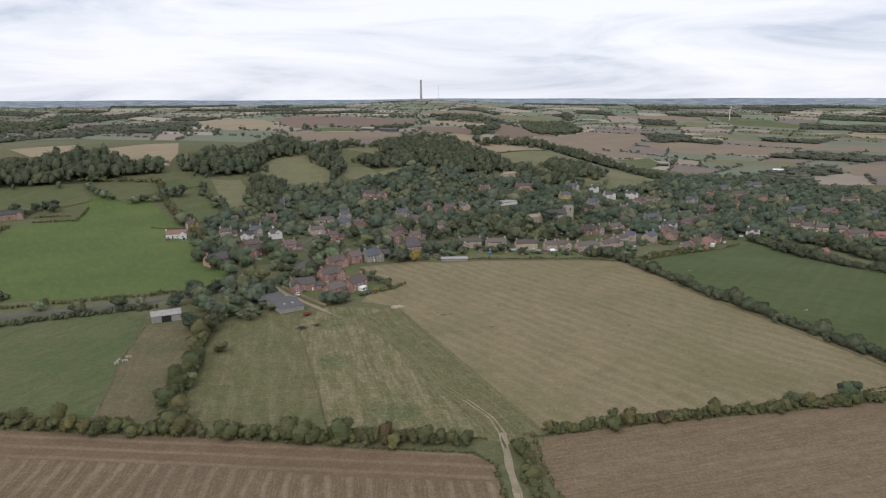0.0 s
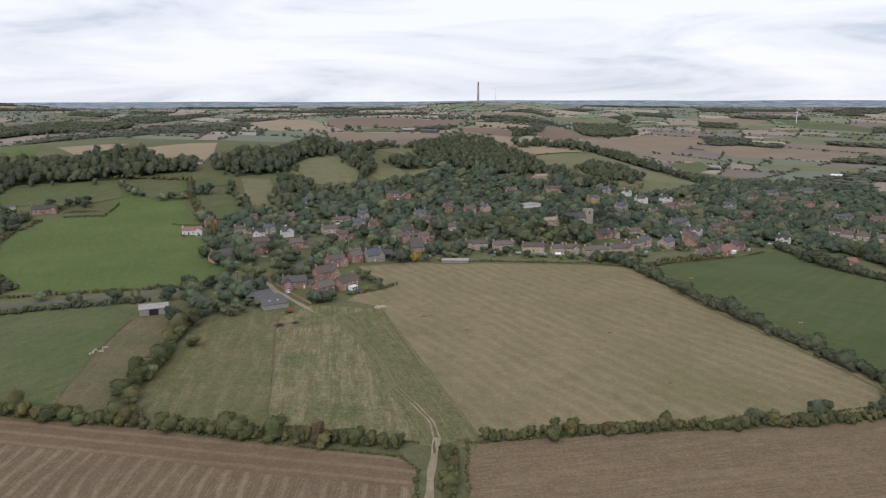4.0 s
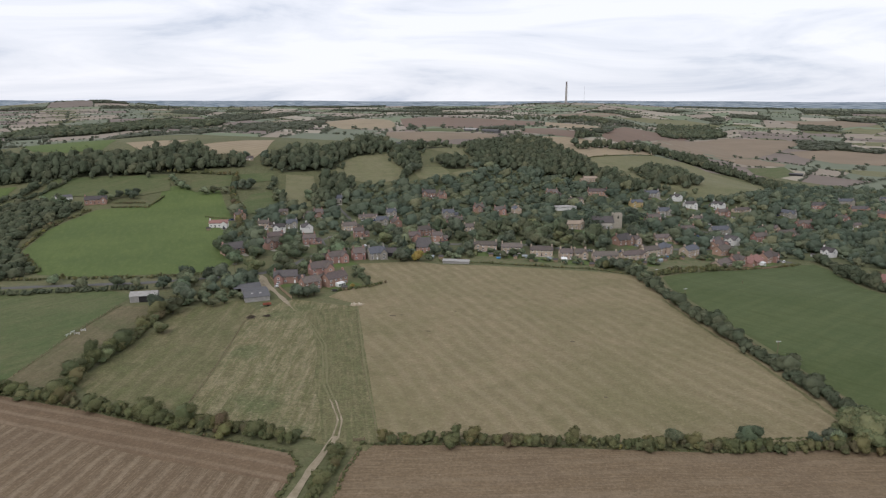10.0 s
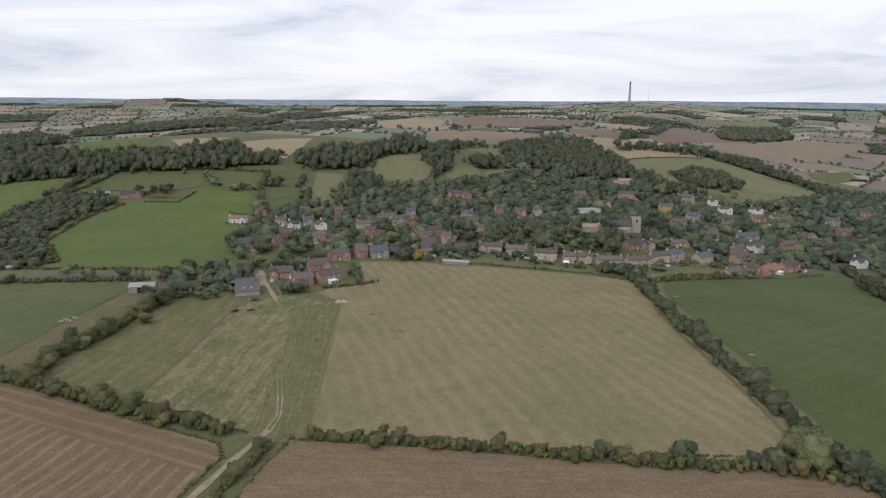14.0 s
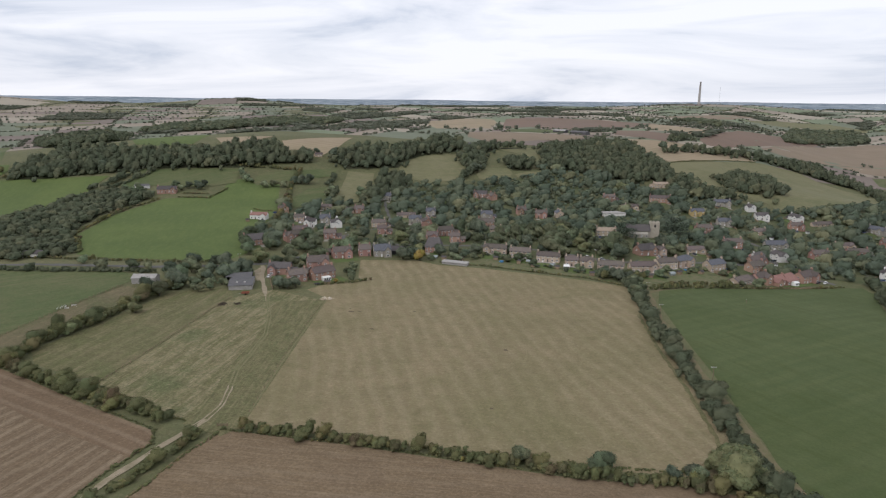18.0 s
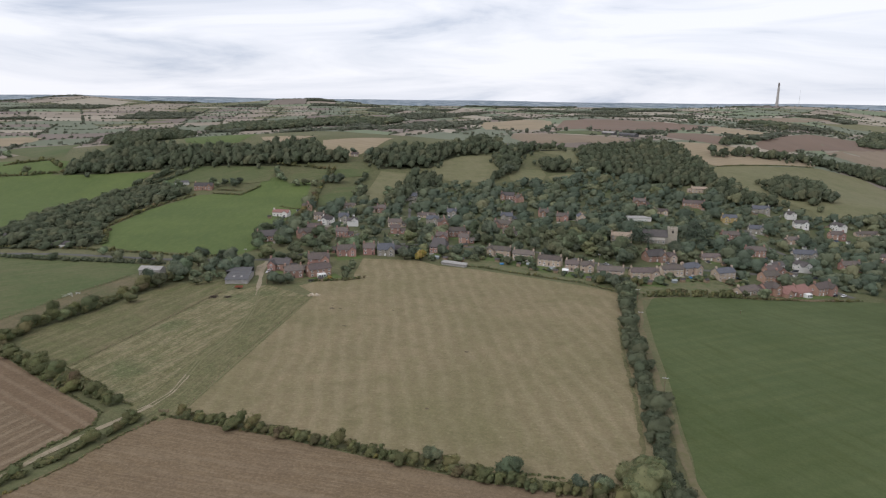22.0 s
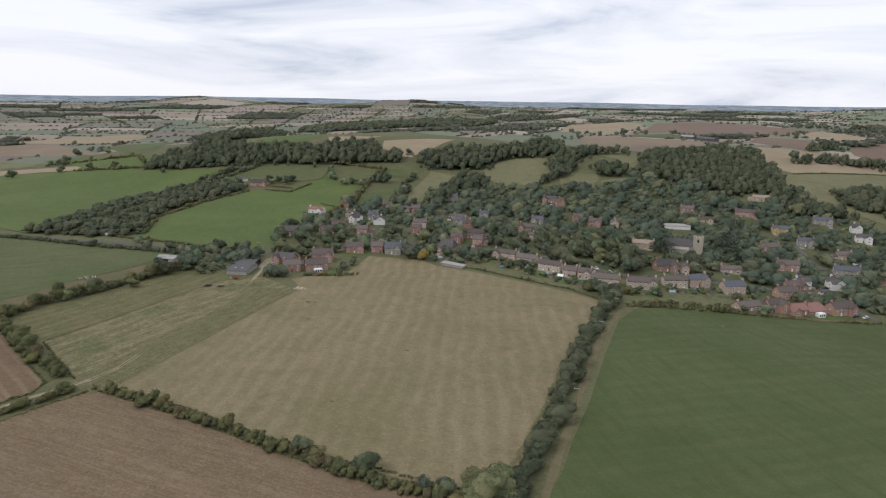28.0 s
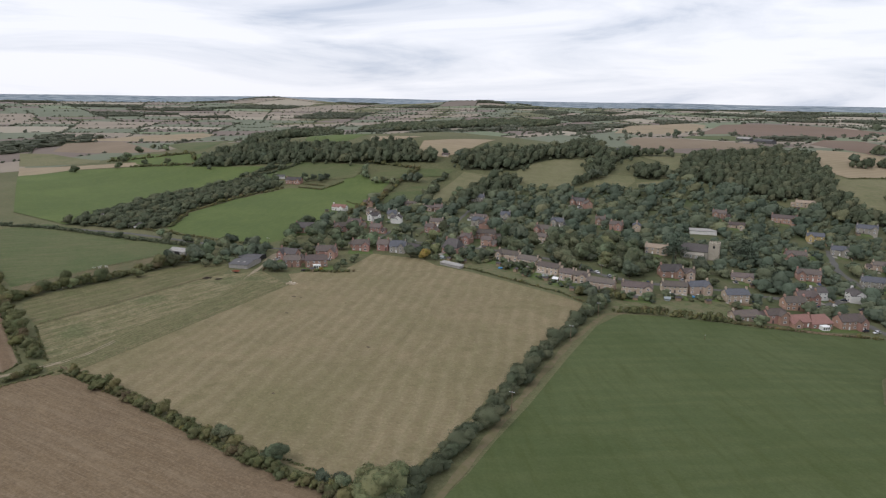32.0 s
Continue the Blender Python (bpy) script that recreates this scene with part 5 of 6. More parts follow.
drape("verge_track", [(35, 211), (-24, 350), (-46, 334), (-41, 323), (-29, 302), (-15, 275), (-5, 247), (5, 231), (13, 214), (15, 204), (33, 203)], M_DARKGRASS, 0.16, "rank dark green grass strip beside the track", "grass", solid=False)
for side in (-0.9, 0.9):
    ribbon("track_rut", [(25 + side, 150), (21.5 + side, 171), (20.5 + side, 188), (20 + side, 209), (17 + side, 221), (8 + side, 236)], 0.6, M_WORN, 0.22, "pale worn wheel rut of the farm track", "track", 0.22)
    ribbon("track_rut", [(8 + side, 236), (-1 + side, 250), (-8 + side, 267), (-18 + side, 289), (-34 + side, 312), (-58 + side, 340)], 0.7, M_RUT, 0.22, "faint wheel rut across the grass", "track")
ribbon("track_rut", [(20.8, 202), (20.5, 206), (20, 210)], 1.3, M_WORN, 0.20, "bare trodden earth of the gateway", "track", 0.3)
ribbon("track_surface", [(27, 120), (24.6, 150), (21.3, 171), (20.3, 188), (20.5, 200)], 1.9, M_WORN, 0.19, "pale worn earth of the farm track", "track", 0.25)
for pts, wd in (([(34, 212), (4, 281), (-24, 349)], 0.7), ([(-69, 308), (-58, 274), (-49, 245), (-41, 216)], 0.8)):
    ribbon("fence_strip", pts, wd, M_RUT, 0.2, "strip of pale dead grass under a field fence", "grass", 0.15)
M_HEADPATH = material("trodden_headland", (0.165, 0.135, 0.085), (0.12, 0.115, 0.055), scale=0.3, bump=0.04)
# dark rank-grass ribbon that also paints the hedge's shade on its west foot
ribbon("margin_grass", [(139, 401), (155.5, 353), (171.5, 312.5), (183.5, 278), (188, 262)], 1.7, M_DARKGRASS, 0.17, "rank grass strip, dark to stand in for shade at the hedge foot", "verge", 0.3)
ribbon("margin_path", [(144, 458), (138, 447), (151, 397.8), (168.3, 350.8), (184.2, 310), (196, 280), (203, 262), (216.5, 235)], 2.9, M_HEADPATH, 0.14, "bare brown headland beside the hedge", "path")
trail_r = np.random.default_rng(31)
for pts in ([(-30, 398), (0, 402), (40, 412), (80, 425), (118, 441)], [(112, 300), (100, 330), (88, 352), (76, 378), (66, 404)], [(118, 325), (106, 349), (94, 374), (82, 404)], [(90, 345), (78, 366), (60, 398)]):
    run = along(pts, 3.0)
    k = 0
    while k < len(run) - 3:
        stretch_ = int(trail_r.integers(3, 8))
        ribbon("sheep_trail", run[k:k + stretch_], 0.34, M_TRAIL, 0.2, "narrow trodden trail across the pasture", "path", 0.45)
        k += stretch_ + int(trail_r.integers(0, 3))

# ---- barns and sheds ----
def outbuilding(name, x, y, turn, w, d, eave, rise, wall, roof, label, door=None, skylights=0, open_front=False, category="barn", mono=False):
    ob = tagged(new(name), label, category)
    cx, cy = x - math.sin(radians(turn)) * d / 2, y + math.cos(radians(turn)) * d / 2
    FOOTPRINTS.append((cx, cy, max(w, d) * 0.5 + 1))
    ob.matrix_basis = pose(x, y, gz(cx, cy), 0, 0, turn)
    outline = [(0, -0.8), (d, -0.8), (d, eave + (rise if mono else 0)), (0, eave)] if mono else [(0, -0.8), (d, -0.8), (d, eave), (d / 2, eave + rise), (0, eave)]
    if open_front:
        bm = bmesh.new()
        prism(bm, [(d - 0.2, -0.8), (d, -0.8), (d, eave), (d - 0.2, eave)], -w / 2, w / 2)
        part("back_wall", bm, wall, ob)
        for s in (-1, 1):
            bm = bmesh.new()
            a, b = sorted((s * w / 2, s * (w / 2 - 0.2)))
            prism(bm, [(0, -0.8), (d - 0.21, -0.8), (d - 0.21, eave), (d / 2, eave + rise - 0.05), (0, eave)], a, b)
            part("side_wall", bm, wall, ob)
        for k in range(1, 4):
            bm = bmesh.new()
            box(bm, -w / 2 + k * w / 4 - 0.12, 0.05, -0.8, -w / 2 + k * w / 4 + 0.12, 0.3, eave)
            part("post", bm, M_TIMBER, ob)
    else:
        bm = bmesh.new()
        prism(bm, outline, -w / 2, w / 2)
        part("wall", bm, wall, ob)
    bm = bmesh.new()
    if mono:
        prism(bm, [(-0.4, eave - 0.06), (d + 0.4, eave + rise + 0.02), (d + 0.4, eave + rise + 0.2), (-0.4, eave + 0.12)], -w / 2 - 0.4, w / 2 + 0.4)
    else:
        roof_mesh(bm, -w / 2, w / 2, 0, d, eave, rise, thick=0.12)
    part("roof", bm, roof, ob)
    for k in range(skylights):
        sx = -w / 2 + (k + 1) * w / (skylights + 1)
        f = 0.25
        z = eave + rise * (2 * f if not mono else f) + (0.14 if not mono else 0.18)
        slope = math.degrees(math.atan2(rise, d / 2 if not mono else d))
        bm = bmesh.new()
        box(bm, -0.6, -0.9, 0, 0.6, 0.9, 0.06)
        s = part("skylight", bm, M_PALE_SHEET, ob, "pale translucent roof sheet")
        s.matrix_basis = pose(sx, d * f, z, slope, 0, 0)
    if door:
        bm = bmesh.new()
        box(bm, -door / 2, -0.1, 0, door / 2, 0.04, min(eave - 0.3, 3.2))
        part("door", bm, M_BLACKWOOD, ob, "wide dark barn door")
    return ob


drape("garden_ground", [(-10, 459), (-12, 470), (10, 492), (50, 500), (100, 498), (132, 505), (165, 540), (178, 530), (186, 500), (172, 488), (150, 468), (134, 458), (118, 456), (66, 461), (20, 461)], M_GARDEN, 0.06, "patchy green garden ground behind the cottages", "ground", solid=False)
M_BRUSH = material("dead_brushwood", (0.095, 0.075, 0.058), (0.06, 0.05, 0.04), scale=1.0)
outbuilding("barn", -80.5, 343.2, 35, 13.5, 20, 2.7, 1.3, M_PALE_SHEET, M_TIN, "pale walled farm barn with a shallow grey sheeted roof", None, 2)
outbuilding("barn", -95, 358.5, 35, 15, 12, 2.5, 1.0, M_BLACKWOOD, M_TIN, "low open-fronted grey barn behind the main barn", None, 0, True)
outbuilding("shed", -141, 327, 26, 14, 8, 3.6, 1.6, M_PALE_SHEET, M_PALE_SHEET, "pale sheeted field shed with a dark doorway", 4.5, 0, False, "shed")
outbuilding("shed", 8, 455, 4, 18, 4.0, 1.7, 0.5, M_PALE_SHEET, M_PALE_SHEET, "long low pale shed along the field edge", None, 0, False, "shed", True)
outbuilding("garage", -63, 386, 52, 9, 6, 2.4, 2.2, M_BRICK, M_TILE_BROWN, "low brick garage with a brown tiled roof", 2.4, 0, False, "garage")
outbuilding("garage", -44, 463, 20, 14, 8, 3.0, 2.6, M_BLACKWOOD, M_TILE_DARK, "dark boarded outbuilding with a tiled roof", 2.4, 0, False, "garage")
outbuilding("garage", -82, 440, 52, 6, 5, 2.4, 2.0, M_BRICK, M_TILE_BROWN, "small brick garage beside the house", 2.4, 0, False, "garage")
outbuilding("hall", 70, 702, 34, 22, 9, 3.2, 0.5, M_RENDER, M_PALE_SHEET, "low hall with a pale flat roof", None, 0, False, "hall", True)
outbuilding("farm_shed", -100, 1240, -20, 34, 12, 4, 2.2, M_TIN, M_TIN, "grey sheeted farm shed on the ridge", None, 0, False, "shed")
outbuilding("farm_shed", -140, 1262, -20, 26, 10, 4, 2.2, M_TIN, M_PALE_SHEET, "pale roofed farm shed on the ridge", None, 0, False, "shed")
outbuilding("farm_shed", 462, 1420, -20, 24, 10, 3.5, 1.5, M_BLACKWOOD, M_TIN, "dark farm shed with a grey sheeted roof", None, 0, False, "shed")
outbuilding("marquee", 637, 1280, -30, 18, 10, 3.0, 2.0, M_WHITE, M_WHITE, "white canvas marquee beside a field", None, 0, False, "marquee")
outbuilding("farm_shed", -400, 560, 60, 14, 8, 3.2, 1.6, M_RENDER, M_TIN, "pale farm shed beside the terrace", None, 0, False, "shed")
outbuilding("bungalow", -262, 340, 35, 12, 7, 2.6, 1.8, M_RENDER, M_TILE_DARK, "white bungalow among the lane trees", None, 0, False, "house")
outbuilding("bungalow", -330, 330, 35, 11, 7, 2.6, 1.8, M_RENDER, M_TILE_DARK, "white bungalow among the lane trees", None, 0, False, "house")


# ---- church ----
church = tagged(new("church"), "old grey stone church with a square battlemented tower", "church")
church.matrix_basis = pose(117, 621, gz(117, 621), 0, 0, 18)
church.scale = (1.2, 1.2, 1.12)
FOOTPRINTS.append((108, 616, 15))
bm = bmesh.new()
box(bm, -3, -3, -1, 3, 3, 11.0)
box(bm, -3.15, -3.15, 4.2, 3.15, 3.15, 4.5)
box(bm, -3.15, -3.15, 7.4, 3.15, 3.15, 7.7)
M_CREAM = material("pale_limestone", (0.43, 0.385, 0.31), (0.34, 0.305, 0.25), scale=0.7, bump=0.03, bump_scale=4)
tower = part("tower", bm, M_CREAM, church, "pale limestone square tower")
for side in range(4):
    for k in range(3):
        bm = bmesh.new()
        box(bm, -2.7 + k * 2.0, -3.12, 11.0, -1.3 + k * 2.0, -2.75, 11.9)
        merlon = part("merlon", bm, M_CREAM, tower)
        merlon.matrix_basis = pose(0, 0, 0, 0, 0, 90 * side)
    bm = bmesh.new()
    prism(bm, [(-0.6, 8.1), (0.6, 8.1), (0.6, 9.6), (0, 10.3), (-0.6, 9.6)], -3.06, -2.9, "y")
    lou = part("belfry_window", bm, M_BLACKWOOD, tower)
    lou.matrix_basis = pose(0, 0, 0, 0, 0, 90 * side)
bm = bmesh.new()
prism(bm, [(-4, -1), (4, -1), (4, 5.5), (0, 9.3), (-4, 5.5)], -19, -3.02)
part("nave", bm, M_GREYSTONE, church)
bm = bmesh.new()
roof_mesh(bm, -19, -3.3, -4, 4, 5.5, 3.9)
part("nave_roof", bm, M_TILE_DARK, church)
bm = bmesh.new()
prism(bm, [(-6.6, -1), (-4.02, -1), (-4.02, 4.6), (-6.6, 3.4)], -17, -5)
part("aisle", bm, M_GREYSTONE, church)
for k in range(4):
    window_part(church, -15.5 + k * 3.2, -6.6, 1.2, 1.1, 1.7, 0)

# ---- tall tower, lattice mast and wind turbine on the skyline ----
concrete = material("pale_concrete", (0.42, 0.40, 0.38), (0.34, 0.325, 0.31), scale=0.05)
tower_far = tagged(new("lift_tower"), "tall slender concrete tower on the skyline", "tower")
tower_far.matrix_basis = pose(-134, 4290, gz(-134, 4290))
bm = bmesh.new()
tube(bm, [(0, 0, -6), (0, 0, 45), (0, 0, 106)], 8.2, 5.4, 20)
part("shaft", bm, concrete, tower_far)
bm = bmesh.new()
tube(bm, [(0, 0, 106), (0, 0, 127)], 5.0, 4.4, 16)
part("top_drum", bm, material("dark_concrete", (0.24, 0.22, 0.21), scale=0.1), tower_far, "darker concrete upper drum")
bm = bmesh.new()
tube(bm, [(0, 0, 127), (0, 0, 129)], 5.6, 5.6, 16)
part("cap", bm, concrete, tower_far)
M_STEEL = material("galvanised_steel", (0.55, 0.56, 0.57), (0.48, 0.49, 0.5), scale=0.2, rough=0.5, metal=0.6)
mast = tagged(new("lattice_mast"), "thin steel radio mast on the skyline", "mast")
mast.matrix_basis = pose(-26, 4300, gz(-26, 4300))
for k in range(3):
    a = k * 2.094
    bm = bmesh.new()
    tube(bm, [(1.3 * math.cos(a), 1.3 * math.sin(a), -2), (0.5 * math.cos(a), 0.5 * math.sin(a), 98)], 0.35, 0.25, 5)
    part("leg", bm, M_STEEL, mast)
for k in range(12):
    bm = bmesh.new()
    r = 1.3 - 0.8 * k / 12
    tube(bm, [(r, 0, 4 + 7.6 * k), (-r * 0.5, r * 0.87, 11 + 7.6 * k)], 0.15, 0.15, 4)
    part("brace", bm, M_STEEL, mast)
turbine = tagged(new("wind_turbine"), "white wind turbine standing in a far field", "wind turbine")
turbine.matrix_basis = pose(1192, 2849, gz(1192, 2849), 0, 0, 25)
bm = bmesh.new()
tube(bm, [(0, 0, -3), (0, 0, 44)], 1.7, 1.1, 12)
part("tower", bm, M_WHITE, turbine)
bm = bmesh.new()
box(bm, -1.2, -2.2, 43.5, 1.2, 3, 46.2)
part("nacelle", bm, M_WHITE, turbine)
for k in range(3):
    bm = bmesh.new()
    tube(bm, [(0, -2.6, 45), (14 * math.sin(k * 2.094 + 0.15), -2.6, 45 + 14 * math.cos(k * 2.094 + 0.15)), (19 * math.sin(k * 2.094 + 0.15), -2.6, 45 + 19 * math.cos(k * 2.094 + 0.15))], 0.95, 0.2, 6)
    part("blade", bm, M_WHITE, turbine)

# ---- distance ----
# backdrop ring glows by itself: haze over far hills painted as blue-grey emission
M_HAZE = bpy.data.materials.new("glowing_haze_hills")
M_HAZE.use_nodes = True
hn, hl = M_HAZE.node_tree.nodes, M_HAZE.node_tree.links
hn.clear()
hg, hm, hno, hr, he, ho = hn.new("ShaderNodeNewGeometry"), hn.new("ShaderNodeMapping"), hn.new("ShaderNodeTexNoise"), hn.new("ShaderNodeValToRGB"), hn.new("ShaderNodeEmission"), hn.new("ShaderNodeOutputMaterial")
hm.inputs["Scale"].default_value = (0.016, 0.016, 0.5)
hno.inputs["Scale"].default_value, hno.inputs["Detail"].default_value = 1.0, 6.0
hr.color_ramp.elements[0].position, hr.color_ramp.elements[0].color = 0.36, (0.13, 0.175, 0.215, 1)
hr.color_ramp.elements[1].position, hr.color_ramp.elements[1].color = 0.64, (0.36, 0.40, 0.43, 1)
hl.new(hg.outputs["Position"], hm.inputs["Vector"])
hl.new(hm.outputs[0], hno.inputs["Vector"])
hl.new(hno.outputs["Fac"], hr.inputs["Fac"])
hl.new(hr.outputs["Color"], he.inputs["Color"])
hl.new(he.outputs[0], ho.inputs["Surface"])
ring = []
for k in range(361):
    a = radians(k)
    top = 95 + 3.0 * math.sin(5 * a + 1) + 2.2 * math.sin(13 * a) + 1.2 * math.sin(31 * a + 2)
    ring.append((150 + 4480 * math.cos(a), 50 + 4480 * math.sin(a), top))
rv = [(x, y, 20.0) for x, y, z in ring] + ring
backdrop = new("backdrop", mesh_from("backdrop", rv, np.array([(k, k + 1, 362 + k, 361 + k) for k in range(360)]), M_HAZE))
tagged(backdrop, "glowing backdrop of haze-blue low hills on the far horizon", "backdrop", kind="structure")

# ---- trees placed one by one ----
def grove(kind, spots, scale=1.0, group="", label=""):
    for x, y in spots:
        plant(kind, x, y, scale * float(rng.uniform(0.9, 1.12)), group, None, label)


grove("dark", [(-146, 352), (-142, 369), (-132, 378), (-124, 379), (-125, 315), (-117, 330)], 1.05, "trees beside the barn")
grove("oak", [(-128, 345), (-135, 360), (-113, 313), (-116, 350), (-112, 366)], 0.95, "trees beside the barn")
grove("willow", [(-112, 296), (-105, 268), (-101, 248), (-100, 285)], 0.62, "pale bushes along the paddock hedge")
grove("oak", [(-193, 341), (-216, 345), (-165, 353), (-176, 350)], 0.62, "trees along the lane")
grove("willow", [(-112, 400), (-120, 408)], 1.05, "willows by the road")
grove("oak", [(-137, 417), (-140, 446), (-178, 480), (-123, 470), (-150, 430), (-165, 450), (-130, 432)], 0.95, "trees by the road")
grove("dark", [(-62, 356), (-60, 361), (-66, 360), (-57, 357), (-55, 362)], 0.68, "dark trees beside the brick house")
grove("oak", [(-33, 390)], 0.7, "tree at the garden edge")
grove("gold", [(-19, 456)], 1.0)
grove("dark", [(-27, 458), (-30, 452), (-24, 462)], 0.85, "dark trees beside the golden tree")
grove("oak", [(129, 231), (154, 236.5)], 0.56, "rounded bushes standing in the field hedge")
grove("dark", [(174, 241), (180, 243.5)], 0.62, "dark bushes at the hedge corner")
grove("oak", [(57, 1150)], 1.5, "lone tree in the stubble field")
grove("willow", [(187, 250), (193.5, 253), (190, 256), (192, 247)], 1.0, "pale willows at the hedge corner")
grove("oak", [(202, 246), (209, 239), (216, 229), (181, 243)], 0.62, "bushy trees at the hedge corner")
grove("cedar", [(98, 600), (137, 632), (128, 642), (90, 616)], 1.05, "cedars in the churchyard")
grove("tall", [(8, 546), (18, 556), (28, 562), (35, 560), (45, 566), (52, 569), (62, 566), (73, 566), (14, 566), (40, 575), (26, 574)], 0.95, "tall trees behind the cottages")
grove("dark", [(112, 470), (117, 465), (123, 470), (107, 473), (127, 463)], 0.72, "dark evergreen trees at the garden corner")
grove("oak", [(130, 453), (134, 446), (127, 458), (131, 440)], 0.62, "bushy trees where the hedges meet")
grove("gold", [(-39, 381)], 0.42, "", "small yellow-green garden bush")
grove("small", [(188, 500), (198, 507)], 1.0, "small trees beside the bungalow")
grove("oak", [(-416, 551), (-400, 555), (-389, 548), (-396, 543), (-408, 560), (-358, 572), (-372, 578)], 0.68, "trees round the farm terrace")
grove("dark", [(-355, 580), (-350, 587), (-340, 581), (-345, 592)], 0.85, "dark trees beside the farm terrace")
grove("oak", [(-287, 620), (-281, 627), (-272, 633), (-310, 625), (-327, 635), (-343, 649), (-334, 640), (-318, 628)], 0.7, "trees along the paddock hedge")
grove("oak", [(-220, 648), (-216, 632), (-188, 676), (-187, 662), (-190, 654), (-196, 668)], 0.75, "trees beside the mown strip")
grove("dark", [(-300, 776), (-318, 760), (-296, 764), (-284, 770)], 0.9, "trees beside the hillside house")
grove("dark", [(57, 1147)], 1.35, "", "lone dark tree standing in the stubble")
grove("dark", [(-128, 821), (-124, 826), (224, 933), (-252, 1254)], 1.15, "parkland trees on the hill")
grove("tall", [(-152, 850), (60, 800)], 1.2, "parkland trees on the hill")
grove("willow", [(50, 836), (56, 832)], 1.35, "bright pale trees below the wood")
grove("dark", [(-265, 655), (-258, 659), (-271, 650)], 1.0, "dark round trees in the paddocks")
grove("oak", [(214, 880), (240, 860), (268, 890), (255, 872)], 0.9, "trees at the meadow edge")
grove("oak", [(-690, 470), (-670, 500), (-640, 520), (-720, 420), (-800, 520), (-760, 500), (-860, 560), (-900, 600), (-820, 590)], 1.0, "hedgerow trees in the western fields")
grove("dark", [(-505, 598), (-600, 560), (-580, 565)], 1.2, "trees at the wood edge")

grove("dark", [(-100, 372), (-104, 366), (-109, 372), (-112, 382), (-106, 358), (-112, 350), (-119, 360)], 0.8, "scrubby trees behind the barn")
grove("small", [(-96, 335), (-101, 339), (-105, 331), (-110, 337), (-92, 345), (-98, 347), (-104, 346), (-113, 327), (-99, 329)], 0.95, "scrubby bushes beside the barn")
grove("oak", [(-96, 395), (-88, 402), (-84, 412), (-86, 424), (-102, 418), (-110, 428), (-104, 440), (-82, 428), (-84, 448), (-90, 455), (-78, 456), (-66, 462), (-106, 455), (-112, 444)], 0.85, "trees along the village road")
grove("dark", [(-50, 470), (-58, 472), (-70, 470), (-36, 472), (-12, 474), (-4, 480), (-30, 486), (-8, 492), (6, 478), (10, 486)], 0.8, "trees behind the field-side houses")
grove("small", [(-86, 396), (-92, 388), (-78, 398), (-84, 386), (-40, 400), (-46, 404), (-45, 412), (-52, 420), (0, 470), (14, 476), (6, 466), (-36, 458), (-12, 460)], 0.9, "small trees around the brick houses")

# ---- gardens ----
M_LAWN = material("garden_lawn", (0.10, 0.135, 0.045), (0.085, 0.115, 0.04), scale=0.3)
M_PATIO = material("pale_paving", (0.34, 0.31, 0.27), (0.28, 0.26, 0.23), scale=0.8)
M_FENCE = material("fence_timber", (0.34, 0.255, 0.17), (0.27, 0.20, 0.135), scale=1.0, stretch_by=(1, 1, 0.2))
M_BLUE = material("blue_cover", (0.06, 0.22, 0.42), (0.05, 0.18, 0.36), scale=1.0, rough=0.5)


def plot(x, y, turn, u0, v0, u1, v1):
    c, s = math.cos(radians(turn)), math.sin(radians(turn))
    return [(x + u * c - v * s, y + u * s + v * c) for u, v in ((u0, v0), (u1, v0), (u1, v1), (u0, v1))]


def fence(points, label, high=1.5):
    """A close-boarded fence: posts and panels."""
    ob = tagged(new("garden_fence"), label, "fence")
    pts = along(points, 2.4)
    for p, q in zip(pts, pts[1:]):
        a, b = Vector((*p, gz(*p))), Vector((*q, gz(*q)))
        turn = math.degrees(math.atan2(b.y - a.y, b.x - a.x))
        ln_ = round((b - a).length, 1)
        po = new("post", shared_mesh(("post", high), M_TIMBER, lambda bm: box(bm, -0.06, -0.06, -0.5, 0.06, 0.06, high + 0.1)))
        po.parent, po.matrix_basis = ob, Matrix.Translation(a)
        pa = new("panel", shared_mesh(("panel", ln_, high), M_FENCE, lambda bm: box(bm, 0.07, -0.025, 0.05, ln_ - 0.07, 0.025, high)))
        pa.parent, pa.matrix_basis = ob, pose(a.x, a.y, a.z, 0, 0, turn)
    return ob


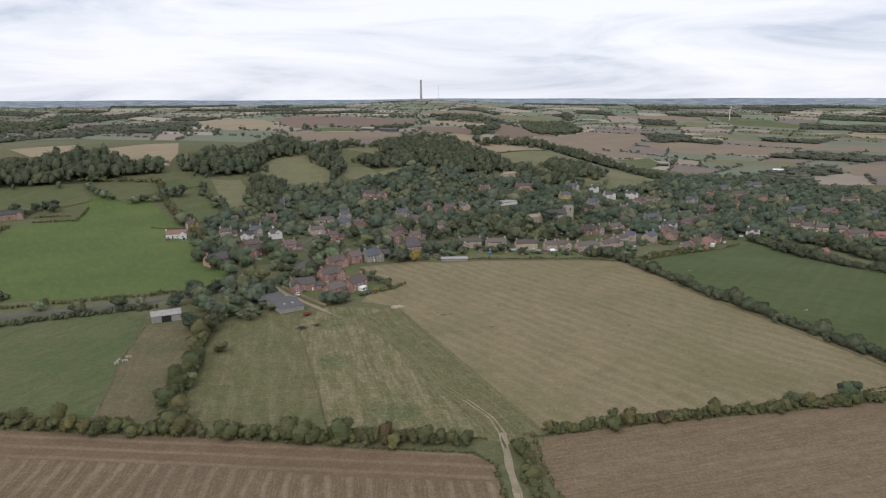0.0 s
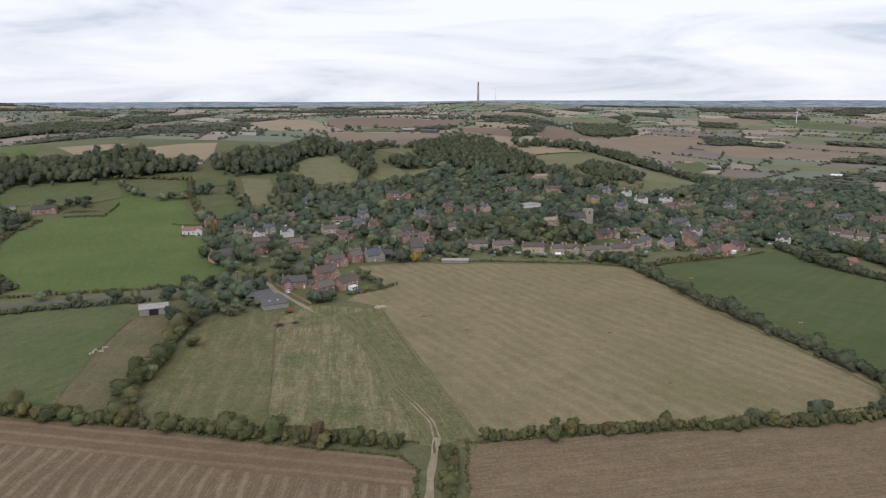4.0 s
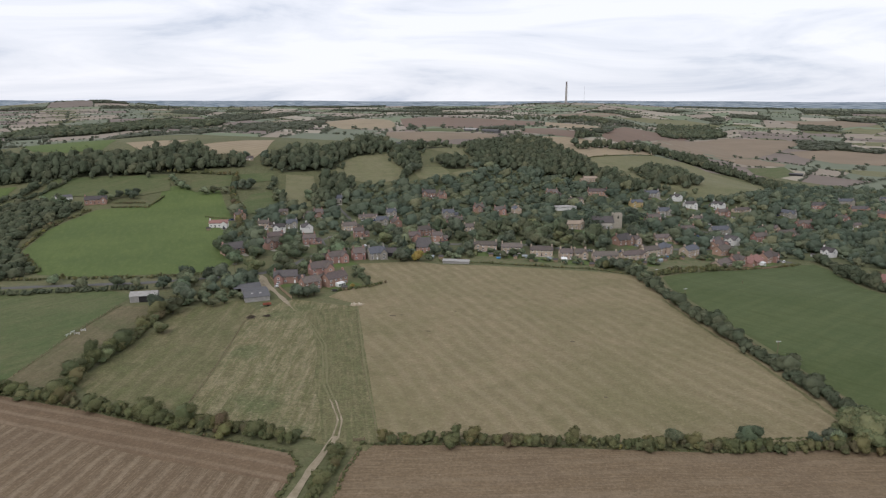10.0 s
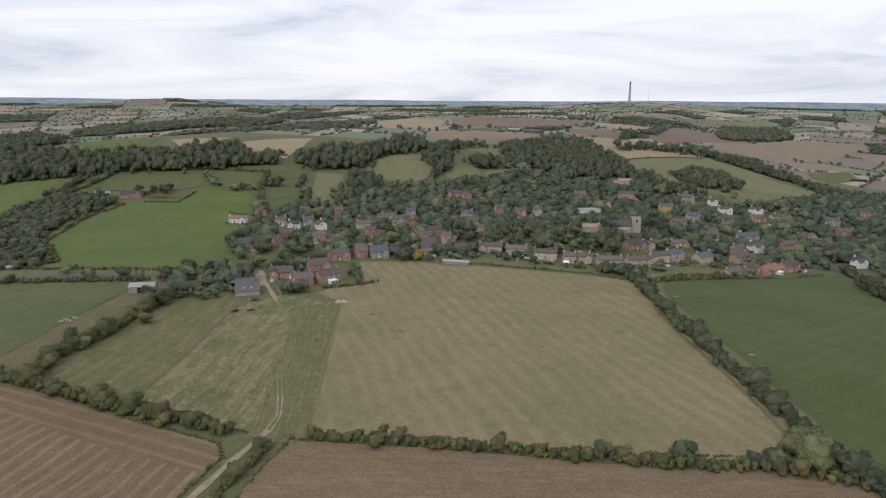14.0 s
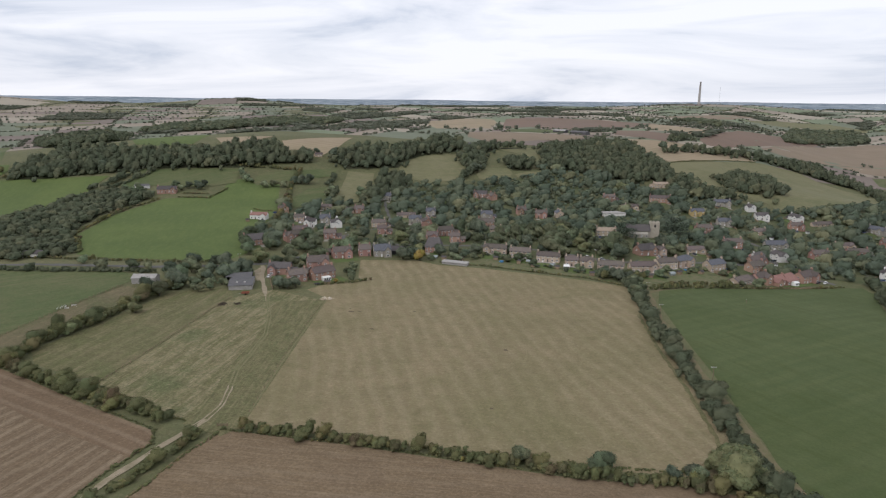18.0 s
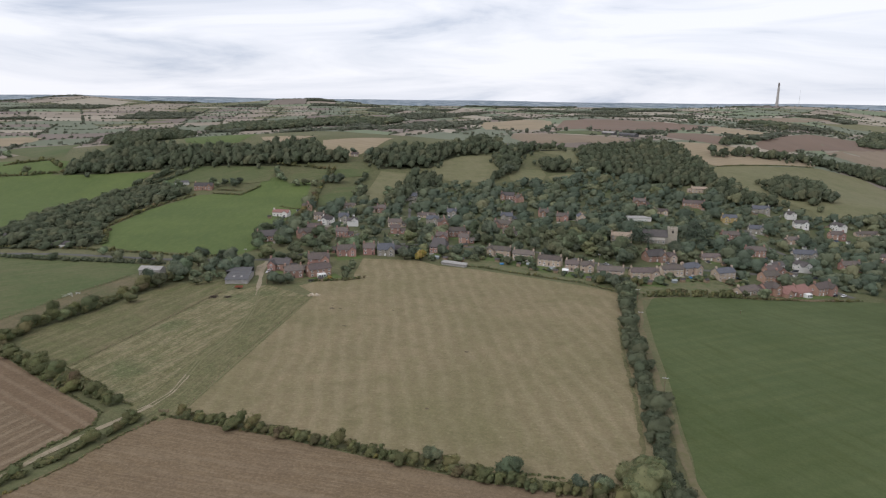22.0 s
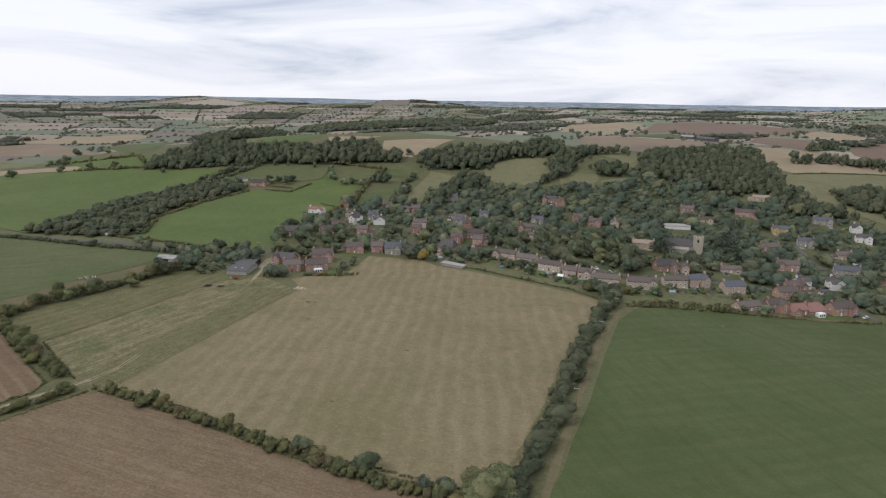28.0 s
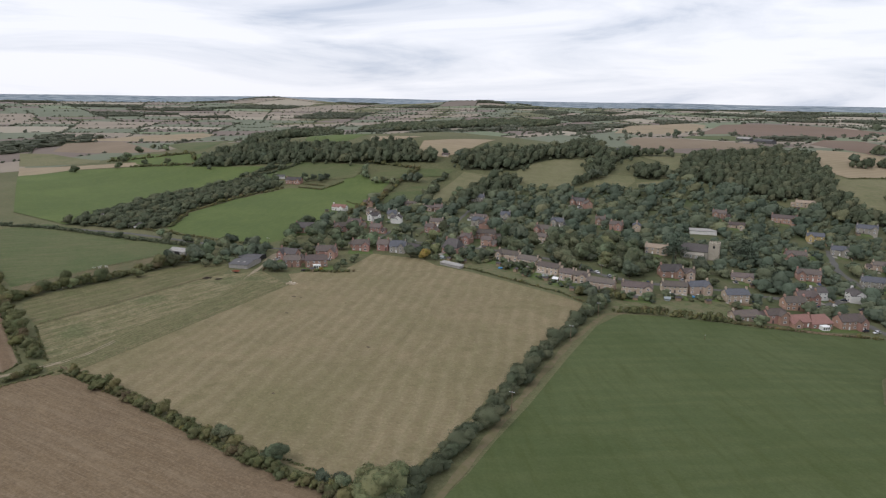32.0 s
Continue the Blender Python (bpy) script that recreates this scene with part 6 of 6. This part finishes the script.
M_VILLAGE = material("village_gardens", (0.074, 0.088, 0.040), (0.108, 0.104, 0.056), scale=0.09, bump=0.1, stains=[(0.05, 0.5, 0.62, (0.060, 0.080, 0.032), 0.8), (0.3, 0.6, 0.7, (0.17, 0.15, 0.105), 0.5)])
drape("village_ground", VILLAGE, M_VILLAGE, 0.04, "patchwork of green gardens between the village houses", "ground", solid=False)
garden_r = np.random.default_rng(77)
FRONT_ROW = HOUSES[6:16]
for style, x, y, turn, w, d, wing, hip in FRONT_ROW:
    deep = 17 if x < 135 else 13
    drape("garden_lawn", plot(x, y, turn, -w / 2 + 0.6, -deep, w / 2 - 0.6, -3.5), M_LAWN, 0.13, "small mown back garden lawn", "lawn", solid=False)
    drape("patio", plot(x, y, turn, -w / 2 + 0.3, -3.4, w / 2 - 0.3, -0.1), M_PATIO, 0.13, "pale paved patio behind a cottage", "patio", solid=False)
    c, s = math.cos(radians(turn)), math.sin(radians(turn))
    u = -w / 2
    fence([(x + u * c + 3 * s, y + u * s - 3 * c), (x + u * c + deep * s, y + u * s - deep * c)], "brown timber garden fence between plots", 1.4)
    for k in range(int(w / 1.6) + 7):
        u, v = garden_r.uniform(-w / 2, w / 2), -garden_r.uniform(5, deep)
        if garden_r.random() < 0.6:
            u = math.copysign(w / 2 - 0.5, u)
        px, py = x + u * c - v * s, y + u * s + v * c
        plant("shrub" if garden_r.random() < 0.75 else "small", px, py, float(garden_r.uniform(0.5, 1.0)), "garden shrubs behind the cottages")
SHED_AT = [(28, 482, 15), (47, 480, 100), (58, 474, 12), (74, 476, 10), (99, 470, 15), (116, 472, 20), (134, 484, 30), (150, 506, 45), (163, 518, 55), (-5, 466, 10), (-42, 376, 20), (8, 470, 95)]
for x, y, turn in SHED_AT:
    outbuilding("garden_shed", x, y, turn, 3.0, 2.4, 1.9, 0.6, M_FENCE, M_TILE_DARK, "small timber garden shed", None, 0, False, "shed")
hedge([(-4, 458), (24, 461), (66, 461), (100, 461), (120, 455)], 1.6, 1.3, 501, "ragged low hedge behind the cottage gardens", 0.5, 0.5, 0.12, 1.4)
hedge([(-44, 374), (-36, 381), (-29, 388), (-24, 396)], 3.0, 2.0, 502, "clipped garden hedge by the pasture", 0.5, 0.2, 0.0, 1.4)
hedge([(140, 462), (158, 480), (176, 492), (186, 497)], 3.4, 3.0, 503, "dark clipped hedge at the garden ends", 0.5, 0.2, 0.05, 1.4)
hedge([(106, 466), (118, 474), (130, 478)], 4.5, 5.0, 504, "dark evergreen screen by the gardens", 0.5, 0.3, 0.1, 1.4)
fence([(-97, 390), (-84, 374), (-72, 360.5), (-64, 352)], "pale timber fence beside the barn drive", 1.7)
fence([(200, 506), (222, 526), (240, 546)], "low timber fence behind the new houses", 1.1)
fence([(170, 530), (182, 540)], "timber fence of a terrace garden", 1.6)


def post_and_wire(points, label):
    """A stock fence: leaning timber posts and two strands of wire."""
    ob = tagged(new("stock_fence"), label, "fence")
    pts = along(points, 3.2)
    for k, (x, y) in enumerate(pts):
        bm = bmesh.new()
        tube(bm, [(x, y, gz(x, y) - 0.3), (x + 0.05 * math.sin(k * 2.1), y, gz(x, y) + 1.25)], 0.09, 0.08, 6)
        part("post", bm, M_TIMBER, ob)
    for high in (0.6, 1.1):
        bm = bmesh.new()
        tube(bm, [(x, y, gz(x, y) + high) for x, y in pts], 0.02, 0.02, 4)
        part("wire", bm, M_TIMBER, ob)


post_and_wire([(-74, 328), (-69, 308), (-58, 274), (-49, 245), (-41, 217)], "weathered post and wire fence across the paddock")
post_and_wire([(-149, 318), (-142, 280), (-133, 250), (-126, 226)], "weathered post and wire fence beside the bare paddock")
for line in ([(-74.6, 329), (-69.6, 308), (-58.6, 274), (-49.6, 245), (-41, 215)], [(-149, 320), (-142, 280), (-133, 250), (-126, 224)]):
    ribbon("fence_grass", line, 0.55, M_DARKGRASS, 0.2, "uncut dark grass under a stock fence", "verge", 0.3)
for (x, y, tu, u0, v0, u1, v1), m, lb in ((((-50, 388, 66, -12, -12, 8, -0.3)), M_LAWN, "mown lawn behind the brick house"), ((-73, 438, 52, -8, -14, 10, -0.3), M_LAWN, "mown lawn before the brick house"), ((172, 537, 50, -8, -3, 8, -0.2), M_PATIO, "pale terrace before the stone house"),
                                          ((219, 538, 57, -18, -5, 22, -0.3), M_LAWN, "narrow lawn behind the new houses"), ((-95, 700, 20, -20, -10, 20, 10), M_LAWN, "walled green lawn in the village"), ((150, 700, 30, -12, -10, 12, 12), M_LAWN, "green lawn in the village")):
    drape("garden_lawn" if m is M_LAWN else "patio", plot(x, y, tu, u0, v0, u1, v1), m, 0.14, lb, "lawn" if m is M_LAWN else "patio", solid=False)


# ---- small things ----
def pole(x, y, high=8.0, turn=0):
    ob = tagged(new("utility_pole"), "weathered wooden utility pole with a crossarm", "utility pole", "utility poles along the hedge")
    ob.matrix_basis = pose(x, y, gz(x, y), 0, 0, turn)
    bm = bmesh.new()
    tube(bm, [(0, 0, -1), (0, 0, high)], 0.17, 0.12, 8)
    part("pole", bm, M_TIMBER, ob)
    bm = bmesh.new()
    box(bm, -1.1, -0.17, high - 0.7, 1.1, -0.05, high - 0.55)
    arm = part("crossarm", bm, M_STEEL, ob)
    for k in (-1, 0, 1):
        bm = bmesh.new()
        tube(bm, [(k * 0.95, -0.11, high - 0.55), (k * 0.95, -0.11, high - 0.25)], 0.09, 0.06, 6)
        part("insulator", bm, M_WHITE, arm)
    return ob


for x, y, tu in ((150.5, 398, 20), (180.6, 320, 20), (138, 440, 20), (14, 520, 10), (92, 512, 10), (-95, 480, 40), (-120, 388, 40)):
    pole(x, y, 8.5, tu)

rubble = material("pale_rubble", (0.52, 0.46, 0.36), (0.42, 0.36, 0.28), scale=0.8, bump=0.05)
drape("bare_patch", [(-28.5, 348.5), (-26, 347), (-21.5, 349.5), (-21, 353), (-24, 354), (-28, 352)], material("bare_sand", (0.33, 0.27, 0.19), (0.27, 0.225, 0.15), scale=0.4), 0.24, "bare sandy patch in the pasture", "ground", solid=False)
heap = tagged(new("rubble_heap"), "pale heap of rubble and sand on the pasture", "heap")
heap.matrix_basis = pose(-25, 351, gz(-25, 351) + 0.1)
hr_ = np.random.default_rng(5)
for k in range(16):
    bm = bmesh.new()
    bmesh.ops.create_icosphere(bm, subdivisions=1, radius=float(hr_.uniform(0.3, 0.8)))
    for v in bm.verts:
        v.co *= 1 + float(hr_.uniform(-0.25, 0.25))
    o = part("stone", bm, rubble, heap)
    o.matrix_basis = pose(float(hr_.normal(0, 1.5)), float(hr_.normal(0, 0.9)), 0.25, float(hr_.uniform(0, 90)), 0, float(hr_.uniform(0, 180)))
M_MUD = material("dark_mud", (0.095, 0.074, 0.05), (0.13, 0.105, 0.065), scale=0.8)
for k, (x, y, r) in enumerate([(0, 337, 1.8), (4, 339, 1.0), (-3, 341, 0.8), (24, 318, 1.2), (93, 320, 1.3), (30, 352, 1.0), (108, 262, 0.9)]):
    drape("bare_patch", [(x + r * math.cos(a * 0.785) * (1 + 0.3 * math.sin(3 * a + k)), y + 0.7 * r * math.sin(a * 0.785)) for a in range(8)], M_MUD, 0.22, "dark muddy patch in the grass", "ground", solid=False)


def car(x, y, turn, paint, label):
    ob = tagged(new("car"), label, "car", "parked cars in the village")
    ob.matrix_basis = pose(x, y, gz(x, y) + 0.18, 0, 0, turn)
    bm = bmesh.new()
    prism(bm, [(-2.1, 0.35), (-2.05, 0.75), (-1.5, 0.9), (1.9, 0.95), (2.1, 0.7), (2.1, 0.35)], -0.85, 0.85, "y")
    body = part("body", bm, paint, ob)
    bm = bmesh.new()
    prism(bm, [(-1.1, 0.9), (-0.5, 1.42), (1.2, 1.42), (1.75, 0.92)], -0.74, 0.74, "y")
    part("cabin", bm, M_GLASS, ob, "dark glazed cabin")
    bm = bmesh.new()
    prism(bm, [(-0.5, 1.42), (-0.4, 1.48), (1.1, 1.48), (1.2, 1.42)], -0.72, 0.72, "y")
    part("roof_panel", bm, paint, ob)
    for wx in (-1.3, 1.35):
        for wy in (-0.78, 0.78):
            bm = bmesh.new()
            tube(bm, [(wx, wy - 0.1, 0.3), (wx, wy + 0.1, 0.3)], 0.32, 0.32, 10)
            part("wheel", bm, M_BLACKWOOD, ob)
    return ob


PAINTS = [material("silver_paint", (0.5, 0.5, 0.52), rough=0.3, metal=0.5), material("white_car_paint", (0.75, 0.75, 0.75), rough=0.3), material("dark_car_paint", (0.04, 0.045, 0.055), rough=0.25), material("blue_car_paint", (0.05, 0.09, 0.2), rough=0.25)]
WORDS = ["silver parked car beside the village road", "white parked car beside the village road", "dark parked car beside the village road", "blue parked car beside the village road"]
for k, (x, y, tu) in enumerate([(50, 527, 0), (56, 528, 170), (66, 525, 165), (78, 520, 155), (85, 518, 150), (96, 516, 160), (120, 522, 30), (235, 557, 60), (240, 560, 65), (167, 599, 50), (156, 716, 40), (-90, 462, 80), (-70, 489, 30), (-60, 401, 40), (178, 549, 50), (222, 600, 20)]):
    car(x, y, tu, PAINTS[(k * 3 + 1) % 4], WORDS[(k * 3 + 1) % 4])

stump = tagged(new("marker_post"), "weathered timber post standing in the green field", "post")
stump.matrix_basis = pose(191, 454, gz(191, 454))
bm = bmesh.new()
tube(bm, [(0, 0, -0.5), (0, 0, 2.2)], 0.14, 0.11, 8)
part("shaft", bm, M_TIMBER, stump)
bm = bmesh.new()
tube(bm, [(0, 0, 2.2), (0, 0, 2.3)], 0.16, 0.16, 8)
part("cap", bm, M_STEEL, stump)


def brush_pile(x, y, size, seed):
    """A heap of dead branches by the barn."""
    ob = tagged(new("brush_pile"), "dark heap of dead branches in the paddock", "heap", "heaps near the barn")
    ob.matrix_basis = pose(x, y, gz(x, y) + 0.05)
    rnd = np.random.default_rng(seed)
    for k in range(34):
        bm = bmesh.new()
        a, reach, lift = rnd.uniform(0, 6.28), rnd.uniform(0.3, 1.0) * size, rnd.uniform(0.1, 0.75) * size * 0.5
        c = rnd.normal(0, 0.3 * size, 2)
        tube(bm, [(c[0] - math.cos(a) * reach, c[1] - math.sin(a) * reach, 0.05), (c[0], c[1], lift), (c[0] + math.cos(a) * reach, c[1] + math.sin(a) * reach, 0.1)], 0.10, 0.03, 4)
        part("branch", bm, M_BRUSH, ob)


def hurdle(x, y, turn):
    ob = tagged(new("field_hurdle"), "white painted timber hurdle in the paddock", "hurdle", "white hurdles in the paddock")
    ob.matrix_basis = pose(x, y, gz(x, y) + 0.1, 0, 0, turn)
    for k in range(3):
        bm = bmesh.new()
        box(bm, -1.2, -0.03, 0.35 + 0.35 * k, 1.2, 0.03, 0.43 + 0.35 * k)
        part("rail", bm, M_WHITE, ob)
    for u in (-1.1, 1.1):
        bm = bmesh.new()
        box(bm, u - 0.05, 0.035, -0.2, u + 0.05, 0.12, 1.2)
        part("post", bm, M_WHITE, ob)


for x, y, tu in ((-140.5, 271.5, 75), (-141.2, 275, 80), (-138, 274, 20), (-138.5, 278.5, 35)):
    hurdle(x, y, tu)
brush_pile(-70, 316.5, 3.0, 3)
brush_pile(-63.5, 321, 2.0, 4)
yard_r = np.random.default_rng(23)
M_DRIVE = material("pale_gravel", (0.30, 0.275, 0.235), (0.23, 0.21, 0.18), scale=0.5, bump=0.03)
for i, (style, x, y, turn, w, d, wing, hip) in enumerate(HOUSES[16:]):
    if math.dist((x, y), (150, 80)) > 900 or x < -230 or (x > 180 and y < 560):
        continue
    side = 1 if yard_r.random() < 0.5 else -1
    u = side * (w / 2 - 2.2)
    drape("drive", plot(x, y, turn, u - 1.8, -8.5, u + 1.8, -2.8 if wing else -0.3), M_DRIVE, 0.17, "pale gravel drive before a village house", "drive", solid=False)
    drape("garden_lawn", plot(x, y, turn, -side * w * 0.05 - w * 0.3, -9.0, -side * w * 0.05 + w * 0.28, -3.0), M_LAWN, 0.15, "small front lawn of a village house", "lawn", solid=False)
    c, s = math.cos(radians(turn)), math.sin(radians(turn))
    if yard_r.random() < 0.42:
        k = int(yard_r.integers(4))
        car(x + u * c + 6 * s, y + u * s - 6 * c, turn + 90, PAINTS[k], WORDS[k].replace("beside the village road", "on a gravel drive"))
    if yard_r.random() < 0.4:
        v = -side * (w / 2 + 1.0)
        fence([(x + v * c + 0.5 * s, y + v * s - 0.5 * c), (x + v * c + 9.5 * s, y + v * s - 9.5 * c)], "timber fence between village gardens", 1.4)
    if yard_r.random() < 0.4:
        v, b = -side * (w / 2 - 1.5), -yard_r.uniform(9.5, 12.5)
        outbuilding("garden_shed", x + v * c - b * s, y + v * s + b * c, turn + 15, 3.0, 2.4, 1.9, 0.6, M_FENCE if yard_r.random() < 0.6 else M_WHITE, M_TILE_DARK, "small garden shed beside a village house", None, 0, False, "shed")

gazebo = tagged(new("summerhouse"), "white open-fronted summerhouse in a garden", "summerhouse")
gazebo.matrix_basis = pose(80, 478, gz(80, 478), 0, 0, 14)
bm = bmesh.new()
roof_mesh(bm, -1.8, 1.8, 0, 3, 2.2, 1.0, 0.2, 0.08)
part("roof", bm, M_WHITE, gazebo)
for u, v in ((-1.7, 0.1), (1.7, 0.1), (-1.7, 2.9), (1.7, 2.9)):
    bm = bmesh.new()
    box(bm, u - 0.08, v - 0.08, -0.2, u + 0.08, v + 0.08, 2.2)
    part("post", bm, M_WHITE, gazebo)
bm = bmesh.new()
box(bm, -1.62, 2.85, 0, 1.62, 2.95, 2.2)
part("back_panel", bm, M_TIMBER, gazebo)
for x, y in ((152, 522), (34, 478)):
    pool = tagged(new("garden_pool"), "blue covered garden paddling pool", "pool")
    pool.matrix_basis = pose(x, y, gz(x, y) + 0.1)
    bm = bmesh.new()
    tube(bm, [(0, 0, 0), (0, 0, 0.7)], 1.6, 1.6, 16)
    part("cover", bm, M_BLUE, pool)
trampoline = tagged(new("trampoline"), "round dark garden trampoline", "trampoline")
trampoline.matrix_basis = pose(-47, 373, gz(-47, 373))
bm = bmesh.new()
tube(bm, [(0, 0, 0.7), (0, 0, 0.8)], 1.9, 1.9, 18)
part("mat", bm, M_BLACKWOOD, trampoline)
for k in range(6):
    bm = bmesh.new()
    tube(bm, [(1.8 * math.cos(k * 1.047), 1.8 * math.sin(k * 1.047), -0.1), (1.8 * math.cos(k * 1.047), 1.8 * math.sin(k * 1.047), 0.7)], 0.05, 0.05, 5)
    part("leg", bm, M_STEEL, trampoline)
M_RUST = material("rusty_red_paint", (0.28, 0.085, 0.05), (0.20, 0.09, 0.06), scale=1.0, rough=0.6)


def trailer(x, y, turn):
    ob = tagged(new("farm_trailer"), "old rusty red farm trailer parked by the barn", "trailer", "old machinery by the barn")
    ob.matrix_basis = pose(x, y, gz(x, y) + 0.12, 0, 0, turn)
    bm = bmesh.new()
    prism(bm, [(-1.1, 0.8), (1.1, 0.8), (1.2, 1.5), (1.08, 1.5), (1.0, 0.92), (-1.0, 0.92), (-1.08, 1.5), (-1.2, 1.5)], -2.2, 2.2)
    part("bed", bm, M_RUST, ob)
    bm = bmesh.new()
    box(bm, -3.6, -0.08, 0.6, -2.2, 0.08, 0.75)
    part("drawbar", bm, M_STEEL, ob)
    for s in (-1, 1):
        bm = bmesh.new()
        tube(bm, [(0.4, s * 1.25 - 0.12, 0.45), (0.4, s * 1.25 + 0.12, 0.45)], 0.45, 0.45, 12)
        part("wheel", bm, M_BLACKWOOD, ob)


trailer(-71.5, 337, 30)

# ---- field fence of posts ----
def post_line(points, label, gap=5.0, high=1.1):
    ob = tagged(new("field_fence"), label, "fence")
    for x, y in along(points, gap):
        po = new("post", shared_mesh(("field_post", high), M_TIMBER, lambda bm: box(bm, -0.07, -0.07, -0.4, 0.07, 0.07, high)))
        po.parent, po.matrix_basis = ob, Matrix.Translation((x, y, gz(x, y)))
    pts = along(points, 8.0)
    for zz in (0.5, 1.0):
        bm = bmesh.new()
        tube(bm, [(x, y, gz(x, y) + zz) for x, y in pts], 0.008, 0.008, 4)
        part("wire", bm, M_TIMBER, ob)


post_line([(34, 212), (4, 278), (-24, 347)], "line of wooden posts and wire along the pasture")
post_line([(-41, 216), (-49, 245), (-58, 274), (-69, 308), (-74, 326)], "line of wooden posts and wire across the paddock")
post_line([(-40, 345), (-32, 341), (-24, 348)], "line of wooden posts and wire below the garden")
post_line([(-137, 268), (-145, 300), (-150, 316)], "line of wooden posts and wire round the bare paddock")

# ---- gate, greenhouses and garden things ----
gate = tagged(new("field_gate"), "grey timber five-bar field gate by the track", "gate")
gate.matrix_basis = pose(27, 208, gz(27, 208), 0, 0, 25)
for u in (0.0, 3.6):
    bm = bmesh.new()
    box(bm, u - 0.1, -0.1, -0.5, u + 0.1, 0.1, 1.5)
    part("gate_post", bm, M_TIMBER, gate)
for k in range(5):
    bm = bmesh.new()
    box(bm, 0.1, -0.03, 0.2 + 0.24 * k, 3.5, 0.03, 0.3 + 0.24 * k)
    part("bar", bm, M_TIMBER, gate)
M_CLEAR = material("greenhouse_glass", (0.30, 0.33, 0.33), (0.24, 0.27, 0.27), scale=1.0, rough=0.15, spec=0.6)
for x, y, tu in ((36, 483, 10), (52, 483, 12), (112, 474, 20), (146, 500, 40), (-12, 466, 5), (70, 480, 12)):
    outbuilding("greenhouse", x, y, tu, 3.2, 2.2, 1.5, 0.7, M_CLEAR, M_CLEAR, "small glazed garden greenhouse", None, 0, False, "greenhouse")


def garden_table(x, y, turn):
    ob = tagged(new("garden_table"), "white round garden table on a patio", "table", "garden tables behind the cottages")
    ob.matrix_basis = pose(x, y, gz(x, y) + 0.14, 0, 0, turn)
    bm = bmesh.new()
    tube(bm, [(0, 0, 0.68), (0, 0, 0.73)], 0.7, 0.7, 14)
    part("tabletop", bm, M_WHITE, ob)
    bm = bmesh.new()
    tube(bm, [(0, 0, 0), (0, 0, 0.68)], 0.07, 0.05, 6)
    part("leg", bm, M_WHITE, ob)


for style, x, y, turn, w, d, wing, hip in FRONT_ROW:
    c, s = math.cos(radians(turn)), math.sin(radians(turn))
    for u, v in ((-w * 0.2, -2.2), (w * 0.28, -2.6)):
        garden_table(x + u * c - v * s, y + u * s + v * c, 0)

# ---- ragged field edges ----
for k, line in enumerate(([(-330, 225), (-190, 217), (-73, 207), (-31, 201), (10, 197)], [(10, 196), (16, 190), (18, 170), (23, 145)], [(31, 207), (77, 218), (147, 230), (179, 240)], [(31, 204), (31, 190), (34, 170), (35, 140)],
                          [(-40, 214), (-8, 209), (14, 206)], [(34, 212), (68, 221), (133, 233), (184, 249)])):
    hedge(line, 1.5, 0.6, 520 + k, "ragged rank grass and low scrub along the field edge", 0.42, 0.5, 0.04, 1.5)

# ---- village trees ----
taken = np.array(FOOTPRINTS + [(x, y, 5.0) for x, y in road_pts])
NO_TREES = [[(-240, 562), (-220, 566), (-192, 534), (-203, 512), (-242, 545)]] + [poly for name, poly, *_ in NEAR] + [poly for name, poly, *_ in FAR]
spots_v = scatter(VILLAGE, 10.6, rng)
spots_v = spots_v[outside_all(NO_TREES, spots_v)]
dist = np.hypot(spots_v[:, None, 0] - taken[None, :, 0], spots_v[:, None, 1] - taken[None, :, 1]) - taken[None, :, 2]
spots_v = spots_v[dist.min(1) > 1.5]
order = np.argsort(np.hypot(spots_v[:, 0] - 60, (spots_v[:, 1] - 430)))
rest = []
FP = np.array(FOOTPRINTS)
count = 0
for i in order:
    x, y = spots_v[i]
    toward = np.array([150 - FP[:, 0], 80 - FP[:, 1]])
    toward = toward / np.hypot(*toward)
    rel = np.array([x - FP[:, 0], y - FP[:, 1]])
    ahead, aside = (rel * toward).sum(0), np.abs(rel[0] * toward[1] - rel[1] * toward[0])
    before = ((ahead > 0) & (ahead < FP[:, 2] + 22) & (aside < FP[:, 2] + 1)).any()
    if before and rng.random() < 0.9:
        if count < 130 and rng.random() < 0.5:
            plant("shrub", x, y, float(rng.uniform(0.7, 1.2)), "garden shrubs in the village")
        continue
    if count < 130:
        kind = rng.choice(["oak", "dark", "tall", "small", "willow", "conifer"], p=[0.34, 0.22, 0.05, 0.28, 0.06, 0.05])
        plant(str(kind), x, y, float(rng.choice([rng.uniform(0.55, 0.9), rng.uniform(0.9, 1.4)], p=[0.6, 0.4])), "trees among the village houses")
        count += 1
    else:
        k = rng.uniform(0.35, 1.05) if rng.random() < 0.8 else rng.uniform(1.05, 1.7)
        rest.append((x, y, 10.5 * k, 8.0 * k * rng.uniform(0.8, 1.25)))
near_by = [q for q in rest if math.dist(q[:2], (150, 80)) < 720]
leafy_stuff("village_trees", near_by, M_VILLAGE_LEAF, "green deciduous trees crowding between the village houses", "trees", 303, 0.9, 0.5, 6)
leafy_stuff("village_trees", [q for q in rest if q not in near_by], M_VILLAGE_LEAF, "green trees at the far side of the village", "trees", 304, 1.4, 0.5, 5)

# parts of a tree kind that was never planted
for kind, trees in TREE_KINDS.items():
    for k, t in enumerate(trees):
        if (kind, k) not in USED:
            for o in (*t.children, t):
                bpy.data.objects.remove(o)
